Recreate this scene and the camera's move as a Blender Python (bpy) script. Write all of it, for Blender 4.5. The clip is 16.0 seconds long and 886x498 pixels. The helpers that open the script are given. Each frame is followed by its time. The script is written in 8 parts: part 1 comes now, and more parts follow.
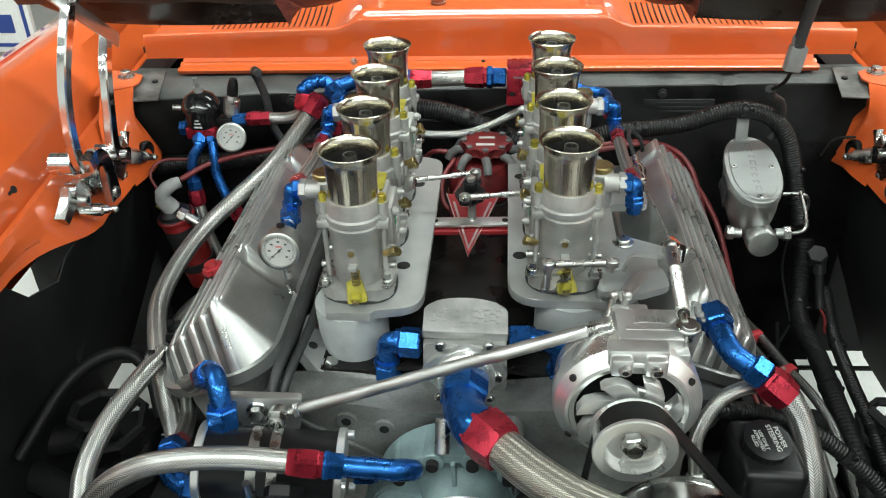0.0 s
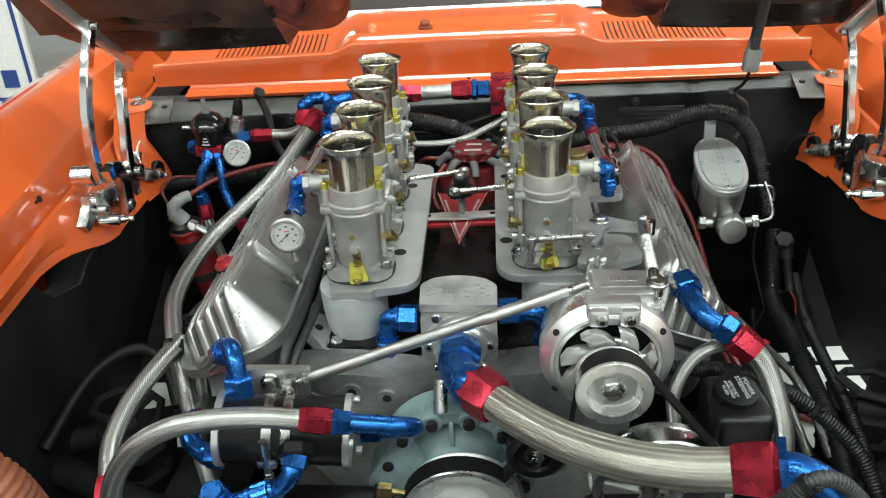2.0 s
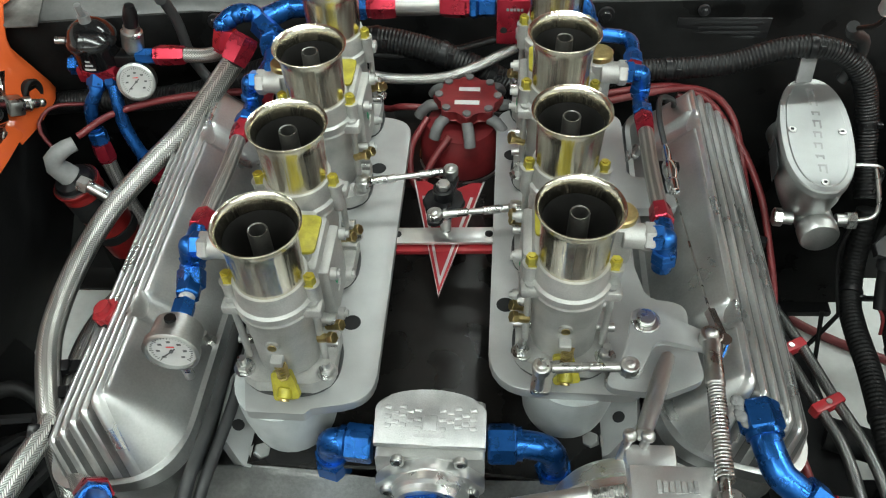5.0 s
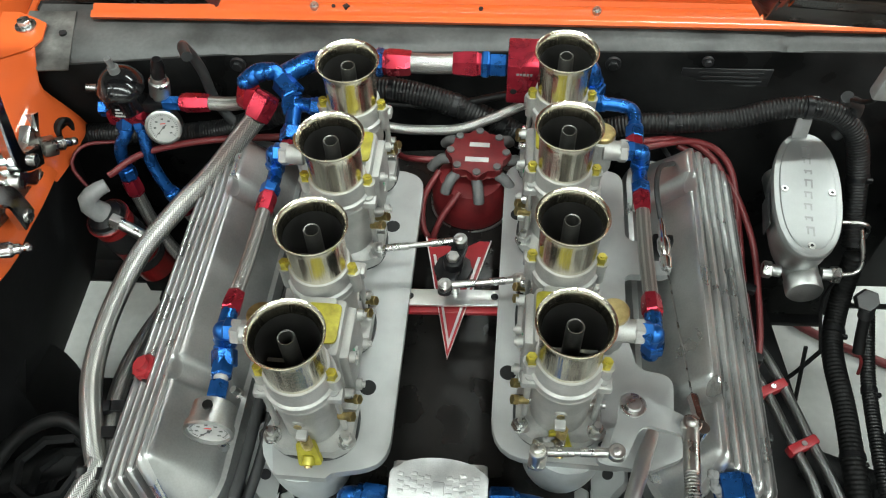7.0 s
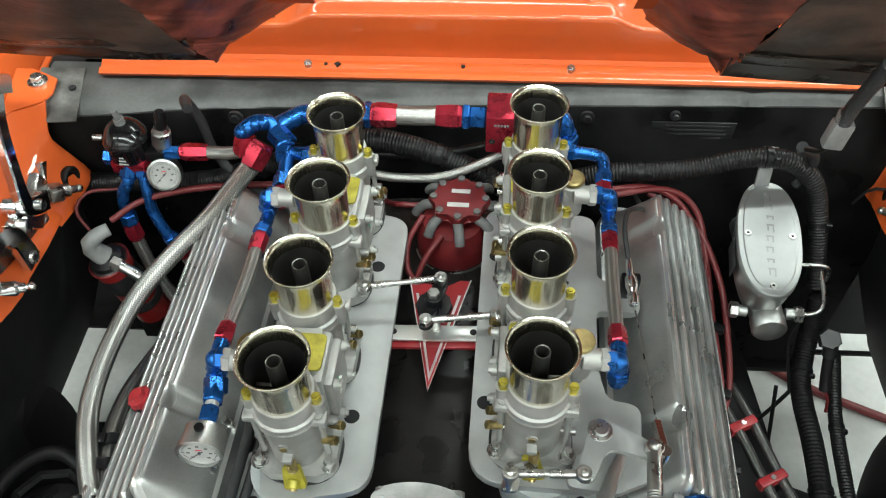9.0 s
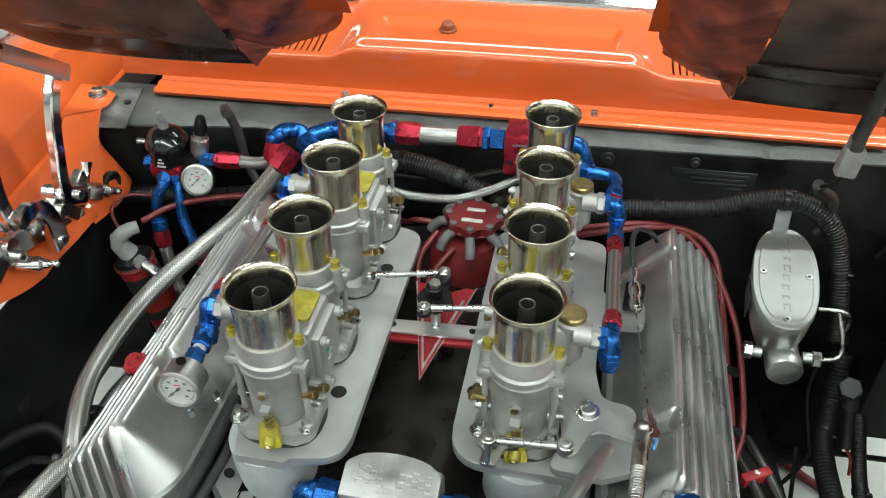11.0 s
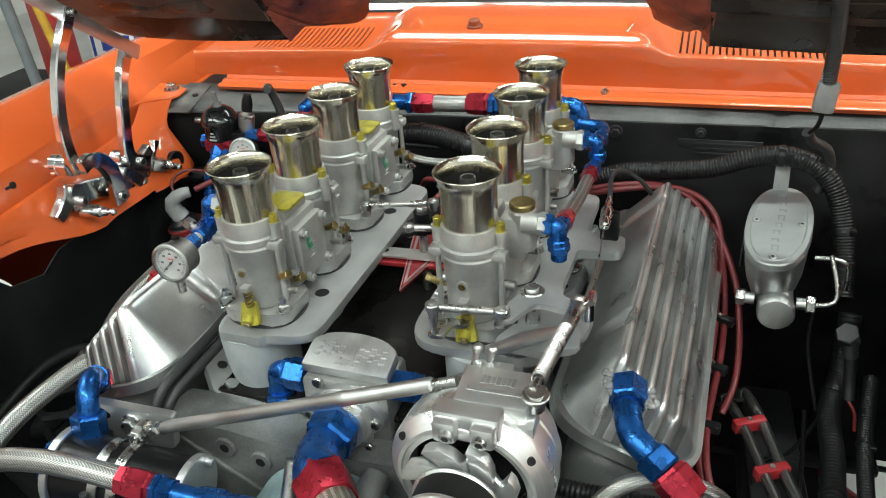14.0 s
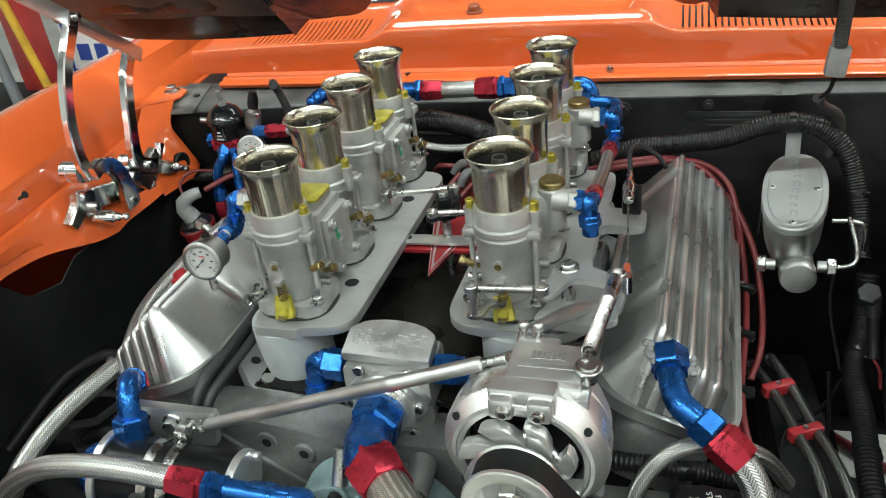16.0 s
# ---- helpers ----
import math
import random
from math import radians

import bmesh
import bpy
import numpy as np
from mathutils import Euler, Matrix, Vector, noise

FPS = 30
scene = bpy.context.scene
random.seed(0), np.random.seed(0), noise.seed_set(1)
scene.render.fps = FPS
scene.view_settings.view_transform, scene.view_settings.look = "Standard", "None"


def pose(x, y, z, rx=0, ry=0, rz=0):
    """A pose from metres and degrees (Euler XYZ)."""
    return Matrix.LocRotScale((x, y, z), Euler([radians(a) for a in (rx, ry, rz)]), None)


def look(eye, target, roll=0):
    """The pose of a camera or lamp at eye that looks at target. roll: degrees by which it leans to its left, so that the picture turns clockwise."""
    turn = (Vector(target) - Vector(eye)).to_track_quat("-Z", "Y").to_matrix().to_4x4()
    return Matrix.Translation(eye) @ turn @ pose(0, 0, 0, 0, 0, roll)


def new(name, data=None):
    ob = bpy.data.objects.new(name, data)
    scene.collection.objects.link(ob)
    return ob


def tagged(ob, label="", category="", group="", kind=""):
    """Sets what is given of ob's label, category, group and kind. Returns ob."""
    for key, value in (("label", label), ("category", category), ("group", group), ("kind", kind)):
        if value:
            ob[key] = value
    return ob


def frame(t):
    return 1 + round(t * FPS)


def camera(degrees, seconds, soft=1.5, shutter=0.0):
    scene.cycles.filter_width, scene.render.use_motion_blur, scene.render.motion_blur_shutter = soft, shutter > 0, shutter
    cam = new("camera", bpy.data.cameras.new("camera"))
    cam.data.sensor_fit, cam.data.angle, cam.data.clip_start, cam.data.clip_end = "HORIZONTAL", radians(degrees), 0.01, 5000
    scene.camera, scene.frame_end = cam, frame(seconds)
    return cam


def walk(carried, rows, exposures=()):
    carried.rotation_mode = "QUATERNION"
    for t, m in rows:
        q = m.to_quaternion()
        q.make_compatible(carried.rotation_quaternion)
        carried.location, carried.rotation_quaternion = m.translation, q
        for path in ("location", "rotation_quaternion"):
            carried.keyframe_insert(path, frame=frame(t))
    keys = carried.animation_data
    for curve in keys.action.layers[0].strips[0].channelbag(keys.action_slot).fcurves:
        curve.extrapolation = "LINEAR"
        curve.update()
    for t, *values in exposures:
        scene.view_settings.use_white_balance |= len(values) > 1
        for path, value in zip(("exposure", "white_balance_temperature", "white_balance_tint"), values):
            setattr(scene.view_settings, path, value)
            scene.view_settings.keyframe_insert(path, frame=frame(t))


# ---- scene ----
cam = camera(57.4, 16.0, soft=1.1)
PATH = [
    (0, (0.05, -0.842, 1.427), (-0.096, 0.83, 0.34), -1.4),
    (0.5, (0.055, -0.921, 1.399), (-0.093, 0.738, 0.292), -2.1),
    (1, (0.062, -0.968, 1.391), (-0.083, 0.696, 0.292), -2.7),
    (1.5, (0.064, -0.986, 1.402), (-0.076, 0.738, 0.398), -3.2),
    (2, (0.062, -0.968, 1.401), (-0.076, 0.77, 0.422), -3.1),
    (2.5, (0.066, -0.937, 1.397), (-0.05, 0.802, 0.416), -2.8),
    (3, (0.036, -0.878, 1.391), (-0.069, 0.861, 0.409), -2.9),
    (3.5, (0.025, -0.751, 1.413), (-0.073, 0.934, 0.34), -2.7),
    (3.7, (0.035, -0.692, 1.417), (-0.065, 0.939, 0.264), -2.6),
    (5.8, (0.063, -0.357, 1.536), (-0.078, 0.85, -0.052), -1.9),
    (6, (0.063, -0.341, 1.549), (-0.082, 0.849, -0.052), -2.1),
    (6.5, (0.055, -0.337, 1.59), (-0.089, 0.832, -0.026), -2.4),
    (7, (0.057, -0.368, 1.632), (-0.086, 0.804, 0.019), -2.1),
    (7.5, (0.069, -0.386, 1.654), (-0.074, 0.818, 0.064), -2.0),
    (8, (0.071, -0.405, 1.666), (-0.065, 0.831, 0.099), -1.8),
    (8.5, (0.074, -0.408, 1.664), (-0.056, 0.847, 0.113), -1.5),
    (8.7, (0.076, -0.414, 1.665), (-0.057, 0.851, 0.121), -1.5),
    (10.8, (0.154, -0.535, 1.548), (-0.145, 0.995, 0.295), -0.7),
    (11, (0.16, -0.56, 1.527), (-0.153, 0.979, 0.288), -0.3),
    (11.5, (0.197, -0.601, 1.465), (-0.207, 0.934, 0.248), -0.2),
    (12, (0.242, -0.627, 1.429), (-0.294, 0.941, 0.31), -0.9),
    (12.5, (0.279, -0.669, 1.399), (-0.298, 0.924, 0.336), -1.1),
    (13, (0.329, -0.682, 1.381), (-0.301, 0.925, 0.371), -2.2),
    (13.5, (0.363, -0.69, 1.372), (-0.283, 0.922, 0.379), -3.1),
    (14, (0.374, -0.706, 1.37), (-0.269, 0.906, 0.376), -4.6),
    (14.5, (0.376, -0.715, 1.365), (-0.265, 0.894, 0.365), -5.6),
    (15, (0.371, -0.717, 1.363), (-0.275, 0.888, 0.36), -6.1),
    (15.5, (0.364, -0.714, 1.358), (-0.279, 0.891, 0.353), -6.2),
    (16, (0.324, -0.732, 1.367), (-0.276, 0.885, 0.355), -7.2),
]
walk(cam, [(t, look(eye, target, roll)) for t, eye, target, roll in PATH])


# ---- world and lamps: a closed workshop with rows of ceiling tubes ----
world = bpy.data.worlds.new("world")
scene.world = world
world.use_nodes = True
wbg = world.node_tree.nodes["Background"]
wbg.inputs["Color"].default_value = (0.8, 0.9, 1.0, 1)
wbg.inputs["Strength"].default_value = 0.045
scene.view_settings.exposure = 0.0
TUBE_POWER = 46.0
CEILING = 3.6

# ---- small tools ----
V = Vector
BODY = Matrix.Rotation(radians(2.0), 4, "Z")
MID = 0.0457


def bpt(x, y, z):
    """A point of the car's body, which stands two degrees askew of the engine."""
    return BODY @ V((x, y, z))


def finish(bm, name, smooth=35):
    me = bpy.data.meshes.new(name)
    bmesh.ops.recalc_face_normals(bm, faces=bm.faces)
    bm.to_mesh(me)
    bm.free()
    if smooth:
        for p in me.polygons:
            p.use_smooth = True
        me.set_sharp_from_angle(angle=radians(smooth))
    return me


def part(name, bm, material, parent=None, label="", smooth=35):
    """Links a bmesh as one mesh object under a thing or a part."""
    ob = new(name, finish(bm, name, smooth))
    for m in (material if isinstance(material, (list, tuple)) else [material]):
        ob.data.materials.append(m)
    if parent is not None:
        ob.parent = parent
        ob.matrix_parent_inverse = WORLD_OF[parent.name].inverted() if parent.name in WORLD_OF else Matrix()
    if label:
        tagged(ob, label)
    return ob


WORLD_OF = {}


def thing(name, at, label, category, group="", kind=""):
    """An Empty at the base of a thing. Its parts are given in world places."""
    ob = new(name)
    m = at if isinstance(at, Matrix) else Matrix.Translation(at)
    ob.matrix_basis = m
    ob.empty_display_size = 0.02
    WORLD_OF[ob.name] = m
    return tagged(ob, label, category, group, kind)


def solid(name, bm, material, label, category, group="", kind="", smooth=35):
    """A thing that is one mesh, in world places."""
    ob = part(name, bm, material, None, "", smooth)
    return tagged(ob, label, category, group, kind)


def B():
    return bmesh.new()


def frame_to(p0, p1):
    d = V(p1) - V(p0)
    m = d.to_track_quat("Z", "Y").to_matrix().to_4x4()
    m.translation = V(p0)
    return m, d.length


def ring_mesh(bm, rings, cap0=True, cap1=True, closed=True, mat=0):
    """Joins rings of equal count into a skin."""
    vs = [[bm.verts.new(p) for p in r] for r in rings]
    n = len(vs[0])
    for a, b in zip(vs, vs[1:]):
        for i in range(n if closed else n - 1):
            f = bm.faces.new((a[i], a[(i + 1) % n], b[(i + 1) % n], b[i]))
            f.material_index = mat
    if closed and cap0:
        bm.faces.new(list(reversed(vs[0]))).material_index = mat
    if closed and cap1:
        bm.faces.new(vs[-1]).material_index = mat
    return vs


def lathe(bm, p0, p1, profile, n=24, cap0=True, cap1=True, mat=0, turn=0.0):
    """profile: (share or metres along p0-p1, radius). Lengths over 1.5 never occur, so metres are used."""
    m, _ = frame_to(p0, p1)
    rings = []
    for h, r in profile:
        rings.append([m @ V((r * math.cos(turn + 2 * math.pi * i / n), r * math.sin(turn + 2 * math.pi * i / n), h)) for i in range(n)])
    return ring_mesh(bm, rings, cap0, cap1, True, mat)


def cyl(bm, p0, p1, r, r1=None, n=20, edge=0.0, mat=0, turn=0.0):
    length = (V(p1) - V(p0)).length
    r1 = r if r1 is None else r1
    if edge:
        prof = [(0, r - edge), (edge, r), (length - edge, r1), (length, r1 - edge)]
    else:
        prof = [(0, r), (length, r1)]
    return lathe(bm, p0, p1, prof, n, mat=mat, turn=turn)


def hexnut(bm, p0, p1, r, mat=0, turn=0.0):
    length = (V(p1) - V(p0)).length
    c = min(0.12 * r, 0.3 * length)
    return lathe(bm, p0, p1, [(0, r * 0.9), (c, r), (length - c, r), (length, r * 0.9)], 6, mat=mat, turn=turn)


def ball(bm, c, r, sx=1, sy=1, sz=1, u=16, v=10, mat=0):
    n0 = len(bm.faces)
    bmesh.ops.create_uvsphere(bm, u_segments=u, v_segments=v, radius=r, matrix=Matrix.Translation(c) @ Matrix.Diagonal((sx, sy, sz, 1)))
    bm.faces.ensure_lookup_table()
    for f in bm.faces[n0:]:
        f.material_index = mat


def box(bm, size, m, bevel=0.0, seg=2, mat=0):
    n0 = len(bm.verts)
    r = bmesh.ops.create_cube(bm, size=1.0, matrix=(m if isinstance(m, Matrix) else Matrix.Translation(m)) @ Matrix.Diagonal((*size, 1)))
    verts = r["verts"]
    faces = set(f for v in verts for f in v.link_faces)
    for f in faces:
        f.material_index = mat
    if bevel:
        edges = list(set(e for v in verts for e in v.link_edges))
        bmesh.ops.bevel(bm, geom=edges, offset=bevel, segments=seg, profile=0.5, affect="EDGES", material=mat if mat else -1)


def spline(pts, step=0.01):
    """A smooth line through points (Catmull-Rom), at even steps."""
    P = [V(p) for p in pts]
    if len(P) == 2:
        n = max(2, int((P[1] - P[0]).length / step) + 1)
        return [P[0].lerp(P[1], i / (n - 1)) for i in range(n)]
    P = [P[0] * 2 - P[1]] + P + [P[-1] * 2 - P[-2]]
    raw = []
    for i in range(1, len(P) - 2):
        a, b, c, d = P[i - 1:i + 3]
        for k in range(24):
            t = k / 24
            raw.append(0.5 * ((2 * b) + (c - a) * t + (2 * a - 5 * b + 4 * c - d) * t * t + (3 * b - a - 3 * c + d) * t ** 3))
    raw.append(P[-2].copy())
    total = sum((b - a).length for a, b in zip(raw, raw[1:]))
    n = max(3, int(total / step) + 1)
    out, acc, k, seg = [raw[0]], 0.0, 0, 0.0
    want = total / (n - 1)
    target = want
    for a, b in zip(raw, raw[1:]):
        l = (b - a).length
        while l > 0 and acc + l >= target - 1e-9 and len(out) < n:
            out.append(a.lerp(b, (target - acc) / l))
            target += want
        acc += l
    if len(out) < n:
        out.append(raw[-1])
    return out


def sweep(bm, pts, r, n=14, step=0.01, ripple=0.0, pitch=0.004, cap=True, mat=0, smooth_line=True):
    """A round tube along a smooth line, with a texture map in metres (along, around). ripple: depth of corrugations."""
    line = spline(pts, pitch / 4 if ripple else step) if smooth_line else [V(p) for p in pts]
    uv = bm.loops.layers.uv.verify()
    tang = [(line[min(i + 1, len(line) - 1)] - line[max(i - 1, 0)]).normalized() for i in range(len(line))]
    side = tang[0].orthogonal().normalized()
    rings, dist, d = [], [], 0.0
    for i, p in enumerate(line):
        side = (side - tang[i] * side.dot(tang[i])).normalized()
        other = tang[i].cross(side)
        rr = r(i / (len(line) - 1)) if callable(r) else r
        if ripple:
            rr += ripple * (0, 1, 1, 0)[i % 4]
        rings.append([p + rr * (math.cos(2 * math.pi * k / n) * side + math.sin(2 * math.pi * k / n) * other) for k in range(n)])
        if i:
            d += (p - line[i - 1]).length
        dist.append(d)
    vs = [[bm.verts.new(p) for p in ring] for ring in rings]
    for j in range(len(vs) - 1):
        for k in range(n):
            f = bm.faces.new((vs[j][k], vs[j][(k + 1) % n], vs[j + 1][(k + 1) % n], vs[j + 1][k]))
            f.material_index = mat
            for loop, (u, v) in zip(f.loops, ((dist[j], k / n), (dist[j], (k + 1) / n), (dist[j + 1], (k + 1) / n), (dist[j + 1], k / n))):
                loop[uv].uv = (u, v)
    if cap:
        bm.faces.new(list(reversed(vs[0]))).material_index = mat
        bm.faces.new(vs[-1]).material_index = mat
    return line


def prism(bm, outline, z0, z1, m=None, bevel=0.0, mat=0):
    """A flat plate from a counter-clockwise outline."""
    m = m or Matrix()
    lo = [bm.verts.new(m @ V((x, y, z0))) for x, y in outline]
    hi = [bm.verts.new(m @ V((x, y, z1))) for x, y in outline]
    n = len(outline)
    fs = [bm.faces.new(hi), bm.faces.new(list(reversed(lo)))]
    for i in range(n):
        fs.append(bm.faces.new((lo[i], lo[(i + 1) % n], hi[(i + 1) % n], hi[i])))
    for f in fs:
        f.material_index = mat
    if bevel:
        edges = [e for e in fs[0].edges] + [e for e in fs[1].edges]
        bmesh.ops.bevel(bm, geom=edges, offset=bevel, segments=2, profile=0.5, affect="EDGES")


def rounded(corners, seg=6):
    """An outline from corners (x, y, radius), rounded."""
    out, n = [], len(corners)
    for i in range(n):
        x, y, r = corners[i]
        p, a, b = V((x, y)), V(corners[i - 1][:2]), V(corners[(i + 1) % n][:2])
        if r <= 0:
            out.append((x, y))
            continue
        da, db = (a - p).normalized(), (b - p).normalized()
        ang = da.angle(db)
        t = min(r / math.tan(ang / 2), (a - p).length * 0.49, (b - p).length * 0.49)
        q0, q1 = p + da * t, p + db * t
        for k in range(seg + 1):
            u = k / seg
            out.append(tuple(q0 * (1 - u) ** 2 + p * 2 * u * (1 - u) + q1 * u * u))
    return out


def ellipse(cx, cy, rx, ry, n=40, p=2.0):
    out = []
    for i in range(n):
        c, s = math.cos(2 * math.pi * i / n), math.sin(2 * math.pi * i / n)
        out.append((cx + rx * math.copysign(abs(c) ** (2 / p), c), cy + ry * math.copysign(abs(s) ** (2 / p), s)))
    return out


def axes(o, x, y):
    """A matrix at o whose x and y axes point along the given ways."""
    x = V(x).normalized()
    z = x.cross(V(y)).normalized()
    y = z.cross(x)
    m = Matrix((x, y, z)).transposed().to_4x4()
    m.translation = V(o)
    return m


# ---- materials ----
def material(name, colour, rough=0.5, metal=0.0, grain=0.0, grain_scale=400.0, stain=0.0, stain_scale=12.0, bump=0.0, bump_scale=600.0,
             coat=0.0, rough_var=0.0, spec=0.5, brushed=None):
    """Colour with fine grain, broad stains and relief, in metres of the object."""
    m = bpy.data.materials.new(name)
    m.use_nodes = True
    nt = m.node_tree
    b = nt.nodes["Principled BSDF"]
    b.inputs["Metallic"].default_value = metal
    b.inputs["Roughness"].default_value = rough
    b.inputs["Coat Weight"].default_value = coat
    b.inputs["Coat Roughness"].default_value = 0.10
    b.inputs["Specular IOR Level"].default_value = spec
    b.inputs["Base Color"].default_value = (*colour, 1)
    tc = nt.nodes.new("ShaderNodeTexCoord")
    src = tc.outputs["Object"]
    if brushed:
        mp = nt.nodes.new("ShaderNodeMapping")
        mp.inputs["Scale"].default_value = brushed
        nt.links.new(src, mp.inputs["Vector"])
        src_f = mp.outputs["Vector"]
    else:
        src_f = src

    def noise_node(scale, detail, vec):
        n = nt.nodes.new("ShaderNodeTexNoise")
        n.inputs["Scale"].default_value = scale
        n.inputs["Detail"].default_value = detail
        nt.links.new(vec, n.inputs["Vector"])
        return n
    fine = noise_node(grain_scale, 3, src_f)
    broad = noise_node(stain_scale, 5, src)
    mix = nt.nodes.new("ShaderNodeMix")
    mix.data_type = "RGBA"
    mix.inputs["A"].default_value = (*[c * (1 - stain) for c in colour], 1)
    mix.inputs["B"].default_value = (*[min(1, c * (1 + 0.5 * stain)) for c in colour], 1)
    ramp = nt.nodes.new("ShaderNodeMapRange")
    ramp.inputs["From Min"].default_value, ramp.inputs["From Max"].default_value = 0.35, 0.65
    nt.links.new(broad.outputs["Fac"], ramp.inputs["Value"])
    nt.links.new(ramp.outputs["Result"], mix.inputs["Factor"])
    mul = nt.nodes.new("ShaderNodeMix")
    mul.data_type, mul.blend_type = "RGBA", "MULTIPLY"
    mul.inputs["Factor"].default_value = grain
    nt.links.new(mix.outputs["Result"], mul.inputs["A"])
    nt.links.new(fine.outputs["Fac"], mul.inputs["B"])
    nt.links.new(mul.outputs["Result"], b.inputs["Base Color"])
    if rough_var:
        rr = nt.nodes.new("ShaderNodeMapRange")
        rr.inputs["From Min"].default_value, rr.inputs["From Max"].default_value = 0.3, 0.7
        rr.inputs["To Min"].default_value, rr.inputs["To Max"].default_value = max(0.02, rough - rough_var), min(1, rough + rough_var)
        nt.links.new(broad.outputs["Fac"], rr.inputs["Value"])
        nt.links.new(rr.outputs["Result"], b.inputs["Roughness"])
    if bump:
        relief = noise_node(bump_scale, 2, src_f)
        bn = nt.nodes.new("ShaderNodeBump")
        bn.inputs["Strength"].default_value = bump
        bn.inputs["Distance"].default_value = 0.001
        nt.links.new(relief.outputs["Fac"], bn.inputs["Height"])
        nt.links.new(bn.outputs["Normal"], b.inputs["Normal"])
    return m


def braid(name, light, dark, stripes=16, pitch=0.0026):
    """Woven steel sleeve: herringbone strands in lengthwise stripes over the tube's map (metres along, share around)."""
    m = bpy.data.materials.new(name)
    m.use_nodes = True
    nt = m.node_tree
    b = nt.nodes["Principled BSDF"]
    b.inputs["Metallic"].default_value, b.inputs["Roughness"].default_value = 0.95, 0.34
    uv = nt.nodes.new("ShaderNodeTexCoord")
    sep = nt.nodes.new("ShaderNodeSeparateXYZ")
    nt.links.new(uv.outputs["UV"], sep.inputs[0])

    def math_node(op, a, bb=None):
        n = nt.nodes.new("ShaderNodeMath")
        n.operation = op
        for i, v in enumerate((a, bb)):
            if isinstance(v, (int, float)):
                n.inputs[i].default_value = v
            elif v is not None:
                nt.links.new(v, n.inputs[i])
        return n.outputs[0]

    def ranged(value, lo, hi, to0, to1):
        n = nt.nodes.new("ShaderNodeMapRange")
        n.inputs["From Min"].default_value, n.inputs["From Max"].default_value = lo, hi
        n.inputs["To Min"].default_value, n.inputs["To Max"].default_value = to0, to1
        nt.links.new(value, n.inputs["Value"])
        return n.outputs["Result"]
    across = math_node("MULTIPLY", sep.outputs["Y"], float(stripes))
    slant = math_node("PINGPONG", across, 1.0)
    strand = math_node("SINE", math_node("ADD", math_node("MULTIPLY", sep.outputs["X"], 2 * math.pi / pitch), math_node("MULTIPLY", slant, 11.0)))
    family = math_node("SINE", math_node("MULTIPLY", across, math.pi))
    seam = math_node("ABSOLUTE", math_node("SUBTRACT", slant, 0.5))
    # every other stripe is dimmed, putting the strands' uneven reflection into the colour
    fac = math_node("MULTIPLY", ranged(strand, -0.9, 0.4, 0.25, 1.0), ranged(family, -0.35, 0.35, 0.58, 1.0))
    fac = math_node("MULTIPLY", fac, ranged(seam, 0.38, 0.5, 1.0, 0.55))
    mix = nt.nodes.new("ShaderNodeMix")
    mix.data_type = "RGBA"
    mix.inputs["A"].default_value, mix.inputs["B"].default_value = (*dark, 1), (*light, 1)
    nt.links.new(fac, mix.inputs["Factor"])
    nt.links.new(mix.outputs["Result"], b.inputs["Base Color"])
    bn = nt.nodes.new("ShaderNodeBump")
    bn.inputs["Strength"].default_value, bn.inputs["Distance"].default_value = 0.8, 0.0006
    nt.links.new(fac, bn.inputs["Height"])
    nt.links.new(bn.outputs["Normal"], b.inputs["Normal"])
    return m


def glowing(name, colour, strength):
    m = bpy.data.materials.new(name)
    m.use_nodes = True
    b = m.node_tree.nodes["Principled BSDF"]
    b.inputs["Base Color"].default_value = (0.9, 0.9, 0.9, 1)
    b.inputs["Emission Color"].default_value = (*colour, 1)
    b.inputs["Emission Strength"].default_value = strength
    return m


def clear(name):
    m = bpy.data.materials.new(name)
    m.use_nodes = True
    b = m.node_tree.nodes["Principled BSDF"]
    b.inputs["Base Color"].default_value = (0.95, 0.97, 0.97, 1)
    b.inputs["Transmission Weight"].default_value = 1.0
    b.inputs["Roughness"].default_value = 0.02
    b.inputs["IOR"].default_value = 1.45
    return m


CAST = material("cast_aluminium", (0.56, 0.56, 0.54), 0.5, 0.75, 0.35, 900, 0.18, 40, 0.35, 1500, rough_var=0.08)
PLATE = material("blasted_aluminium_plate", (0.47, 0.48, 0.475), 0.52, 0.65, 0.25, 1400, 0.12, 25, 0.15, 2000, rough_var=0.07)
RUNNER = material("painted_cast_runner", (0.52, 0.55, 0.55), 0.5, 0.2, 0.3, 900, 0.15, 30, 0.3, 1200)
POLISHED = material("polished_aluminium", (0.64, 0.65, 0.63), 0.22, 1.0, 0.2, 300, 0.2, 14, 0.05, 500, rough_var=0.09)
# COVER and GROOVE are darker than RIBS: their dark reflections are in the colour
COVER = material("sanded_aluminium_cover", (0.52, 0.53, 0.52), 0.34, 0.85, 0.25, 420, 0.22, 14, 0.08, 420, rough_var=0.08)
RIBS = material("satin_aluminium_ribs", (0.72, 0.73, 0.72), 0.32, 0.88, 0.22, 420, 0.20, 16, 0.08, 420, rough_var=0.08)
GROOVE = material("shaded_groove", (0.27, 0.273, 0.27), 0.42, 0.8, 0.35, 400, 0.3, 20, 0.2, 900, rough_var=0.08)
BILLET = material("machined_billet", (0.76, 0.765, 0.76), 0.34, 0.88, 0.15, 700, 0.08, 30, 0.05, 900, rough_var=0.05)
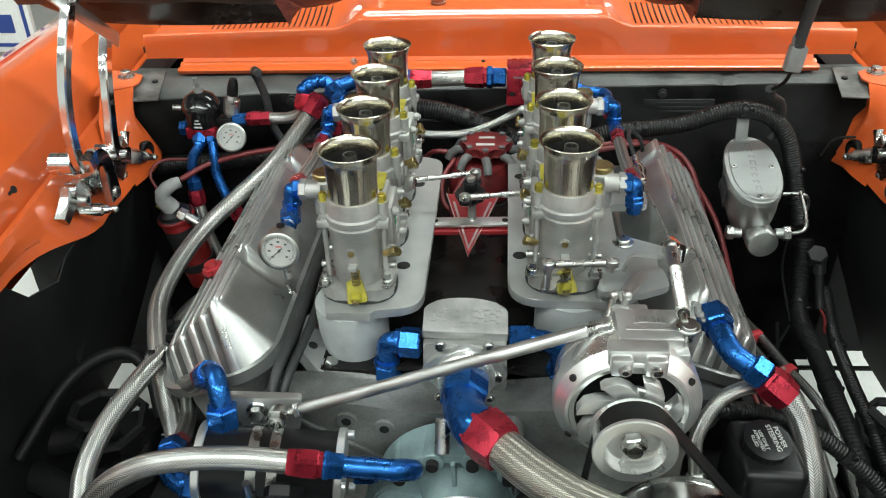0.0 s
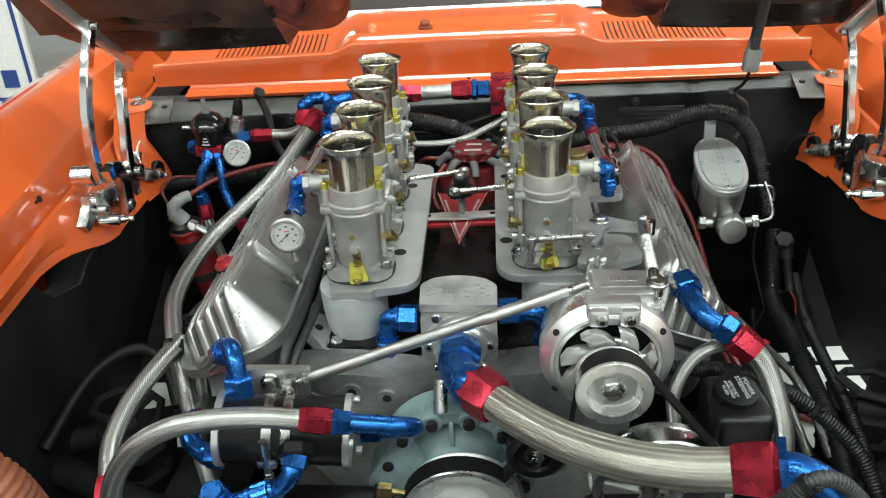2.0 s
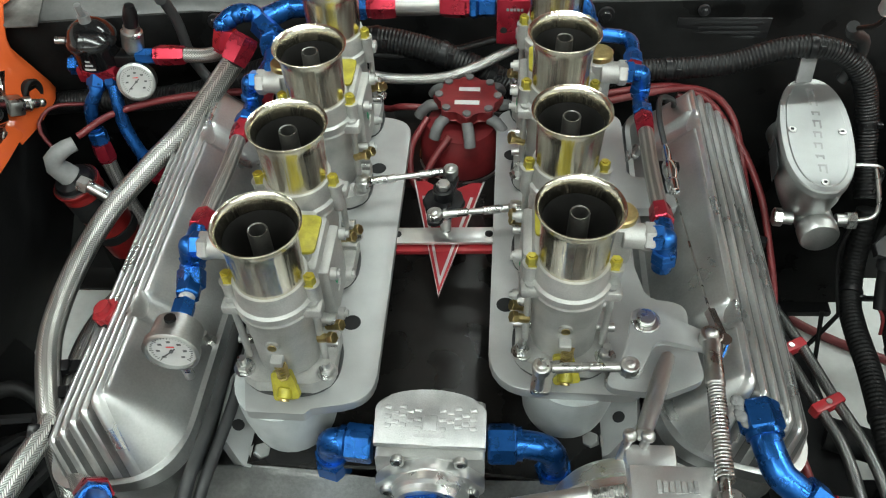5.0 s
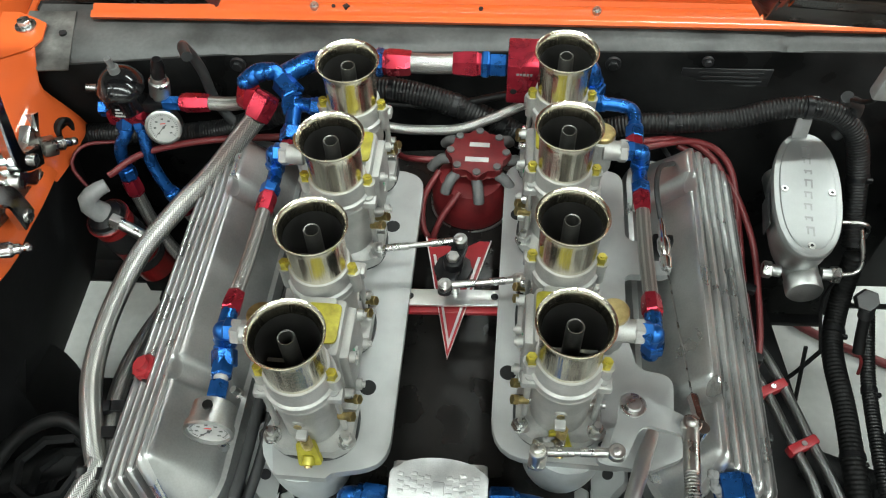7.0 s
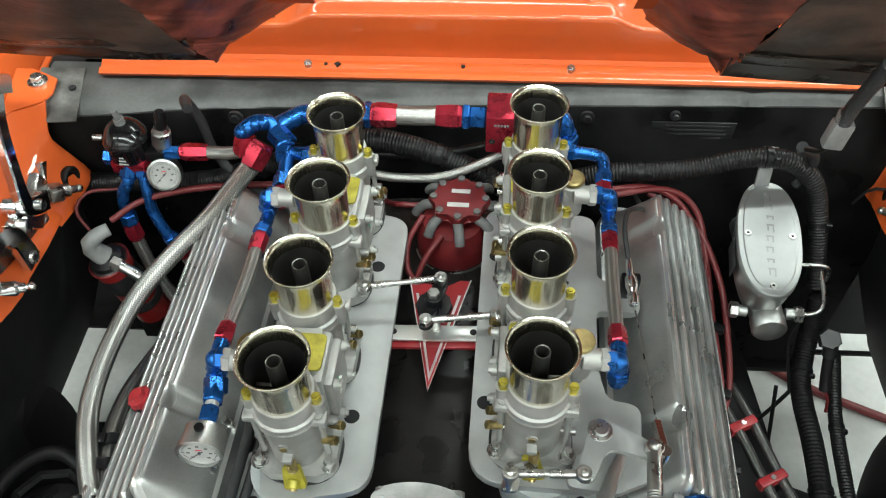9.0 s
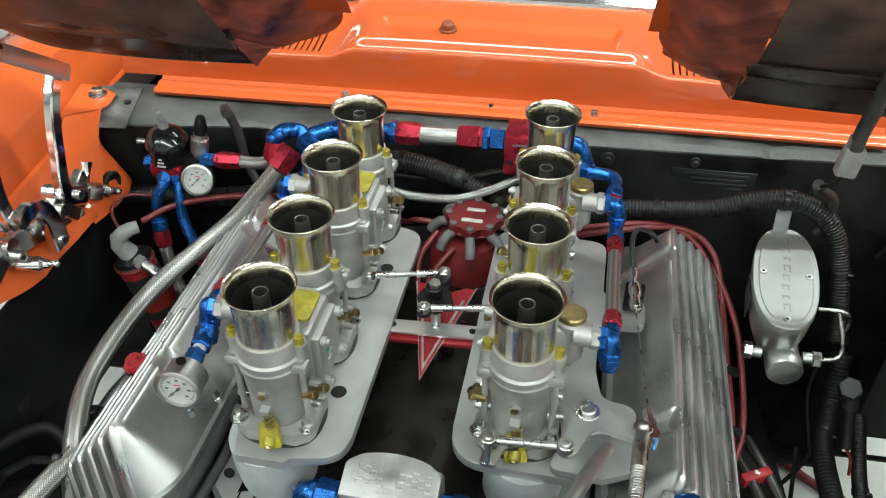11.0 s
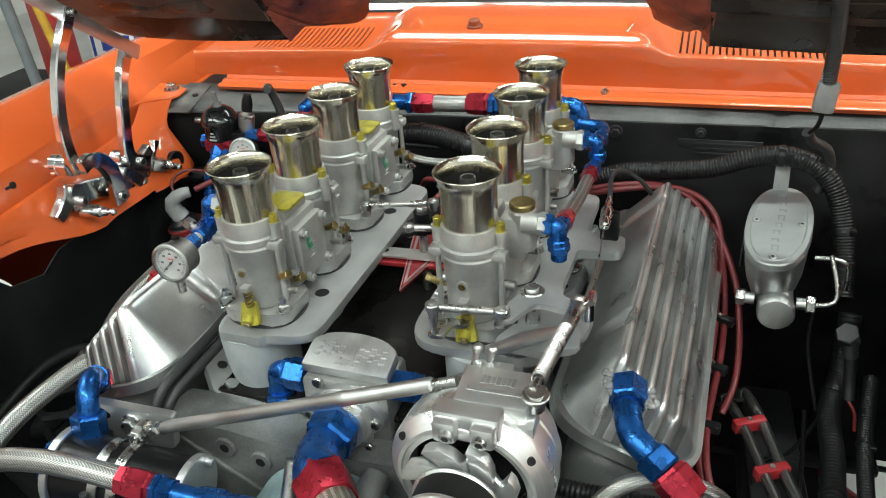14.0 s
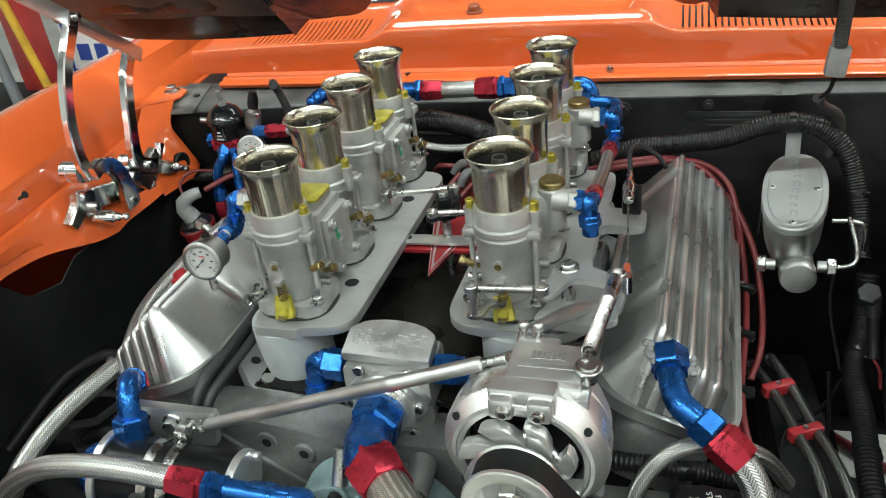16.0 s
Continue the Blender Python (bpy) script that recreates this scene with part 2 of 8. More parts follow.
# upright streaks in colour and relief stand in for reflections of neighbouring parts
TRUMPET = material("polished_trumpet", (0.80, 0.745, 0.62), 0.23, 1.0, 0.45, 420, 0.12, 20, 0.65, 200, rough_var=0.03, brushed=(1, 1, 0.015))
BOOSTER = material("dull_booster_tube", (0.20, 0.195, 0.18), 0.4, 0.9, 0.3, 300, 0.2, 30)
RAWFIBRE = material("raw_brown_glassfibre", (0.095, 0.060, 0.045), 0.45, 0.0, 0.7, 45, 0.6, 18, 0.8, 80, rough_var=0.15)
# near-black: the shade deep inside the trumpets is put into this colour
THROAT = material("shaded_throat", (0.014, 0.013, 0.012), 0.5, 0.0, 0.3, 300, 0.2, 30)
LIDMAT = material("satin_billet_lid", (0.37, 0.38, 0.375), 0.50, 0.85, 0.1, 700, 0.08, 30, 0.03, 900, rough_var=0.05)
MCBODY = material("satin_cylinder_body", (0.52, 0.53, 0.52), 0.40, 1.0, 0.25, 500, 0.2, 30, 0.1, 700, rough_var=0.08)
CHROME = material("chrome", (0.82, 0.82, 0.82), 0.13, 1.0, 0.0, 300, 0.05, 20)
STEEL = material("zinc_steel", (0.54, 0.54, 0.525), 0.30, 1.0, 0.2, 500, 0.2, 60, rough_var=0.1)
BLUE = material("blue_anodised", (0.020, 0.130, 0.44), 0.28, 0.85, 0.15, 500, 0.2, 60, rough_var=0.06)
RED = material("red_anodised", (0.46, 0.030, 0.055), 0.29, 0.80, 0.15, 500, 0.2, 60, rough_var=0.06)
ZINC = material("yellow_zinc", (0.55, 0.47, 0.07), 0.35, 0.7, 0.3, 600, 0.35, 80)
YPAINT = material("yellow_inspection_paint", (0.42, 0.37, 0.035), 0.4, 0.2, 0.3, 500, 0.3, 90)
BRASS = material("brass", (0.46, 0.36, 0.16), 0.35, 1.0, 0.3, 500, 0.3, 90)
ORANGE = material("orange_paint", (0.60, 0.100, 0.021), 0.42, 0.0, 0.05, 900, 0.05, 6, 0.0, coat=1.0, spec=0.15)
ORANGE.node_tree.nodes["Principled BSDF"].inputs["Coat Roughness"].default_value = 0.05
BLACKP = material("black_paint", (0.019, 0.019, 0.020), 0.38, 0.0, 0.4, 300, 0.4, 9, 0.2, 120, rough_var=0.12)
GREYP = material("worn_grey_sheet", (0.030, 0.031, 0.032), 0.55, 0.0, 0.3, 200, 0.55, 10, 0.15, 100, rough_var=0.12, spec=0.25)
FIREBLACK = material("satin_black_firewall", (0.0085, 0.0085, 0.0085), 0.34, 0.0, 0.4, 200, 0.6, 12, 0.6, 40, rough_var=0.16, spec=0.08)
LEDGE = material("scuffed_grey_ledge", (0.078, 0.078, 0.076), 0.42, 0.0, 0.40, 200, 0.45, 16, 0.15, 100, rough_var=0.12, spec=0.3)
TURNED = material("turned_billet", (0.92, 0.925, 0.915), 0.30, 0.90, 0.25, 900, 0.10, 22, 0.10, 1400, rough_var=0.05, brushed=(0.02, 1, 0.02))
tn = TURNED.node_tree
tangent = tn.nodes.new("ShaderNodeTangent")
tangent.direction_type, tangent.axis = "RADIAL", "Y"
tn.links.new(tangent.outputs["Tangent"], tn.nodes["Principled BSDF"].inputs["Tangent"])
tn.nodes["Principled BSDF"].inputs["Anisotropic"].default_value = 0.75
SATINROD = material("satin_rod", (0.58, 0.58, 0.57), 0.42, 1.0, 0.2, 700, 0.1, 30, 0.05, 900, rough_var=0.06)
SOOT = material("black_chassis", (0.017, 0.017, 0.018), 0.62, 0.0, 0.4, 200, 0.4, 8, 0.2, 80, spec=0.3)
HOODIN = material("black_hood_underside", (0.028, 0.020, 0.016), 0.24, 0.0, 0.3, 120, 0.4, 14, 0.35, 40, rough_var=0.12)
REDOX = material("bare_red_primer_glassfibre", (0.36, 0.085, 0.05), 0.42, 0.0, 0.7, 45, 0.7, 18, 0.7, 90, rough_var=0.15)
BLOCK = material("cast_engine_front", (0.25, 0.255, 0.25), 0.5, 0.4, 0.4, 500, 0.35, 18, 0.4, 700, rough_var=0.1)
DARKBLOCK = material("oily_dark_casting", (0.25, 0.253, 0.245), 0.45, 0.2, 0.5, 300, 0.5, 14, 0.4, 500, rough_var=0.12)
VALLEY = material("dark_valley_cover", (0.011, 0.010, 0.0095), 0.28, 0.0, 0.4, 200, 0.4, 20, rough_var=0.12, spec=0.3)
PUMPBLUE = material("grey_blue_pump_paint", (0.26, 0.36, 0.37), 0.42, 0.1, 0.3, 500, 0.25, 25, 0.3, 400)
RUBBER = material("black_rubber", (0.008, 0.008, 0.008), 0.5, 0.0, 0.3, 300, 0.3, 40, spec=0.2)
PLASTIC = material("black_plastic", (0.008, 0.008, 0.009), 0.30, 0.0, 0.25, 300, 0.2, 40, 0.1, 900, spec=0.26)
LOOM = material("loom_conduit", (0.009, 0.009, 0.0093), 0.38, 0.0, 0.2, 300, 0.2, 40, spec=0.28)
CAPRED = material("red_plastic", (0.31, 0.018, 0.024), 0.34, 0.0, 0.15, 300, 0.15, 40)
# darker than CAPRED: the shade over the distributor is put into its red
DISTRED = material("shaded_red_cap", (0.15, 0.012, 0.014), 0.45, 0.0, 0.2, 300, 0.3, 40)
GREENMARK = material("green_inspection_paint", (0.03, 0.30, 0.14), 0.4)
CANRED = material("red_can", (0.24, 0.014, 0.014), 0.32, 0.1, 0.2, 300, 0.25, 30)
REDLEAD = material("red_silicone_lead", (0.155, 0.018, 0.020), 0.45, 0.0, 0.2, 300, 0.15, 40)
DULLBOOT = material("dull_grey_boot", (0.13, 0.13, 0.13), 0.6, 0.0, 0.3, 300, 0.3, 40)
GREYBOOT = material("grey_boot", (0.24, 0.24, 0.24), 0.55, 0.0, 0.2, 300, 0.2, 40)
DUSTY = material("dusty_black_sheet", (0.013, 0.013, 0.0125), 0.30, 0.0, 0.5, 160, 0.6, 14, 0.12, 300, rough_var=0.2)
LIDCAST = material("cast_outlet_lid", (0.56, 0.565, 0.56), 0.40, 0.8, 0.35, 900, 0.2, 40, 0.35, 1200, rough_var=0.08)
GLOSSBLACK = material("gloss_black_anodised", (0.008, 0.008, 0.009), 0.12, 0.0, 0.1, 300, 0.1, 30)
TANGREY = material("dusty_bare_sheet", (0.16, 0.157, 0.147), 0.5, 0.3, 0.4, 200, 0.5, 30, 0.25, 200, rough_var=0.12)
DIAL = material("gauge_dial", (0.44, 0.44, 0.43), 0.25, 0.0, 0.05, 300, 0.1, 60)
WHITE = material("white_face", (0.80, 0.80, 0.78), 0.35, 0.0, 0.05, 300, 0.05, 60)
INK = material("black_ink", (0.07, 0.07, 0.07), 0.5)
WHITEINK = material("white_ink", (0.42, 0.42, 0.41), 0.5)
REDINK = material("red_ink", (0.6, 0.02, 0.02), 0.5)
DUCT = material("orange_brown_duct", (0.27, 0.075, 0.032), 0.5, 0.0, 0.35, 200, 0.3, 20, 0.2, 500)
GREYRUB = material("grey_rubber_lead", (0.026, 0.027, 0.028), 0.5, 0.0, 0.2, 300, 0.2, 40)
TYRE = material("tyre_rubber", (0.014, 0.014, 0.014), 0.6, 0.0, 0.4, 200, 0.3, 20)
CONCRETE = material("painted_concrete", (0.64, 0.65, 0.63), 0.4, 0.0, 0.2, 60, 0.22, 3, 0.2, 60, rough_var=0.12)
WALLP = material("white_wall_paint", (0.78, 0.78, 0.75), 0.6, 0.0, 0.05, 100, 0.06, 2)
CEILP = material("ceiling_panels", (0.26, 0.26, 0.26), 0.8, 0.0, 0.1, 60, 0.08, 2)
SIGNBLUE = material("sign_blue", (0.02, 0.05, 0.24), 0.4)
SIGNRED = material("sign_red", (0.55, 0.02, 0.03), 0.4)
REDPAINT = material("red_tool_paint", (0.42, 0.035, 0.03), 0.4, 0.0, 0.2, 100, 0.2, 10)
YELLOWPAINT = material("yellow_tool_paint", (0.55, 0.33, 0.02), 0.4, 0.0, 0.2, 100, 0.2, 10)
GREYPOLE = material("grey_pole_paint", (0.14, 0.16, 0.17), 0.4, 0.0, 0.2, 100, 0.2, 10)
GLASS = clear("clear_glass")
TUBE = glowing("lamp_tube", (1.0, 0.98, 0.93), 9.0)
LAMPBODY = material("lamp_white_enamel", (0.75, 0.75, 0.73), 0.4)
BRAID = braid("braided_steel", (0.74, 0.74, 0.71), (0.050, 0.050, 0.048), 16, 0.0036)
BRAIDBIG = braid("braided_steel_wide", (0.72, 0.69, 0.60), (0.075, 0.072, 0.062), 38, 0.0026)
BRAIDDARK = braid("braided_line_dark", (0.30, 0.30, 0.29), (0.02, 0.02, 0.02), 12, 0.0030)


# ---- the workshop ----
def slab(name, size, at, mat, label, category):
    bm = B()
    box(bm, size, Matrix.Translation(at))
    return solid(name, bm, mat, label, category, kind="structure", smooth=0)


slab("floor", (12, 12, 0.1), (0, 0, -0.05), CONCRETE, "white painted concrete workshop floor, scuffed and stained", "floor")
slab("ceiling", (12, 12, 0.1), (0, 0, CEILING + 0.05), CEILP, "pale workshop ceiling with strip lamps", "ceiling")
slab("wall_north", (12, 0.15, CEILING), (0, 6.0, CEILING / 2), WALLP, "plain white workshop wall behind the car", "wall")
slab("wall_south", (12, 0.15, CEILING), (0, -6.0, CEILING / 2), WALLP, "plain white workshop wall in front of the car", "wall")
slab("wall_west", (0.15, 11.85, CEILING), (-5.2, 0, CEILING / 2), WALLP, "plain white workshop wall beside the car", "wall")
slab("wall_east", (0.15, 11.85, CEILING), (5.2, 0, CEILING / 2), WALLP, "plain white workshop wall beside the car", "wall")


def strip_lamp(x, y, share=1.0):
    root = thing("ceiling_lamp", (x, y, CEILING), "white strip lamp with two tubes fixed to the ceiling", "ceiling lamp", "strip lamps")
    bm = B()
    box(bm, (2.4, 0.34, 0.06), Matrix.Translation((x, y, CEILING - 0.03)), 0.01)
    part("housing", bm, LAMPBODY, root)
    for dy in (-0.06, 0.06):
        bm = B()
        cyl(bm, (x - 1.15, y + dy, CEILING - 0.09), (x + 1.15, y + dy, CEILING - 0.09), 0.016, n=10)
        part("tube", bm, TUBE, root)
    data = bpy.data.lights.new("strip_light", "AREA")
    data.shape, data.size, data.size_y, data.energy = "RECTANGLE", 2.3, 0.28, TUBE_POWER * share
    data.color = (0.885, 1.0, 0.955)
    lamp = new("strip_light", data)
    lamp.matrix_basis = pose(x, y, CEILING - 0.115)
    return root


for ly, share in ((-3.8, 0.5), (-1.9, 1.1), (-0.1, 1.3)):
    for lx in (-2.0, 0.3, 2.6):
        strip_lamp(lx, ly, share)
for lx in (1.5, 3.9):
    strip_lamp(lx, 1.9, 1.2)


def wall_sign():
    """White board with a blue border and plain bars and a disc in place of its lettering."""
    root = thing("wall_sign", (-2.585, 2.8, 0.15), "white sign board with a blue border, red disc and blue bars", "sign")
    m = axes((-2.585, 2.80, 0.66), (1, 0.02, 0), (0, 0.04, 1))
    bm = B()
    box(bm, (0.80, 1.02, 0.03), m, 0.004)
    part("board", bm, WHITE, root)
    bm = B()
    for sx, sy, cx, cy in ((0.76, 0.016, 0, 0.475), (0.76, 0.016, 0, -0.475), (0.016, 0.966, 0.372, 0), (0.016, 0.966, -0.372, 0)):
        box(bm, (sx, sy, 0.006), m @ Matrix.Translation((cx, cy, 0.018)))
    part("border", bm, SIGNBLUE, root)
    bm = B()
    cyl(bm, m @ V((0.0, 0.06, 0.015)), m @ V((0.0, 0.06, 0.022)), 0.24, n=40)
    part("disc", bm, SIGNRED, root)
    bm = B()
    for i in range(6):
        box(bm, (0.075, 0.085, 0.006), m @ Matrix.Translation((-0.275 + 0.11 * i, -0.375, 0.018)), 0.0)
    part("bars", bm, SIGNBLUE, root)
    bm = B()
    cyl(bm, m @ V((-0.3, 0.4, -0.03)), m @ V((-0.3, -0.64, -0.03)), 0.015)
    cyl(bm, m @ V((0.3, 0.4, -0.03)), m @ V((0.3, -0.64, -0.03)), 0.015)
    box(bm, (0.7, 0.03, 0.3), m @ Matrix.Translation((0, -0.635, -0.03)), 0.005)
    part("stand", bm, GREYPOLE, root)


wall_sign()


def engine_hoist():
    root = thing("engine_hoist", (-2.3, 1.5, 0), "grey and red folding workshop hoist with a yellow arm", "hoist")
    bm = B()
    cyl(bm, (-2.98, 2.35, 0.0), (-3.22, 2.45, 1.5), 0.028)
    part("leg", bm, GREYPOLE, root)
    bm = B()
    cyl(bm, (-2.80, 2.42, 0.0), (-2.98, 2.42, 0.9), 0.022)
    part("leg", bm, YELLOWPAINT, root)
    bm = B()
    box(bm, (0.16, 0.14, 1.0), Matrix.Translation((-3.06, 2.62, 0.5)), 0.03)
    part("mast", bm, REDPAINT, root)
    bm = B()
    box(bm, (0.7, 0.4, 0.10), Matrix.Translation((-3.1, 2.5, 0.10)), 0.02)
    part("base", bm, SOOT, root)


engine_hoist()

# ---- the car's body round the engine ----
def ribbon(bm, rows, mat=0):
    """A skin through rows of points."""
    vs = [[bm.verts.new(p) for p in r] for r in rows]
    for a, b in zip(vs, vs[1:]):
        for i in range(len(a) - 1):
            bm.faces.new((a[i], a[i + 1], b[i + 1], b[i])).material_index = mat


def thick(bm, t):
    bmesh.ops.recalc_face_normals(bm, faces=bm.faces)
    bmesh.ops.solidify(bm, geom=bm.faces[:], thickness=t)


def sheet_along_x(profile, x0, x1, n=24, bow=0.0, drop=0.0):
    """Rows of an (y, z) profile carried along x, bowed backwards and dropped towards the ends."""
    rows = []
    for i in range(n + 1):
        x = x0 + (x1 - x0) * i / n
        u = (x - MID) / 0.7
        rows.append([bpt(x, y - bow * u * u, z - drop * u * u) for y, z in profile])
    return rows


car = thing("car_body", bpt(MID, 0.8, 0.0), "orange painted car body with its bonnet raised over the engine bay", "car")

bm = B()
lip = [(0.552, 0.902), (0.548, 0.909), (0.556, 0.9135), (0.563, 0.911), (0.569, 0.915), (0.576, 0.9165), (0.583, 0.914), (0.588, 0.919)]
ribbon(bm, sheet_along_x(lip, MID - 0.572, MID + 0.572, 30, 0.004, 0.0))


def ease(a, b, v):
    t = max(0.0, min(1.0, (v - a) / (b - a)))
    return t * t * (3 - 2 * t)


DISH = 0.026   # middle of the dished panel


def crease(x):
    """Height of the cowl's front edge: raised in the middle."""
    return 0.973 + 0.017 * (1 - ease(0.215, 0.270, abs(x - DISH))) - 0.010 * ((x - MID) / 0.62) ** 2


rows = []
for i in range(151):
    x = MID - 0.640 + 1.280 * i / 150
    zt, b = crease(x), 0.004 * ((x - MID) / 0.7) ** 2
    rows.append([bpt(x, y - b, z) for y, z in ((0.588, 0.919), (0.5885, 0.932), (0.5895, 0.950), (0.5905, zt - 0.007), (0.5915, zt - 0.003), (0.5935, zt - 0.0008), (0.5975, zt))])
ribbon(bm, rows)
thick(bm, 0.0015)
cowl_front = part("cowl_front", bm, ORANGE, car, smooth=60)
# cowl top: a raised middle with a sharp dished panel, and slots at both sides
bm = B()
rows = []
NX, NY = 366, 36
for i in range(NX + 1):
    x = MID - 0.62 + 1.24 * i / NX
    zt, b = crease(x), 0.004 * ((x - MID) / 0.7) ** 2
    q = abs(x - DISH)
    mid = 1 - ease(0.205, 0.250, q)
    row = []
    for j in range(NY + 1):
        v = j / NY
        y = 0.5975 + 0.170 * v
        z = zt + mid * 0.013 * ease(0.597, 0.611, y) + (1 - mid) * 0.018 * ease(0.60, 0.75, y) + 0.004 * ease(0.66, 0.767, y)
        half = 0.190 + 0.12 * (y - 0.60)
        z -= 0.012 * (1 - ease(half - 0.020, half, q)) * ease(0.612, 0.622, y) * (1 - ease(0.676, 0.700, y))
        row.append(bpt(x, y - b, z))
    rows.append(row)
ribbon(bm, rows)
slots = []
bm.faces.ensure_lookup_table()
for f in bm.faces:
    c = BODY.inverted() @ f.calc_center_median()
    q = abs(c.x - DISH)
    if 0.274 < q < 0.50 and 0.607 < c.y < 0.690 and int((c.x - MID + 0.62) / (1.24 / NX)) % 3 == 0:
        slots.append(f)
bmesh.ops.delete(bm, geom=slots, context="FACES")
thick(bm, 0.002)
part("cowl_top", bm, ORANGE, car, smooth=60)
bm = B()
box(bm, (1.30, 0.26, 0.01), BODY @ Matrix.Translation((MID, 0.73, 0.93)))
for sx in (-1, 1):
    box(bm, (0.10, 0.30, 0.36), BODY @ Matrix.Translation((MID + sx * 0.685, 0.76, 0.69)))
part("cowl_box", bm, SOOT, car)
bm = B()
cyl(bm, bpt(-0.056, 0.672, 0.978), bpt(-0.056, 0.668, 1.007), 0.0100, edge=0.002)
cyl(bm, bpt(-0.056, 0.672, 0.988), bpt(-0.056, 0.671, 0.9965), 0.0145, edge=0.001)
part("washer_nozzle", bm, DUCT, car, "dull brown washer nozzle")
# screws and small holes along the cowl's lower fold
for x in (-0.207, 0.189):
    bm = B()
    cyl(bm, bpt(x, 0.570, 0.912), bpt(x, 0.5695, 0.9185), 0.0062, n=14)
    hexnut(bm, bpt(x, 0.5695, 0.918), bpt(x, 0.569, 0.9225), 0.0042)
    part("cowl_screw", bm, STEEL, car)
for x, r, n in ((-0.180, 0.0028, 12), (-0.162, 0.0055, 4), (0.028, 0.0034, 12)):
    bm = B()
    cyl(bm, bpt(x, 0.571, 0.913), bpt(x, 0.5708, 0.9168), r, n=n)
    part("cowl_hole", bm, SOOT, car)
# windscreen trim and glass
bm = B()
ribbon(bm, sheet_along_x([(0.763, 1.001), (0.767, 1.012), (0.783, 1.019), (0.808, 1.029)], MID - 0.64, MID + 0.64, 20, 0.01, 0.01))
thick(bm, 0.003)
part("windscreen_trim", bm, CHROME, car, "bright metal windscreen trim")
bm = B()
ribbon(bm, sheet_along_x([(0.806, 1.025), (1.08, 1.17), (1.35, 1.31)], MID - 0.64, MID + 0.64, 20, 0.03, 0.02))
thick(bm, 0.005)
glass = part("windscreen", bm, GLASS, car, "clear windscreen glass")
glass.visible_shadow = False
bm = B()
box(bm, (1.3, 1.0, 0.03), BODY @ Matrix.Translation((MID, 1.42, 0.88)), 0.01)
part("dashboard", bm, SOOT, car)
# closed cabin behind the windscreen, added mostly out of view to darken reflections
bm = B()
roof = [(1.33, 1.30), (1.42, 1.335), (1.60, 1.36), (1.90, 1.37), (2.20, 1.35), (2.45, 1.30), (2.75, 1.14), (2.95, 1.00), (3.5, 0.97), (3.9, 0.93), (3.95, 0.5)]
ribbon(bm, sheet_along_x(roof, MID - 0.64, MID + 0.64, 16, 0.02, 0.03))
thick(bm, 0.004)
part("roof", bm, ORANGE, car)
for k in (-1, 1):
    bm = B()
    side = [(0.86, 1.02), (1.36, 1.29), (1.9, 1.34), (2.45, 1.27), (2.9, 1.0), (3.9, 0.92), (3.9, 0.3), (0.92, 0.3)]
    lo = [bm.verts.new(bpt(MID + k * (0.655 + 0.20 * max(0.0, min(1.0, (1.1 - z) / 0.15))), y, z)) for y, z in side]
    bm.faces.new(lo)
    thick(bm, 0.01)
    part("door_side", bm, ORANGE, car)
    bm = B()
    cyl(bm, bpt(MID + k * 0.645, 0.86, 1.015), bpt(MID + k * 0.630, 1.37, 1.31), 0.022)
    part("windscreen_pillar", bm, ORANGE, car)
bm = B()
box(bm, (1.24, 0.05, 1.0), BODY @ Matrix.Translation((MID, 2.45, 0.78)), 0.01)
part("rear_bulkhead", bm, SOOT, car)
bm = B()
box(bm, (1.26, 1.6, 0.02), BODY @ Matrix.Translation((MID, 1.75, 0.42)), 0.004)
part("cabin_floor", bm, SOOT, car)

# firewall with its grey ledge, whose front edge runs askew
def edge_y(x):
    return float(np.interp(x, (-0.66, -0.55, -0.34, 0.05, 0.43, 0.75), (0.468, 0.476, 0.503, 0.522, 0.534, 0.540)))


bm = B()
rows = []
for i in range(41):
    x = MID - 0.66 + 1.32 * i / 40
    e = edge_y(x)
    zb = 0.05 if abs(x - MID) < 0.50 else 0.30
    rows.append([bpt(x, y, z) for y, z in ((0.478, zb), (0.478, 0.60), (0.474, 0.72), (min(0.488, e), 0.775), (e - 0.014, 0.82), (e - 0.006, 0.872), (e - 0.002, 0.882))])
ribbon(bm, rows)
thick(bm, 0.002)
firewall = part("firewall", bm, FIREBLACK, car, "black painted firewall panel")
bm = B()
rows = []
for i in range(121):
    x = MID - 0.66 + 1.32 * i / 120
    e = edge_y(x)
    dent = 0.011 * math.exp(-((x - 0.457) / 0.010) ** 2) + 0.004 * math.exp(-((x + 0.30) / 0.02) ** 2)
    prof = ((e - 0.004, 0.876), (e - 0.003, 0.885), (e + 0.004, 0.8905), (e + 0.4 * (0.56 - e), 0.896), (0.56, 0.899), (0.585, 0.90))
    rows.append([bpt(x, y, z - (dent if k < 4 else 0)) for k, (y, z) in enumerate(prof)])
ribbon(bm, rows)
thick(bm, 0.002)
part("firewall_ledge", bm, LEDGE, car, "worn grey painted sheet ledge")
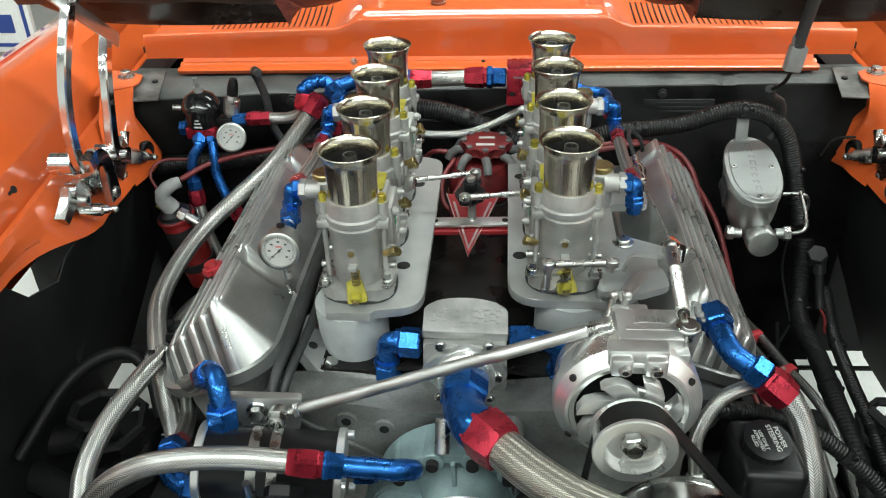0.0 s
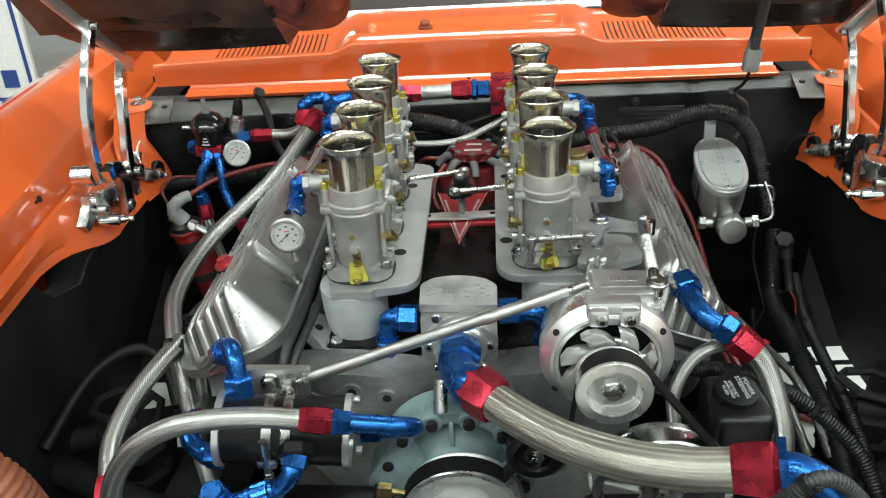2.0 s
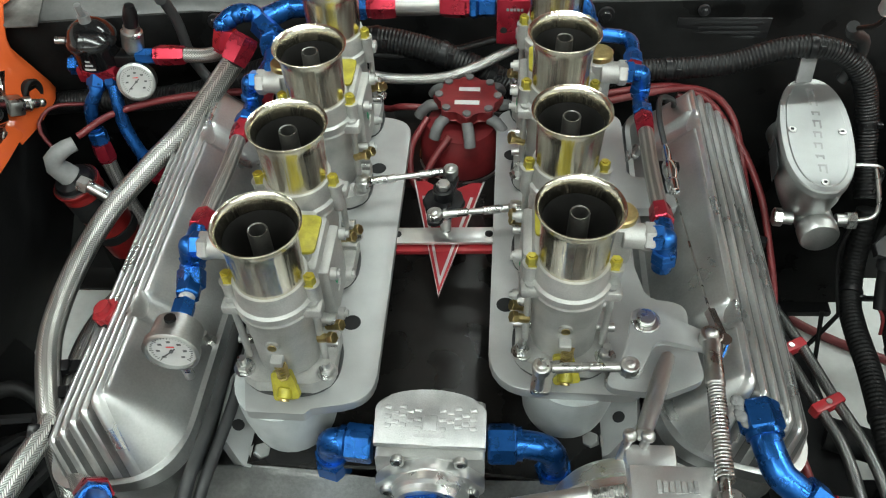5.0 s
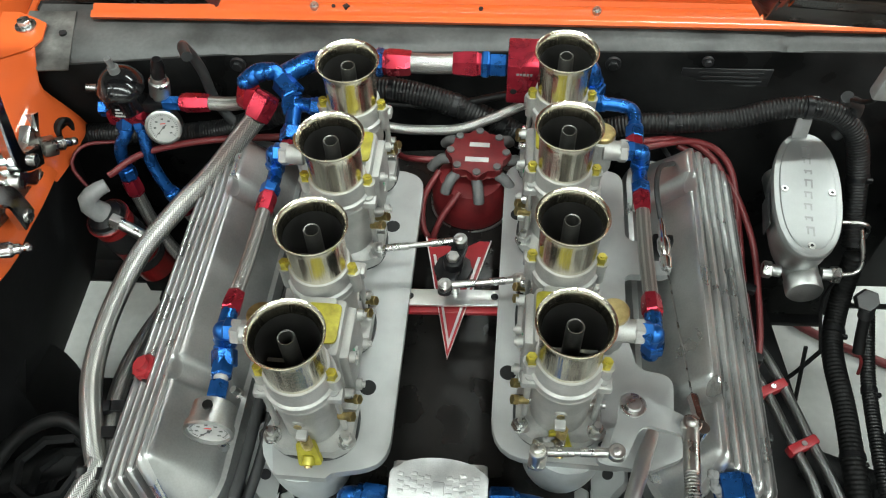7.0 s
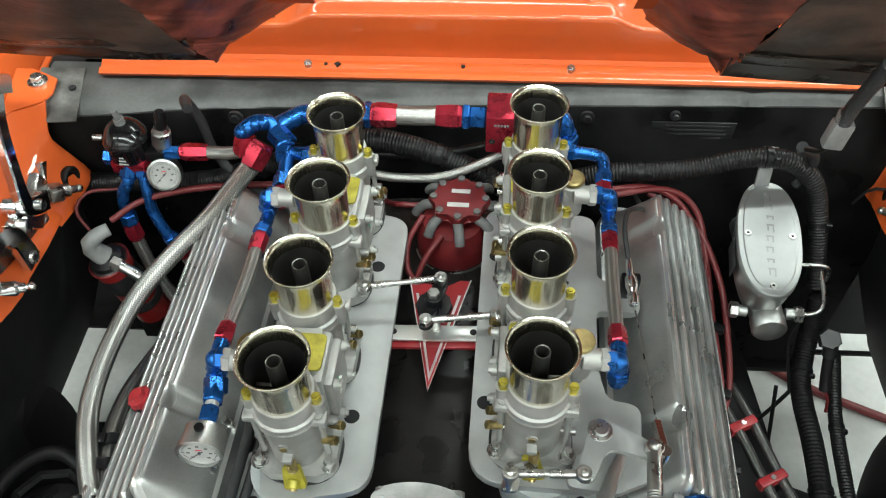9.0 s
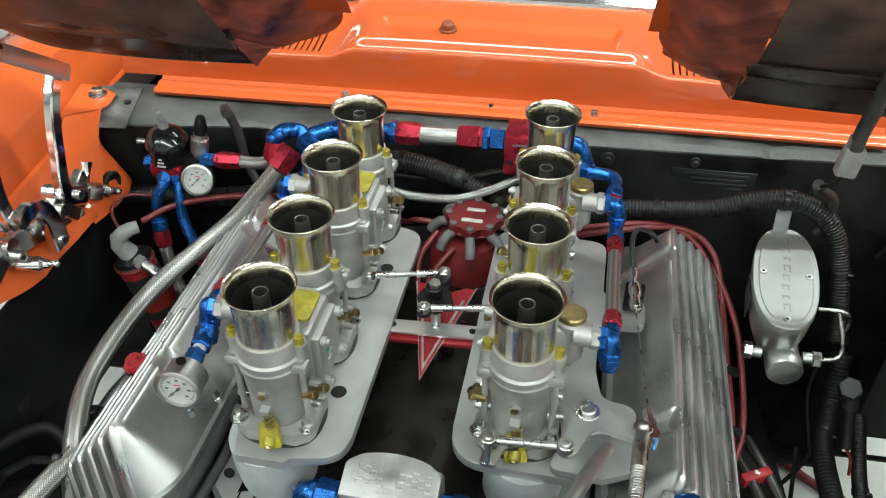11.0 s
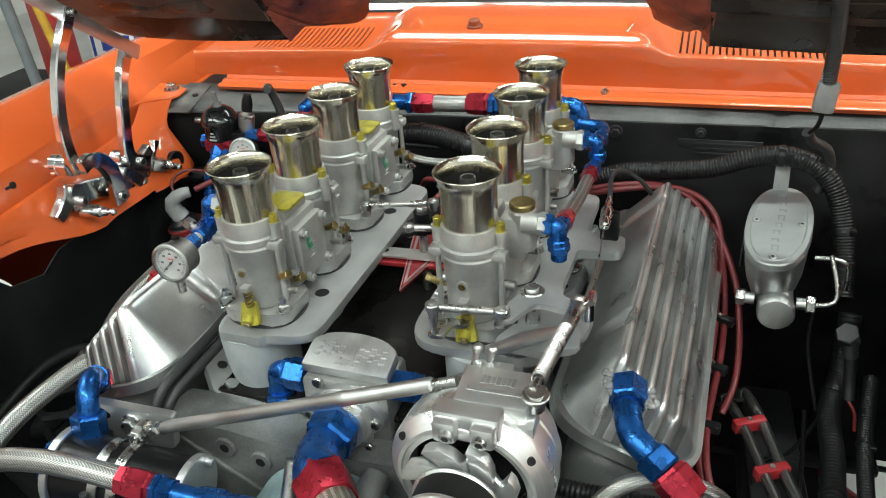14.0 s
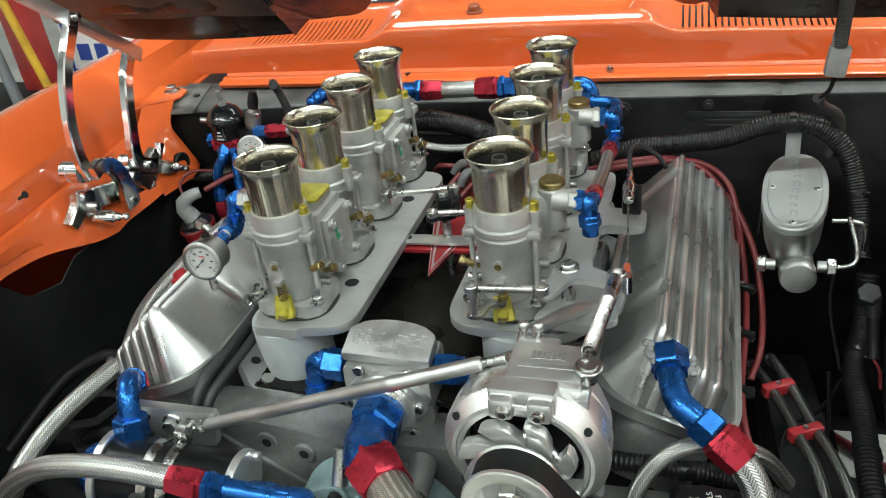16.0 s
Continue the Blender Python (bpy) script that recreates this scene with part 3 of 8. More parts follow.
for k in (1, -1):
    bm = B()
    o = [(-0.625, 0.565), (-0.556, 0.565), (-0.548, 0.520), (-0.541, 0.482), (-0.536, 0.455), (-0.578, 0.452), (-0.596, 0.470), (-0.625, 0.50)]
    bm.faces.new([bm.verts.new(bpt(x if k > 0 else 2 * MID - x, y, 0.8932 + 0.105 * (y - 0.475))) for x, y in o])
    thick(bm, 0.002)
    part("corner_plate", bm, TANGREY, car, "dusty bare metal corner plate")
    bm = B()
    x = -0.562 if k > 0 else 2 * MID + 0.562
    cyl(bm, bpt(x, 0.521, 0.8972), bpt(x, 0.521, 0.9008), 0.0055, n=16)
    part("plate_hole", bm, SOOT, car)
for x, z, r in ((-0.311, 0.872, 0.007), (0.215, 0.868, 0.007), (0.345, 0.872, 0.005), (-0.49, 0.83, 0.006)):
    bm = B()
    y = edge_y(x) - 0.008
    hexnut(bm, bpt(x, y, z), bpt(x, y - 0.009, z), r)
    cyl(bm, bpt(x, y, z), bpt(x, y - 0.005, z), r * 1.6)
    part("firewall_bolt", bm, BLACKP, car)
bm = B()
m = axes(bpt(0.375, edge_y(0.375) - 0.0125, 0.842), BODY.to_3x3() @ V((1, 0, 0)), (0, -0.06, 1))
box(bm, (0.125, 0.040, 0.002), m, 0.0005)
part("data_plate", bm, BLACKP, car, "black painted data plate")
bm = B()
for i in range(4):
    box(bm, (0.09 - 0.012 * (i % 2), 0.003, 0.001), m @ Matrix.Translation((0.006, 0.013 - 0.008 * i, 0.0013)))
part("data_plate_bars", bm, GREYP, car)


def under_car(root):
    """Makes a unit with parts of its own a part of the car."""
    root.parent = car
    root.matrix_parent_inverse = WORLD_OF[car.name].inverted()
    return root


def mirror(p, s):
    """A body point given for the passenger side (s = 1), or its mirror image (s = -1)."""
    x, y, z = p
    return bpt(x if s > 0 else 2 * MID - x, y, z)


def fender(s):
    root = under_car(thing("fender", mirror((-0.75, 0.1, 0.3), s), "orange front fender with its inner flange, glossy paint", ""))
    bm = B()
    rows = []
    for i in range(73):
        y = -1.0 + 1.90 * i / 72
        yy = max(-0.5, y)
        xa, xb = -0.623 - 0.107 * yy, -0.610 - 0.080 * yy
        rear = 0.05 * max(0.0, (y - 0.36) / 0.2)
        zl = float(np.interp(y, (-0.1, 0.0, 0.05, 0.09, 0.125, 0.17, 0.21, 0.24), (0.818, 0.832, 0.828, 0.820, 0.808, 0.791, 0.783, 0.789)))
        xl = float(np.interp(y, (-0.1, 0.05, 0.12, 0.3), (-0.598, -0.584, -0.571, -0.558)))
        prof = [(xl, zl), (xl - 0.002, zl + 0.005), (xl - 0.008, zl + 0.014), (xl * 0.45 + (xb + 0.020) * 0.55, zl * 0.5 + 0.431), (xb + 0.020, 0.862), (xb + 0.012, 0.872), (xb + 0.004, 0.873), (xb + 0.001, 0.868), (xb - 0.001, 0.876), (xa + 0.0006, 0.9145), (xa - 0.0015, 0.9172),
                (-0.705, 0.951), (-0.722, 0.962), (-0.735, 0.968), (-0.745, 0.969), (-0.80, 0.955), (-0.88, 0.92), (-0.93, 0.87), (-0.955, 0.78), (-0.965, 0.66), (-0.96, 0.45)]
        fall = -0.05 * max(0.0, (-0.3 - y))
        arch = 0.33 + math.sqrt(max(0.0, 0.41 ** 2 - (y + 0.02) ** 2))
        rows.append([mirror((x, y, max(arch if k > 15 else 0.0, z + (fall if k > 7 else 0.6 * fall) - (rear if k < 3 else 0))), s) for k, (x, z) in enumerate(prof)])
    ribbon(bm, rows)
    thick(bm, 0.0015)
    part("panel", bm, ORANGE, root, smooth=24)
    # keyhole slot in the upright flange
    bm = B()
    xs = -0.6285
    m = axes(mirror((xs, 0.119, 0.895), s), BODY.to_3x3() @ V((0, 1, 0)), BODY.to_3x3() @ V((-0.3 * s, 0, 1)))
    box(bm, (0.020, 0.005, 0.004), m, 0.001)
    cyl(bm, m @ V((0.006, 0, -0.002)), m @ V((0.006, 0, 0.002)), 0.0055, n=16)
    part("keyhole_slot", bm, SOOT, root)
    # rear mounting bracket with its bolt
    bm = B()
    o = [(-0.640, 0.440, 0.905), (-0.626, 0.458, 0.906), (-0.590, 0.480, 0.906), (-0.582, 0.500, 0.906), (-0.588, 0.534, 0.906), (-0.610, 0.545, 0.907), (-0.634, 0.556, 0.907), (-0.660, 0.556, 0.907)]
    top = [bm.verts.new(mirror(p, s)) for p in o]
    bm.faces.new(top)
    thick(bm, 0.003)
    part("bolt_flap", bm, ORANGE, root)
    bm = B()
    right = [(-0.586, 0.482, 0.905), (-0.582, 0.462, 0.893), (-0.578, 0.444, 0.878), (-0.577, 0.442, 0.865), (-0.571, 0.444, 0.850), (-0.563, 0.450, 0.826), (-0.554, 0.454, 0.803), (-0.550, 0.455, 0.790), (-0.551, 0.448, 0.782)]
    left = [(-0.634, 0.452, 0.905), (-0.628, 0.425, 0.890), (-0.622, 0.398, 0.876), (-0.614, 0.380, 0.866), (-0.606, 0.364, 0.852), (-0.588, 0.354, 0.830), (-0.572, 0.346, 0.806), (-0.562, 0.344, 0.790), (-0.558, 0.344, 0.782)]
    rows = []
    for r_, l_ in zip(right, left):
        row = []
        for k in range(13):
            v = k / 12
            q = V(r_).lerp(V(l_), v)
            q.x += 0.006 * math.sin(math.pi * v) + 0.0035 * math.exp(-((v - 0.12) / 0.06) ** 2)
            row.append(mirror(q, s))
        row.insert(0, mirror(V(r_) + V((-0.006, 0.004, 0)), s))
        rows.append(row)
    ribbon(bm, rows)
    thick(bm, 0.002)
    part("bracket", bm, ORANGE, root)
    bm = B()
    cyl(bm, mirror((-0.614, 0.525, 0.906), s), mirror((-0.614, 0.525, 0.909), s), 0.015)
    hexnut(bm, mirror((-0.614, 0.525, 0.909), s), mirror((-0.614, 0.525, 0.918), s), 0.0095)
    part("bolt", bm, STEEL, root)
    bm = B()
    lathe(bm, mirror((-0.566, 0.418, 0.812), s), mirror((-0.548, 0.414, 0.812), s), [(0, 0.017), (0.008, 0.0185), (0.011, 0.016), (0.010, 0.011), (0.006, 0.008)], 22)
    part("grommet", bm, RUBBER, root)
    # dark inner panel below the flange
    bm = B()
    rows = []
    for i in range(40):
        y = -1.0 + 1.56 * i / 39
        c = 0.24
        hi = 0.792 if y > 0.1 else 0.818
        if s > 0 and 0.0 < y < 0.09:
            hi = 0.772
        rows.append([mirror(p, s) for p in ((-0.580 if y > 0.05 else -0.604, y, hi), (-0.600 if y > 0.05 else -0.612, y, hi - 0.03), (-0.62, y, 0.60), (-0.66 - 0.12 * (y > 0.15), y, c))])
    ribbon(bm, rows)
    thick(bm, 0.002)
    part("inner_panel", bm, SOOT, root)
    return root


fender(1)
fender(-1)


# ---- the raised bonnet: a frame with a large opening over the trumpets ----
# torn edge of the opening: from the inner corner of the rear beam back to the tip over the cowl, then up along the bonnet
OPENING = {1: ((-0.293, 0.398, 1.036), (-0.284, 0.408, 1.048), (-0.270, 0.432, 1.058), (-0.256, 0.470, 1.050), (-0.246, 0.505, 1.038), (-0.236, 0.524, 1.036), (-0.220, 0.522, 1.045), (-0.204, 0.506, 1.064), (-0.193, 0.480, 1.092), (-0.186, 0.440, 1.138), (-0.176, 0.34, 1.26), (-0.165, 0.18, 1.45), (-0.150, -0.04, 1.70), (-0.14, -0.20, 1.88)),
           -1: ((0.332, 0.412, 1.042), (0.324, 0.424, 1.052), (0.312, 0.446, 1.060), (0.296, 0.474, 1.052), (0.282, 0.496, 1.044), (0.267, 0.506, 1.044), (0.253, 0.500, 1.054), (0.243, 0.482, 1.075), (0.236, 0.456, 1.105), (0.231, 0.420, 1.148), (0.226, 0.32, 1.27), (0.220, 0.17, 1.45), (0.212, -0.04, 1.70), (0.21, -0.20, 1.88))}


def bonnet():
    root = under_car(thing("bonnet", bpt(MID, 0.40, 1.05), "raised bonnet, dark glossy underside, wide opening with red-brown raw edges", ""))
    for s in (1, -1):
        X = (lambda v: MID + s * v)
        edge = spline([V(p) for p in OPENING[s]], 0.006)
        corner = edge[0]
        far = -0.70 if s > 0 else 0.77
        bm = B()
        # rear beam: a folded channel with a rolled lower edge
        rows = []
        for i in range(33):
            u = i / 32
            x = corner.x + (far - corner.x) * u
            w = x if s > 0 else 2 * MID - x
            low = 1.040 + (0.008 if s < 0 else 0.0) - 0.006 * math.sin(math.pi * min(1, u * 1.15)) + 0.030 * max(0.0, (u - 0.70) / 0.3) ** 2
            sag = 0.0012 * noise.noise(V((x * 40, 1.0, 0)))
            prof = [(0.418, 0.060), (0.410, 0.012), (0.405, 0.003), (0.398, 0.0), (0.392, 0.005), (0.385, 0.020 + sag), (0.377, 0.036 + 2 * sag), (0.369, 0.052 + sag), (0.364, 0.061), (0.358, 0.066), (0.350, 0.064), (0.344, 0.058), (0.338, 0.064), (0.330, 0.078)]
            rows.append([V((x, y, low + z)) for y, z in prof])
        ribbon(bm, rows)
        thick(bm, 0.003)
        part("rear_beam", bm, HOODIN, root)
        # torn glass-fibre lip round the opening
        bm = B()
        rows, inner = [], []
        n_tip = min(range(len(edge)), key=lambda i: -edge[i].y)
        for i, c in enumerate(edge):
            t = min(1.0, i / n_tip)
            wob = 0.005 * noise.noise(V((i * 0.23, s * 3.0, 0)))
            climb = max(0, i - n_tip) * 0.006
            d = V((corner.x - s * (0.002 + 0.006 * t), corner.y - 0.02 - 0.045 * t - 0.62 * climb, corner.z + 0.02 + 0.055 * t + 0.78 * climb))
            inner.append(d)
            row = []
            for k in range(11):
                v = k / 10
                q = d.lerp(c, v)
                bulge = 0.016 * t * math.sin(math.pi * v) + 0.004 * noise.noise(V((i * 0.11, v * 3.2, s))) + 0.0025 * noise.noise(V((i * 0.5, v * 6, s)))
                row.append(q + V((0, -0.6, -0.8)) * bulge + V((s * wob * v, 0, 0)))
            back = V((0, 0.0015, 0.003)) if t < 0.2 else V((-s * 0.002, 0.004, 0.006))
            rows.append(row + [q + back for q in reversed(row)])
        ring_mesh(bm, rows)
        part("raw_edge", bm, REDOX, root, smooth=60)
        # raw inner skin rising towards the front
        bm = B()
        rows = []
        for i, d in enumerate(inner[n_tip // 2:]):
            row = []
            for k in range(21):
                v = k / 20
                x = d.x + (far - d.x) * v
                y, z = d.y, d.z
                row.append(V((x, y + 0.008 * noise.noise(V((x * 14, z * 14, s))), z + 0.006 * noise.noise(V((x * 9, y * 9, s))))))
            rows.append(row)
        ribbon(bm, rows)
        thick(bm, 0.003)
        part("inner_skin", bm, RAWFIBRE, root, "raw brown glass-fibre inner skin", smooth=60)
        # outer skin
        bm = B()
        ribbon(bm, [[bpt(X(-0.19 - 0.5 * i / 8), 0.425 - 0.62 * j / 6, 1.115 + 0.80 * j / 6) for j in range(7)] for i in range(9)])
        thick(bm, 0.0015)
        part("outer_skin", bm, ORANGE, root)
        # bright side rail to which the arms are bolted
        bm = B()
        m = axes(bpt(X(-0.550 - MID), 0.238, 1.131), BODY.to_3x3() @ V((0, 0.812, -0.585)), BODY.to_3x3() @ V((1, 0, 0)))
        box(bm, (0.34, 0.020, 0.008), m, 0.002)
        box(bm, (0.34, 0.004, 0.020), m @ Matrix.Translation((0, 0.009, 0.010)), 0.001)
        part("side_rail", bm, BILLET, root, "satin metal side rail")
    # closed front part of the bonnet above the opening, added out of view to darken reflections
    bm = B()
    ribbon(bm, [[bpt(MID - 0.70 + 1.40 * i / 16, -0.02 - 0.26 * j / 6, 1.565 + 0.34 * j / 6 + 0.006 * math.sin(i * 1.1)) for j in range(7)] for i in range(17)])
    thick(bm, 0.02)
    part("front_skin", bm, HOODIN, root)
    return root


bonnet()


# ---- chassis and wheels, nearly black below ----
def wheel(s):
    root = under_car(thing("front_wheel", mirror((-0.79, -0.02, 0.0), s), "black tyre on a dark front wheel standing on the floor", ""))
    c = V((-0.79, -0.02, 0.33))
    bm = B()
    m0, m1 = mirror(c + V((0.115, 0, 0)), s), mirror(c - V((0.115, 0, 0)), s)
    lathe(bm, m0, m1, [(0.01, 0.19), (0.0, 0.22), (0.0, 0.27), (0.02, 0.315), (0.05, 0.33), (0.18, 0.33), (0.21, 0.315), (0.23, 0.27), (0.23, 0.22), (0.22, 0.19)], 48)
    part("tyre", bm, TYRE, root)
    bm = B()
    lathe(bm, m0, m1, [(0.012, 0.195), (0.02, 0.195), (0.03, 0.17), (0.09, 0.165), (0.10, 0.06), (0.06, 0.05)], 32)
    part("rim", bm, GREYRUB, root, "dark wheel rim")


wheel(1)
wheel(-1)


def chassis():
    root = under_car(thing("front_frame", bpt(MID, 0.0, 0.25), "black front frame rails and cross members under the engine", ""))
    for s in (1, -1):
        bm = B()
        line = [mirror(p, s) for p in ((-0.40, 0.60, 0.34), (-0.40, 0.25, 0.42), (-0.42, -0.1, 0.44), (-0.40, -0.6, 0.44))]
        for a, b in zip(line, line[1:]):
            m = axes((a + b) / 2, b - a, (0, 0, 1))
            box(bm, ((b - a).length + 0.03, 0.11, 0.08), m, 0.008)
        part("frame_rail", bm, SOOT, root)
        for p, q in (((-0.42, 0.1, 0.50), (-0.66, 0.0, 0.52)), ((-0.42, -0.14, 0.50), (-0.66, -0.04, 0.52)), ((-0.42, 0.15, 0.30), (-0.68, 0.0, 0.24)), ((-0.42, -0.18, 0.30), (-0.68, -0.04, 0.24))):
            bm = B()
            cyl(bm, mirror(p, s), mirror(q, s), 0.022)
            part("control_arm", bm, SOOT, root)
        # dark splash panel low in the wheel well, open at its rear
        bm = B()
        for x0, x1, y0, y1 in ((-0.95, -0.38, -0.80, 0.33 if s > 0 else 0.18), (-0.95, -0.38, 0.56, 0.70 if s > 0 else 0.57), (-0.52, -0.38, 0.18, 0.56)):
            box(bm, (x1 - x0, y1 - y0, 0.006), BODY @ Matrix.Translation(((x0 + x1) / 2 if s > 0 else 2 * MID - (x0 + x1) / 2, (y0 + y1) / 2, 0.20)))
        part("splash_panel", bm, SOOT, root)
        bm = B()
        box(bm, (0.38, 0.008, 0.62), BODY @ Matrix.Translation((-0.78 if s > 0 else 2 * MID + 0.78, 0.605, 0.53)))
        part("toe_panel", bm, SOOT, root)
        bm = B()
        cyl(bm, mirror((-0.53, 0.0, 0.28), s), mirror((-0.49, 0.02, 0.55), s), 0.03)
        sweep(bm, [mirror((-0.52 + 0.05 * math.cos(k * 0.8), 0.0 + 0.05 * math.sin(k * 0.8), 0.34 + 0.006 * k), s) for k in range(48)], 0.007, 6, smooth_line=False)
        part("damper", bm, SOOT, root)
        bm = B()
        box(bm, (0.13, 0.16, 0.02), BODY @ Matrix.Translation((MID - s * 0.475, -0.28, 0.52)), 0.006)
        for k in range(4):
            hexnut(bm, mirror((-0.52 + 0.03 * k, -0.24 - 0.03 * (k % 2), 0.53), s), mirror((-0.52 + 0.03 * k, -0.24 - 0.03 * (k % 2), 0.542), s), 0.008)
        part("bracket", bm, SOOT, root)
    bm = B()
    box(bm, (0.80, 0.16, 0.10), BODY @ Matrix.Translation((MID, 0.0, 0.26)), 0.02)
    box(bm, (0.80, 0.12, 0.08), BODY @ Matrix.Translation((MID, -0.62, 0.40)), 0.02)
    part("cross_member", bm, SOOT, root)
    bm = B()
    box(bm, (1.3, 0.5, 0.015), BODY @ Matrix.Translation((MID, 0.72, 0.27)), 0.004)
    part("floor_pan", bm, SOOT, root)


chassis()


RAD_BOLTS = (-0.231, -0.006, 0.219)


def radiator_panel():
    root = thing("radiator_cover", bpt(0.04, -0.52, 0.70), "black sheet radiator cover panel with button bolts, dusty and scuffed", "panel")
    bm = B()
    m = axes((0.067, -0.498, 0.795), (1, 0.049, 0), (-0.049, 1, 0.03))
    box(bm, (0.592, 0.17, 0.005), m, 0.0012)
    part("sheet", bm, DUSTY, root)
    bm = B()
    box(bm, (0.590, 0.0012, 0.0046), m @ Matrix.Translation((0, 0.0854, 0)))
    part("cut_edge", bm, POLISHED, root, "bare aluminium edge worn bright")
    bm = B()
    rng = random.Random(5)
    for k in range(110):
        x, y = rng.uniform(-0.28, 0.28), rng.uniform(-0.06, 0.08)
        if k < 60:
            x, y = rng.gauss(-0.02, 0.03), rng.gauss(0.05, 0.02)
        if abs(x) < 0.29 and abs(y) < 0.082:
            q = rng.uniform(0.0003, 0.0010) * (2.0 if k % 40 == 0 else 1)
            prism(bm, [(q * math.cos(j * 1.26 + k) * rng.uniform(0.6, 1.3), q * math.sin(j * 1.26 + k)) for j in range(5)], 0.0025, 0.0028, m @ Matrix.Translation((x, y, 0)))
    tagged(part("dirt_speck", bm, GREYBOOT, root, "pale dust specks"), "pale dust specks", "", "", "stuff")
    for k in range(9):
        x, w = rng.uniform(-0.16, 0.24), rng.uniform(0.004, 0.016)
        o = [(-w, 0.0), (w, 0.0), (w * 0.7, -0.003 - 0.003 * rng.random()), (w * 0.1, -0.002 - 0.005 * rng.random()), (-w * 0.6, -0.002 - 0.003 * rng.random())]
        bm = B()
        prism(bm, o, 0.0024, 0.0027, m @ Matrix.Translation((x, 0.0845, 0)))
        part("scuff", bm, POLISHED, root, "bare metal scuff on the rear edge")
    for x in RAD_BOLTS:
        bm = B()
        cyl(bm, m @ V((x, 0.039, 0.0025)), m @ V((x, 0.039, 0.0042)), 0.0115, edge=0.001)
        lathe(bm, m @ V((x, 0.039, 0.0042)), m @ V((x, 0.039, 1.0)), [(0, 0.0082), (0.002, 0.0078), (0.004, 0.0055), (0.0045, 0.003), (0.003, 0.002)], 18)
        part("bolt", bm, STEEL, root)
    bm = B()
    box(bm, (0.56, 0.06, 0.40), BODY @ Matrix.Translation((0.045, -0.52, 0.585)), 0.01)
    part("core", bm, SOOT, root)


radiator_panel()


# ---- engine block and heads ----
def engine_block():
    root = thing("engine_block", (0, 0.12, 0.35), "cast grey V8 engine block and heads with a dark valley cover", "engine")
    bm = B()
    prism(bm, [(-0.20, 0.55), (-0.13, 0.40), (0.13, 0.40), (0.20, 0.55), (0.24, 0.66), (0.10, 0.715), (0.0, 0.70), (-0.10, 0.715), (-0.24, 0.66)], -0.44, 0.10, axes((0, 0, 0), (1, 0, 0), (0, 0, 1)), 0.006)
    part("block", bm, BLOCK, root)
    bm = B()
    rows = []
    for j in range(11):
        y = -0.10 + 0.53 * j / 10
        rows.append([V((x, y, z)) for x, z in ((-0.17, 0.765), (-0.11, 0.765), (-0.07, 0.772), (0, 0.778), (0.07, 0.772), (0.11, 0.765), (0.17, 0.765))])
    ribbon(bm, rows)
    thick(bm, 0.006)
    part("valley_cover", bm, VALLEY, root, "dark stained valley cover")
    # timing cover, slanting out to both heads
    bm = B()
    prism(bm, [(-0.20, 0.60), (-0.08, 0.44), (0.10, 0.44), (0.22, 0.60), (0.235, 0.72), (0.13, 0.772), (0.07, 0.75), (-0.05, 0.75), (-0.12, 0.752), (-0.165, 0.762), (-0.205, 0.764), (-0.245, 0.730)], 0.10, 0.155, axes((0, 0, 0), (1, 0, 0), (0, 0, 1)), 0.008)
    part("timing_cover", bm, DARKBLOCK, root, "dark oily timing cover")
    for x, z, r in ((-0.130, 0.735, 0.0085), (-0.085, 0.725, 0.0085), (-0.165, 0.712, 0.007), (-0.06, 0.688, 0.0085)):
        bm = B()
        cyl(bm, (x, -0.154, z), (x, -0.159, z), r * 1.5, edge=0.001)
        part("bolt_boss", bm, DARKBLOCK, root)
        bm = B()
        cyl(bm, (x, -0.158, z), (x, -0.1594, z), r * 0.7, n=14)
        part("bolt_hole", bm, SOOT, root)
    bm = B()
    box(bm, (0.135, 0.006, 0.007), axes((-0.135, -0.156, 0.700), (1, 0, -0.62), (0, 1, 0)), 0.002)
    part("casting_edge", bm, DARKBLOCK, root)
    for s, dy in ((-1, -0.03), (1, 0.0)):
        bm = B()
        m = Matrix.Translation((s * 0.290, 0.14 + dy, 0.699)) @ Matrix.Rotation(s * radians(20), 4, "Y")
        box(bm, (0.110, 0.44, 0.10), m, 0.03, 4)
        part("cylinder_head", bm, BLOCK, root)
    return root


engine_block()


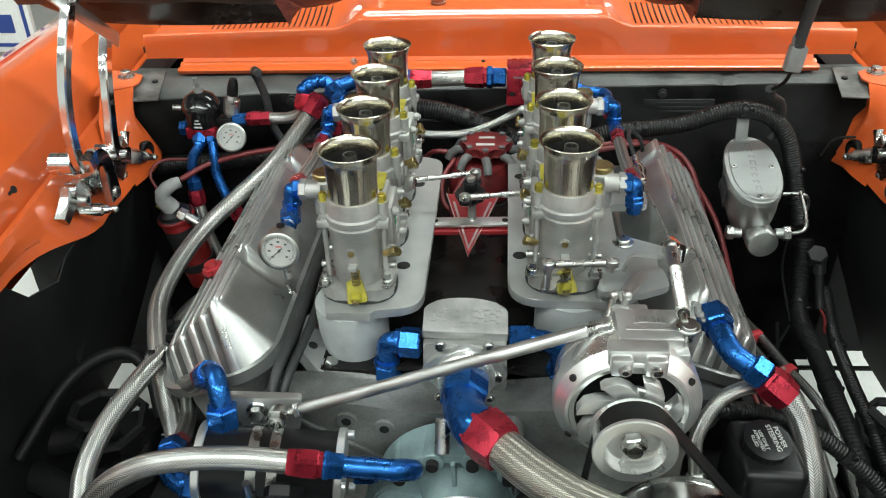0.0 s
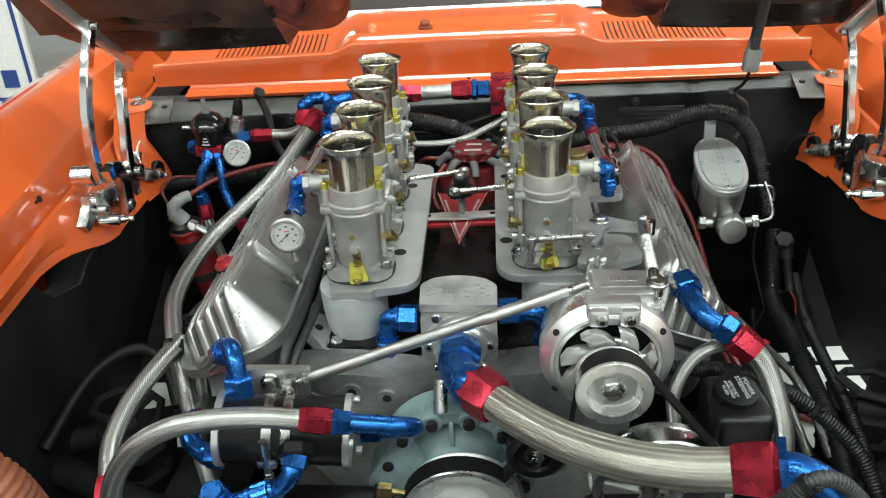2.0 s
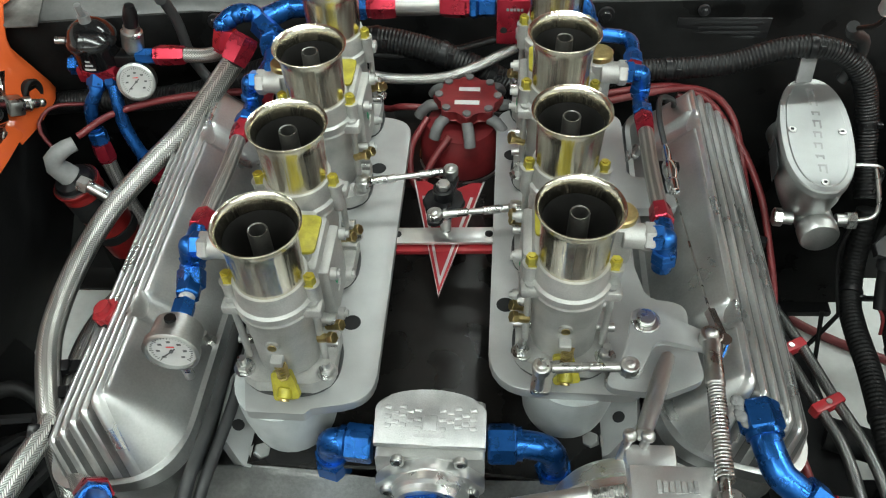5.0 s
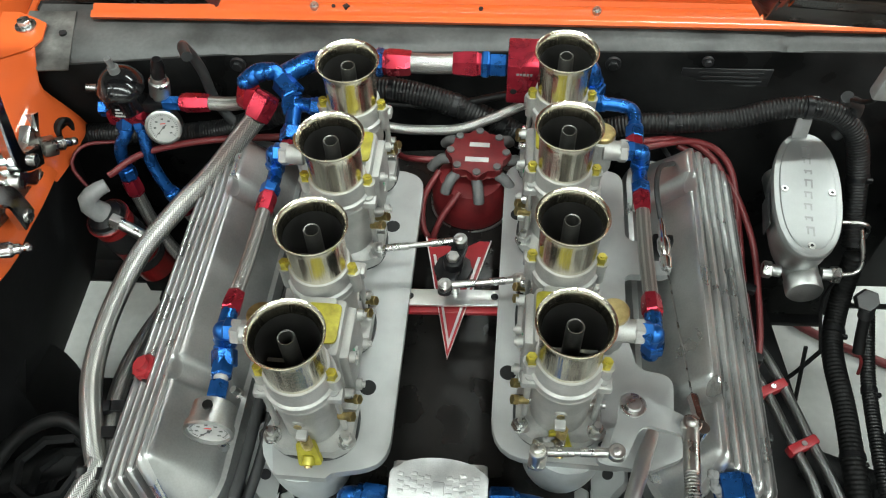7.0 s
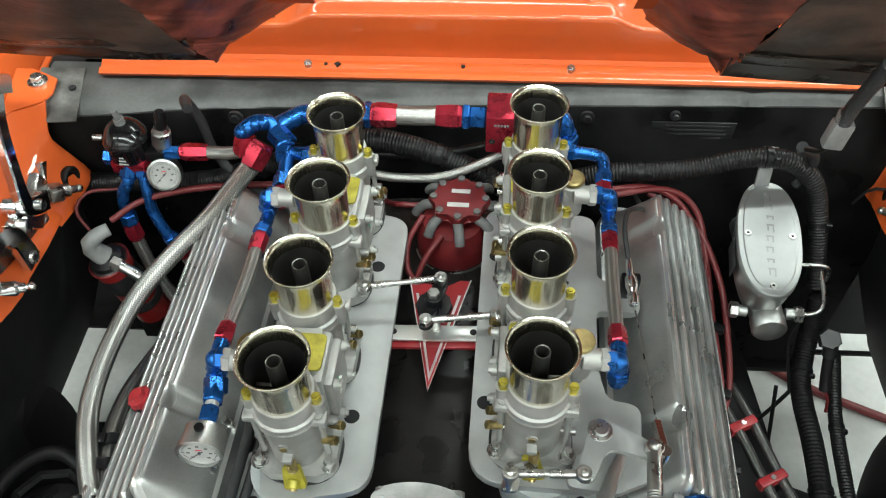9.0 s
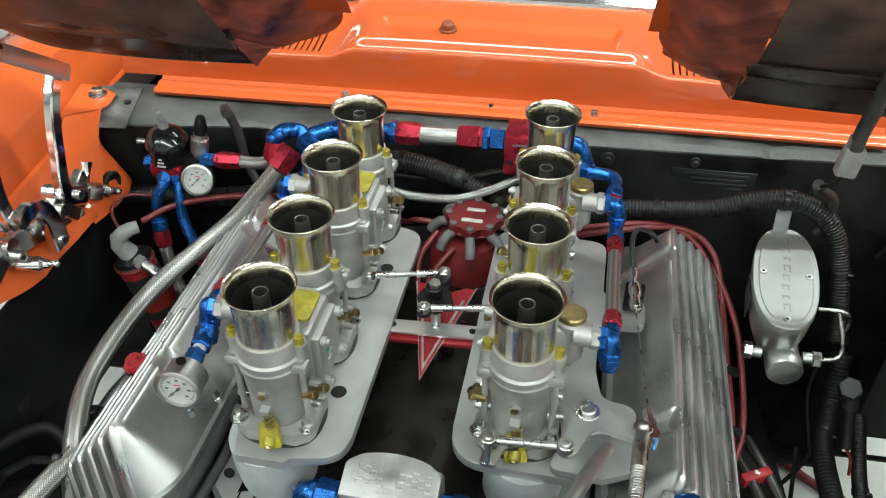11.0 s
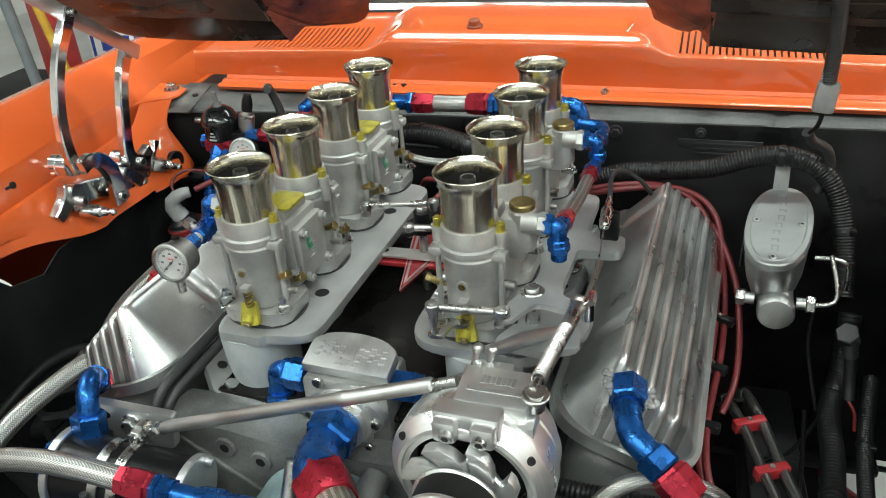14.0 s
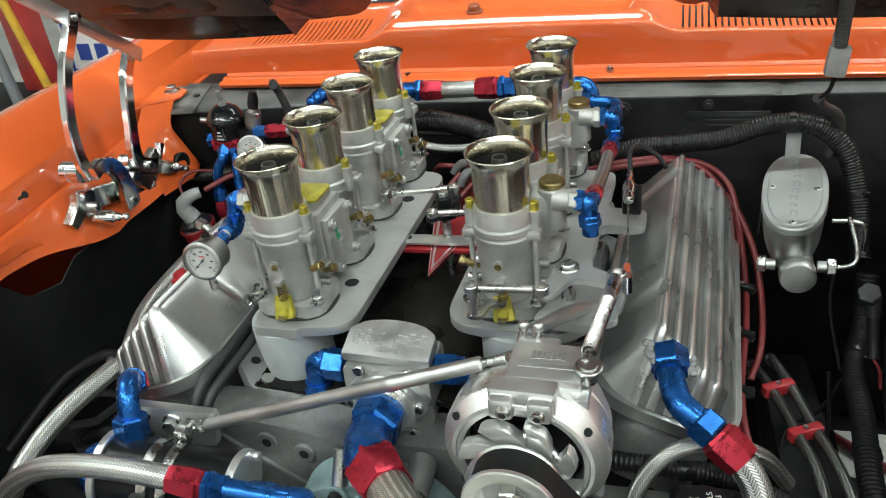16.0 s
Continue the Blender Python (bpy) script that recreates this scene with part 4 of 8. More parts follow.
# ---- finned rocker covers ----
def rocker_cover(s, y0, y1):
    """Cross-section stations run from the inner flange over the ribs to the outer flange; the ends are rounded off."""
    name = "rocker_cover"
    label = "finned sanded aluminium rocker cover with a red oil cap" if s < 0 else "finned sanded aluminium rocker cover with a hose fitting, silicone smeared"
    root = thing(name, (s * 0.29, (y0 + y1) / 2, 0.76), label, "rocker cover", "rocker covers")
    W, R = 0.160, 0.058   # width over the flange, radius of its corners
    m = Matrix.Translation((s * 0.300, 0, 0.7625)) @ Matrix.Rotation(s * radians(20), 4, "Y") @ Matrix.Diagonal((s, 1, 1, 1))
    wells = (0.145, 0.405) if s < 0 else (0.111, 0.399)

    def smin(a, b, k):
        h = max(0.0, min(1.0, 0.5 + 0.5 * (b - a) / k))
        return b + (a - b) * h - k * h * (1 - h)

    def inside(a, y):
        """Metres inwards from the round-cornered outline."""
        qx, qy = abs(a - W / 2) - (W / 2 - R), abs(y - (y0 + y1) / 2) - ((y1 - y0) / 2 - R)
        return R - math.hypot(max(qx, 0.0), max(qy, 0.0)) - min(max(qx, qy), 0.0)

    def height(a, v, d):
        """a: metres outwards from the inner flange, v: metres inwards from the outline, d: metres from the nearer bolt well."""
        h = smin(0.004 + (a - 0.002) * 2.25, 0.004 + (W - 0.003 - a) * 1.7, 0.008)
        h = smin(h, 0.083 - 0.45 * (a - 0.037), 0.007)
        h = smin(h, 0.004 + v * 2.3, 0.006)
        # half-round bolt wells sunk into the inner slope
        dd = math.hypot(d, max(0.0, a - 0.036))
        rw = 0.0150
        if dd < rw * 1.2:
            floor_ = 0.004 + max(0.0, a - 0.003) * 1.75 + rw - math.sqrt(max(0.0, rw * rw - min(dd, rw) ** 2))
            if dd > rw:
                floor_ += (dd - rw) * 6
            h = smin(h, floor_, 0.004)
        return max(-0.003, h)
    cols = [0.0, 0.002, 0.004, 0.007, 0.010, 0.013, 0.016, 0.019, 0.022, 0.025, 0.028, 0.0305, 0.033, 0.035, 0.037, 0.0385]
    ribs = []
    a = 0.0400
    for k in range(5):
        ribs += [(a, 0.0), (a + 0.0012, 0.0040), (a + 0.0022, 0.0056), (a + 0.0048, 0.0060), (a + 0.0074, 0.0056), (a + 0.0084, 0.0040), (a + 0.0096, 0.0), (a + 0.0140, -0.0004)]
        a += 0.0185
    stations = [(c, 0.0) for c in cols] + ribs + [(0.1325, 0.0), (0.136, 0.0), (0.140, 0.0), (0.146, 0.0), (0.152, 0.0), (0.156, 0.0), (W, 0.0)]
    bm = B()
    rows = []
    N = 150
    for j in range(N + 1):
        u = j / N
        y = y0 + (y1 - y0) * u
        row = []
        for c, rib in stations:
            v = inside(c, y)
            d = min(abs((y - y0) - hy) for hy in wells)
            h = height(c, v, d)
            if rib and v > 0:
                h += rib * min(1.0, v / 0.006) * (0.55 + 0.45 * min(1.0, max(0.0, (v - 0.020) / 0.020)))
            row.append(m @ V((c - W / 2, y, h)))
        rows.append(row)
    ribbon(bm, rows)
    bm.faces.ensure_lookup_table()
    # valleys between ribs get the darker tone that stands in for dark reflections
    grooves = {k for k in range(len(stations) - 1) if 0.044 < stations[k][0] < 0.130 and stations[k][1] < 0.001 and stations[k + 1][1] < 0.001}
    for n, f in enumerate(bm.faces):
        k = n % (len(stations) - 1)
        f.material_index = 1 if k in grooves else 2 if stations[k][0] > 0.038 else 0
    # nothing is left outside the rounded corners
    M = m.inverted()
    gone = [f for f in bm.faces if all(inside((M @ w.co).x + W / 2, (M @ w.co).y) < -0.001 for w in f.verts)]
    bmesh.ops.delete(bm, geom=gone, context="FACES")
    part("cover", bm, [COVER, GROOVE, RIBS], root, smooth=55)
    bm = B()
    prism(bm, rounded([(-W / 2 - 0.006, y0 - 0.006, R + 0.005), (W / 2 + 0.004, y0 - 0.006, R + 0.005), (W / 2 + 0.004, y1 + 0.006, R + 0.005), (-W / 2 - 0.006, y1 + 0.006, R + 0.005)], 12), -0.012, 0.003, m, 0.001)
    part("flange", bm, COVER, root)
    for hy in wells:
        bm = B()
        p = m @ V((-W / 2 + 0.004, y0 + hy, 0.003))
        up = m.to_3x3() @ V((0, 0, 1))
        cyl(bm, p, p + up * 0.016, 0.0042, n=10)
        hexnut(bm, p, p + up * 0.006, 0.0065)
        part("stud", bm, STEEL, root)
    return root, m, y0


cover_left, ml, yl = rocker_cover(-1, -0.126, 0.398)
cover_right, mr, yr = rocker_cover(1, -0.073, 0.422)
# oil cap
bm = B()
p, up = ml @ V((0.016, yl + 0.158, 0.056)), ml.to_3x3() @ V((0, 0, 1))
cyl(bm, p, p + up * 0.006, 0.016, edge=0.001)
part("cap_seat", bm, PLASTIC, cover_left)
bm = B()
lathe(bm, p + up * 0.006, p + up * 0.02, [(0, 0.0135), (0.002, 0.0145), (0.008, 0.0135), (0.0085, 0.009), (0.014, 0.0085)], 24)
for k in range(10):
    q = p + up * 0.006 + (ml.to_3x3() @ V((0.0135 * math.cos(k * 0.628), 0.0135 * math.sin(k * 0.628), 0)))
    cyl(bm, q, q + up * 0.007, 0.002, n=6)
part("oil_cap", bm, CAPRED, cover_left, "small red oil cap")


# ---- intake plates and runners ----
def intake_plate(s):
    zt, th = 0.843, 0.012
    if s < 0:
        root = thing("intake_plate", (-0.12, 0.12, zt - th), "blasted aluminium carburettor mounting plate with rounded corners", "mounting plate", "mounting plates")
        out = rounded([(-0.158, -0.088, 0.004), (-0.105, -0.088, 0.004), (-0.100, -0.082, 0.003), (-0.044, -0.070, 0.04), (-0.047, 0.322, 0.03), (-0.16, 0.338, 0.02), (-0.20, 0.33, 0.02), (-0.19, 0.12, 0.02), (-0.175, -0.02, 0.02)])
        holes = ((-0.0765, 0.015), (-0.078, 0.235))
    else:
        root = thing("intake_plate", (0.13, 0.15, zt - th), "blasted aluminium carburettor mounting plate with two side tabs", "mounting plate", "mounting plates")
        out = rounded([(0.058, -0.052, 0.045), (0.190, -0.052, 0.012), (0.205, -0.040, 0.01), (0.218, -0.030, 0.012), (0.216, 0.004, 0.01), (0.247, 0.002, 0.014), (0.250, 0.056, 0.016), (0.212, 0.060, 0.012), (0.203, 0.10, 0.012), (0.203, 0.185, 0.006), (0.258, 0.187, 0.012), (0.258, 0.232, 0.012), (0.206, 0.236, 0.008), (0.206, 0.345, 0.02), (0.056, 0.352, 0.03)])
        holes = ((0.0725, 0.045), (0.075, 0.265), (0.229, 0.013))
    bm = B()
    prism(bm, out, zt - th, zt, None, 0.0012)
    part("plate", bm, PLATE, root)
    for x, y in holes:
        bm = B()
        cyl(bm, (x, y, zt - 0.004), (x, y, zt + 0.0004), 0.0075, n=18)
        lathe(bm, (x, y, zt), (x, y, zt + 1), [(0.0003, 0.0090), (0.0006, 0.0085), (0.0006, 0.0075), (0.0002, 0.0074)], 18, False, False)
        part("bolt_hole", bm, SOOT, root)
    return root


plate_left, plate_right = intake_plate(-1), intake_plate(1)

LBAR = [V((-0.124, -0.031, 0)), V((-0.124, 0.087, 0)), V((-0.126, 0.204, 0)), V((-0.127, 0.320, 0))]
RBAR = [V((0.1255, 0.0, 0)), V((0.123, 0.117, 0)), V((0.120, 0.236, 0)), V((0.117, 0.352, 0))]


def runner(p, s, flange=True):
    root = thing("intake_runner", (p.x, p.y, 0.74), "grey cast intake runner with a bolted flange under the plate", "intake runner", "intake runners")
    bm = B()
    q = V((p.x + s * 0.012, p.y - 0.012, 0))
    prof = [(0.831, 0.0, 0.0445), (0.815, 0.0, 0.0445), (0.795, -0.0005, 0.0440), (0.775, -0.002, 0.0428), (0.758, -0.004, 0.0408), (0.742, -0.006, 0.0380), (0.728, -0.008, 0.0350)]
    rings = []
    for z, d, r in prof:
        rings.append([V((q.x + s * d + r * math.cos(2 * math.pi * k / 28), q.y - d * 0.2 + r * 1.06 * math.sin(2 * math.pi * k / 28), z)) for k in range(28)])
    ring_mesh(bm, rings)
    part("runner", bm, RUNNER, root)
    bm = B()
    m = axes((q.x + s * 0.022, q.y - 0.008, 0.750), (s, 0, 0.42), (0, 1, 0))
    prism(bm, rounded([(-0.055, -0.050, 0.01), (0.020, -0.052, 0.015), (0.052, -0.022, 0.012), (0.054, 0.05, 0.015), (-0.055, 0.05, 0.01)]), -0.008, 0.008, m, 0.002)
    part("flange", bm, PLATE, root)
    for x, y in ((0.006, -0.036), (0.040, 0.030)):
        bm = B()
        n = m.to_3x3() @ V((0, 0, 1 if s < 0 else -1))
        n = n if n.z > 0 else -n
        c = m @ V((x, y, 0)) + n * 0.008
        cyl(bm, c, c + n * 0.002, 0.0115)
        hexnut(bm, c, c + n * 0.009, 0.0085)
        part("bolt", bm, STEEL, root)
    bm = B()
    c = m @ V((0.034, -0.012, 0.0))
    n = m.to_3x3() @ V((0, 0, 1))
    n = n if n.z > 0 else -n
    cyl(bm, c + n * 0.004, c + n * 0.0086, 0.0062, n=16)
    part("bolt_hole", bm, SOOT, root)


for p in LBAR:
    runner(p, -1)
for p in RBAR:
    runner(p, 1)


# ---- twin-throat carburettors ----
ZB = 0.843


def barrel_parts(root, c, s, front):
    x, y = c.x, c.y
    z = lambda h: ZB + h
    # trumpet: thin flared shell
    bm = B()
    outer = [(0.1290, 0.0289), (0.145, 0.0293), (0.160, 0.0298), (0.170, 0.0303), (0.176, 0.0310), (0.1805, 0.0322), (0.1840, 0.0339), (0.1862, 0.0354), (0.1878, 0.0360), (0.1886, 0.0355)]
    inner = [(0.1880, 0.0345), (0.1866, 0.0329), (0.1835, 0.0313), (0.1780, 0.0301), (0.172, 0.0294), (0.160, 0.0285), (0.140, 0.0278), (0.128, 0.0274)]
    lathe(bm, (x, y, ZB), (x, y, ZB + 1), outer + inner, 44, False, False)
    part("trumpet", bm, TRUMPET, root, "polished flared trumpet with a brassy tint", smooth=50)
    # lining whose black colour stands in for the shade down the bore
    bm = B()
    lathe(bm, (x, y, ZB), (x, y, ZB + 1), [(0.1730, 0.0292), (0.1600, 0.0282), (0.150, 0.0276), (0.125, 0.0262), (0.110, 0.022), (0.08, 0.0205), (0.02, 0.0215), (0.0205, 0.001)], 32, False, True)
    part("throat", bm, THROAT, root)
    # booster tube with its web
    bm = B()
    lathe(bm, (x, y, ZB), (x, y, ZB + 1), [(0.120, 0.0085), (0.150, 0.0085), (0.1795, 0.0083), (0.181, 0.0078), (0.1805, 0.0066), (0.150, 0.0064), (0.124, 0.006)], 22, False, False)
    lathe(bm, (x, y, ZB), (x, y, ZB + 1), [(0.128, 0.0001), (0.128, 0.0066)], 22, True, False)
    box(bm, (0.05, 0.004, 0.02), Matrix.Translation((x, y, z(0.128))))
    part("booster", bm, BOOSTER, root)
    # top collar with cast seam
    bm = B()
    lathe(bm, (x, y, ZB), (x, y, ZB + 1), [(0.020, 0.0295), (0.045, 0.0300), (0.060, 0.0298), (0.066, 0.0312), (0.086, 0.0318), (0.090, 0.034), (0.097, 0.0345), (0.0985, 0.0335), (0.1005, 0.0335), (0.102, 0.0350), (0.108, 0.0352), (0.110, 0.0325), (0.126, 0.0320), (0.1292, 0.0312), (0.1296, 0.0285)], 40, False, False)
    part("barrel", bm, CAST, root)
    for k in (-1, 1):
        bm = B()
        b0 = V((x + k * 0.0350, y - 0.006, z(0.122)))
        cyl(bm, b0 - V((0, 0, 0.028)), b0, 0.0062, n=14)
        cyl(bm, b0 + V((0, 0, 0.0)), b0 + V((0, 0, 0.003)), 0.0072, n=14)
        part("lug", bm, CAST, root)
    for k in (-1, 1):
        bm = B()
        b0 = V((x + k * 0.0345, y - 0.006, z(0.125)))
        box(bm, (0.012, 0.010, 0.002), Matrix.Translation(b0 - V((k * 0.003, 0, 0))), 0.0005)
        hexnut(bm, b0, b0 + V((0, 0, 0.009)), 0.0052)
        cyl(bm, b0 + V((0, 0, 0.009)), b0 + V((0, 0, 0.0105)), 0.0028, n=10)
        part("clamp_bolt", bm, ZINC, root, "yellow zinc plated clamp bolt")
    # side ears of the cover
    for k in (-1, 1):
        bm = B()
        m = Matrix.Translation((x + k * 0.034, y + front * 0.012, z(0.099)))
        box(bm, (0.018, 0.016, 0.011), m, 0.003)
        cyl(bm, m @ V((0, 0, 0.0055)), m @ V((0, 0, 0.0085)), 0.0052, n=12)
        cyl(bm, m @ V((k * 0.001, 0, -0.075)), m @ V((k * 0.001, 0, -0.004)), 0.0032, n=12)
        part("cover_ear", bm, CAST, root)
    # base foot with studs
    bm = B()
    prism(bm, rounded([(x - 0.043, y - 0.026, 0.01), (x - 0.026, y - 0.037, 0.012), (x + 0.026, y - 0.037, 0.012), (x + 0.043, y - 0.026, 0.01), (x + 0.043, y + 0.026, 0.01), (x + 0.026, y + 0.037, 0.012), (x - 0.026, y + 0.037, 0.012), (x - 0.043, y + 0.026, 0.01)], 4), ZB + 0.003, ZB + 0.019, None, 0.002)
    part("base_foot", bm, CAST, root)
    bm = B()
    prism(bm, ellipse(x, y, 0.046, 0.040, 36, 2.6), ZB, ZB + 0.0032)
    part("gasket", bm, GREYRUB, root)
    for kx, ky in ((-0.038, 0.024 * front), (0.038, 0.024 * front)):
        bm = B()
        b0 = V((x + kx, y + ky, ZB + 0.019))
        cyl(bm, b0, b0 + V((0, 0, 0.002)), 0.0095, n=16)
        hexnut(bm, b0 + V((0, 0, 0.002)), b0 + V((0, 0, 0.009)), 0.0072)
        cyl(bm, b0, b0 + V((0, 0, 0.017)), 0.0038, n=10)
        part("stud_nut", bm, STEEL, root)


def carburettor(pa, pb, s, first):
    """pa, pb: throat axes, front and rear. s: side of the engine on which the fuel inlet stands."""
    mid = (pa + pb) / 2
    root = thing("carburettor", (mid.x, mid.y, ZB), "cast aluminium twin-throat carburettor with polished trumpets and yellow inspection paint", "carburettor", "carburettors")
    barrel_parts(root, pa, s, -1)
    barrel_parts(root, pb, s, 1)
    x, y = mid.x, mid.y
    # central float bowl between the throats
    bm = B()
    box(bm, (0.062, 0.066, 0.088), Matrix.Translation((x, y, ZB + 0.060)), 0.006)
    box(bm, (0.040, 0.052, 0.020), Matrix.Translation((x - s * 0.004, y, ZB + 0.108)), 0.005)
    part("float_bowl", bm, CAST, root)
    bm = B()
    box(bm, (0.012, 0.060, 0.070), Matrix.Translation((x - s * 0.034, y, ZB + 0.060)), 0.004)
    for k in (-1, 1):
        for h in (0.030, 0.088):
            c = V((x - s * 0.040, y + k * 0.024, ZB + h))
            cyl(bm, c, c - V((s * 0.006, 0, 0)), 0.006, n=14)
            cyl(bm, c - V((s * 0.004, 0, 0)), c - V((s * 0.009, 0, 0)), 0.0035, n=10)
    for k in range(5):
        box(bm, (0.002, 0.010, 0.0012), Matrix.Translation((x - s * 0.0405, y - 0.008 + 0.004 * (k % 2), ZB + 0.05 + 0.005 * k)))
    part("side_cover", bm, CAST, root)
    bm = B()
    c = V((x - s * 0.012, y - 0.004, ZB + 0.117))
    prism(bm, rounded([(c.x - 0.018, c.y - 0.024, 0.006), (c.x + 0.018, c.y - 0.024, 0.006), (c.x + 0.018, c.y + 0.020, 0.006), (c.x - 0.018, c.y + 0.020, 0.006)]), c.z, c.z + 0.003, None, 0.0006)
    part("jet_cover", bm, YPAINT, root, "yellow painted jet cover")
    bm = B()
    box(bm, (0.001, 0.006, 0.014), Matrix.Translation((x - s * 0.0406, y - 0.012, ZB + 0.072)), 0.0003)
    box(bm, (0.001, 0.009, 0.006), Matrix.Translation((x - s * 0.0406, y - 0.009, ZB + 0.064)), 0.0003)
    part("green_mark", bm, GREENMARK, root, "daub of green inspection paint")
    # fuel inlet tower
    bm = B()
    cyl(bm, (x + s * 0.044, y - 0.008, ZB + 0.075), (x + s * 0.044, y - 0.008, ZB + 0.124), 0.0155, edge=0.002)
    box(bm, (0.03, 0.030, 0.05), Matrix.Translation((x + s * 0.036, y - 0.008, ZB + 0.092)), 0.005)
    cyl(bm, (x + s * 0.046, y - 0.018, ZB + 0.112), (x + s * 0.072, y - 0.018, ZB + 0.112), 0.0115, edge=0.001)
    hexnut(bm, (x + s * 0.064, y - 0.018, ZB + 0.112), (x + s * 0.074, y - 0.018, ZB + 0.112), 0.0135)
    part("fuel_inlet", bm, CAST, root)
    bm = B()
    cyl(bm, (x + s * 0.044, y - 0.008, ZB + 0.124), (x + s * 0.044, y - 0.008, ZB + 0.132), 0.0145, edge=0.0015)
    part("inlet_plug", bm, BRASS, root, "brass inlet plug")
    # throttle shafts, brass screws and levers on the valley side
    bm = B()
    for p in (pa, pb):
        cyl(bm, (p.x - 0.046, p.y, ZB + 0.032), (p.x + 0.046, p.y, ZB + 0.032), 0.0045, n=12)
        for k in (-1, 1):
            cyl(bm, (p.x + k * 0.030, p.y + 0.016, ZB + 0.045), (p.x + k * 0.043, p.y + 0.016, ZB + 0.045), 0.006, n=12)
    cyl(bm, (x, pa.y - 0.02, ZB + 0.032), (x, pb.y + 0.02, ZB + 0.032), 0.005, n=12)
    part("throttle_shaft", bm, STEEL, root)
    for p in (pa, pb):
        for k in (-1, 1):
            bm = B()
            a = V((p.x - s * 0.034, p.y + k * 0.014, ZB + 0.058 - 0.02 * (k > 0)))
            cyl(bm, a, a + V((-s * 0.012, -0.003, 0.006)), 0.0042, n=10)
            hexnut(bm, a + V((-s * 0.010, -0.0025, 0.005)), a + V((-s * 0.015, -0.0037, 0.0075)), 0.0055)
            part("mixture_screw", bm, BRASS, root, "brass mixture screw")
    # front boss, small blocks and the painted idle screw
    bm = B()
    p = pa
    cyl(bm, (p.x - 0.002, p.y - 0.027, ZB + 0.068), (p.x - 0.002, p.y - 0.0335, ZB + 0.068), 0.0062, n=14)
    box(bm, (0.011, 0.012, 0.007), Matrix.Translation((p.x - 0.001, p.y - 0.033, ZB + 0.049)), 0.0015)
    cyl(bm, (p.x + 0.002, p.y - 0.026, ZB + 0.080), (p.x + 0.002, p.y - 0.031, ZB + 0.080), 0.005, n=12)
    part("front_boss", bm, CAST, root)
    bm = B()
    cyl(bm, (p.x - 0.002, p.y - 0.033, ZB + 0.068), (p.x - 0.002, p.y - 0.0345, ZB + 0.068), 0.004, n=12)
    part("boss_plug", bm, BRASS, root)
    if first:
        bm = B()
        d = V((0.0, -0.86, -0.5)).normalized()
        a = V((p.x + 0.002, p.y - 0.040, ZB + 0.016))
        prism(bm, rounded([(-0.013, -0.010, 0.004), (0.012, -0.012, 0.004), (0.010, 0.016, 0.004), (-0.008, 0.018, 0.004)]), -0.003, 0.003, axes(a, (1, 0.1, 0.25), (-0.1, 0.5, 0.86)))
        cyl(bm, a, a + d * 0.010, 0.0068, edge=0.001)
        part("idle_block", bm, YPAINT, root, "block daubed with yellow inspection paint")
        bm = B()
        cyl(bm, a + d * 0.0095, a + d * 0.0125, 0.0042, n=12)
        sweep(bm, [a + V((0.0 + 0.005 * math.cos(k * 0.9), 0.004 + 0.005 * math.sin(k * 0.9), 0.010 + 0.0006 * k)) for k in range(36)], 0.0011, 5, smooth_line=False)
        part("idle_screw", bm, BRASS, root)
    return root


carburettor(LBAR[0], LBAR[1], -1, True)
carburettor(LBAR[2], LBAR[3], -1, False)
carburettor(RBAR[0], RBAR[1], 1, True)
carburettor(RBAR[2], RBAR[3], 1, False)


# ---- fittings shared by the lines ----
def nut(root, p0, p1, r, mat=None, name="nut", label="", turn=0.3):
    bm = B()
    hexnut(bm, p0, p1, r, turn=turn)
    return part(name, bm, mat or BLUE, root, label, smooth=20)


def tube(root, pts, r, mat, name, label="", n=14, step=0.006):
    bm = B()
    sweep(bm, pts, r, n, step)
    return part(name, bm, mat, root, label, smooth=60)


def collar(root, p, d, r, length=None, mat=None):
    """Hose socket: a faceted red sleeve from p along d. Gives its end."""
    d = V(d).normalized()
    L = length or 3.0 * r
    bm = B()
    lathe(bm, V(p), V(p) + d, [(0, r * 1.19), (0.05 * L, r * 1.22), (0.45 * L, r * 1.33), (0.84 * L, r * 1.34), (0.90 * L, r * 1.22), (L, r * 1.2)], 6, turn=0.25)
    part("socket", bm, mat or RED, root, "red anodised hose socket", smooth=20)
    return V(p) + d * L


def hose_end(root, p, d, r, nut_len=None):
    """Red socket and blue nut, outwards from where the braid ends."""
    d = V(d).normalized()
    e = collar(root, p, d, r)
    L = nut_len or 1.7 * r
    bm = B()
    lathe(bm, e, e + d, [(0, r * 1.25), (0.12 * L, r * 1.36), (0.3 * L, r * 1.36), (0.34 * L, r * 1.22), (L, r * 1.2)], 6, turn=0.25)
    part("nut", bm, BLUE, root, "blue anodised nut", smooth=20)
    return e + d * L


def hose(label, pts, r, ends=(True, True), mat=None, group="braided hoses", n=18):
    root = thing("braided_hose", pts[0], label, "hose", group)
    bm = B()
    line = sweep(bm, pts, r, n, 0.006)
    part("sleeve", bm, mat or BRAID, root, smooth=60)
    out = []
    if ends[0]:
        out.append(hose_end(root, line[0] + (line[1] - line[0]) * 0.2, line[0] - line[1], r))
    else:
        out.append(line[0])
    if ends[1]:
        out.append(hose_end(root, line[-1], line[-1] - line[-2], r))
    else:
        out.append(line[-1])
    return root, out


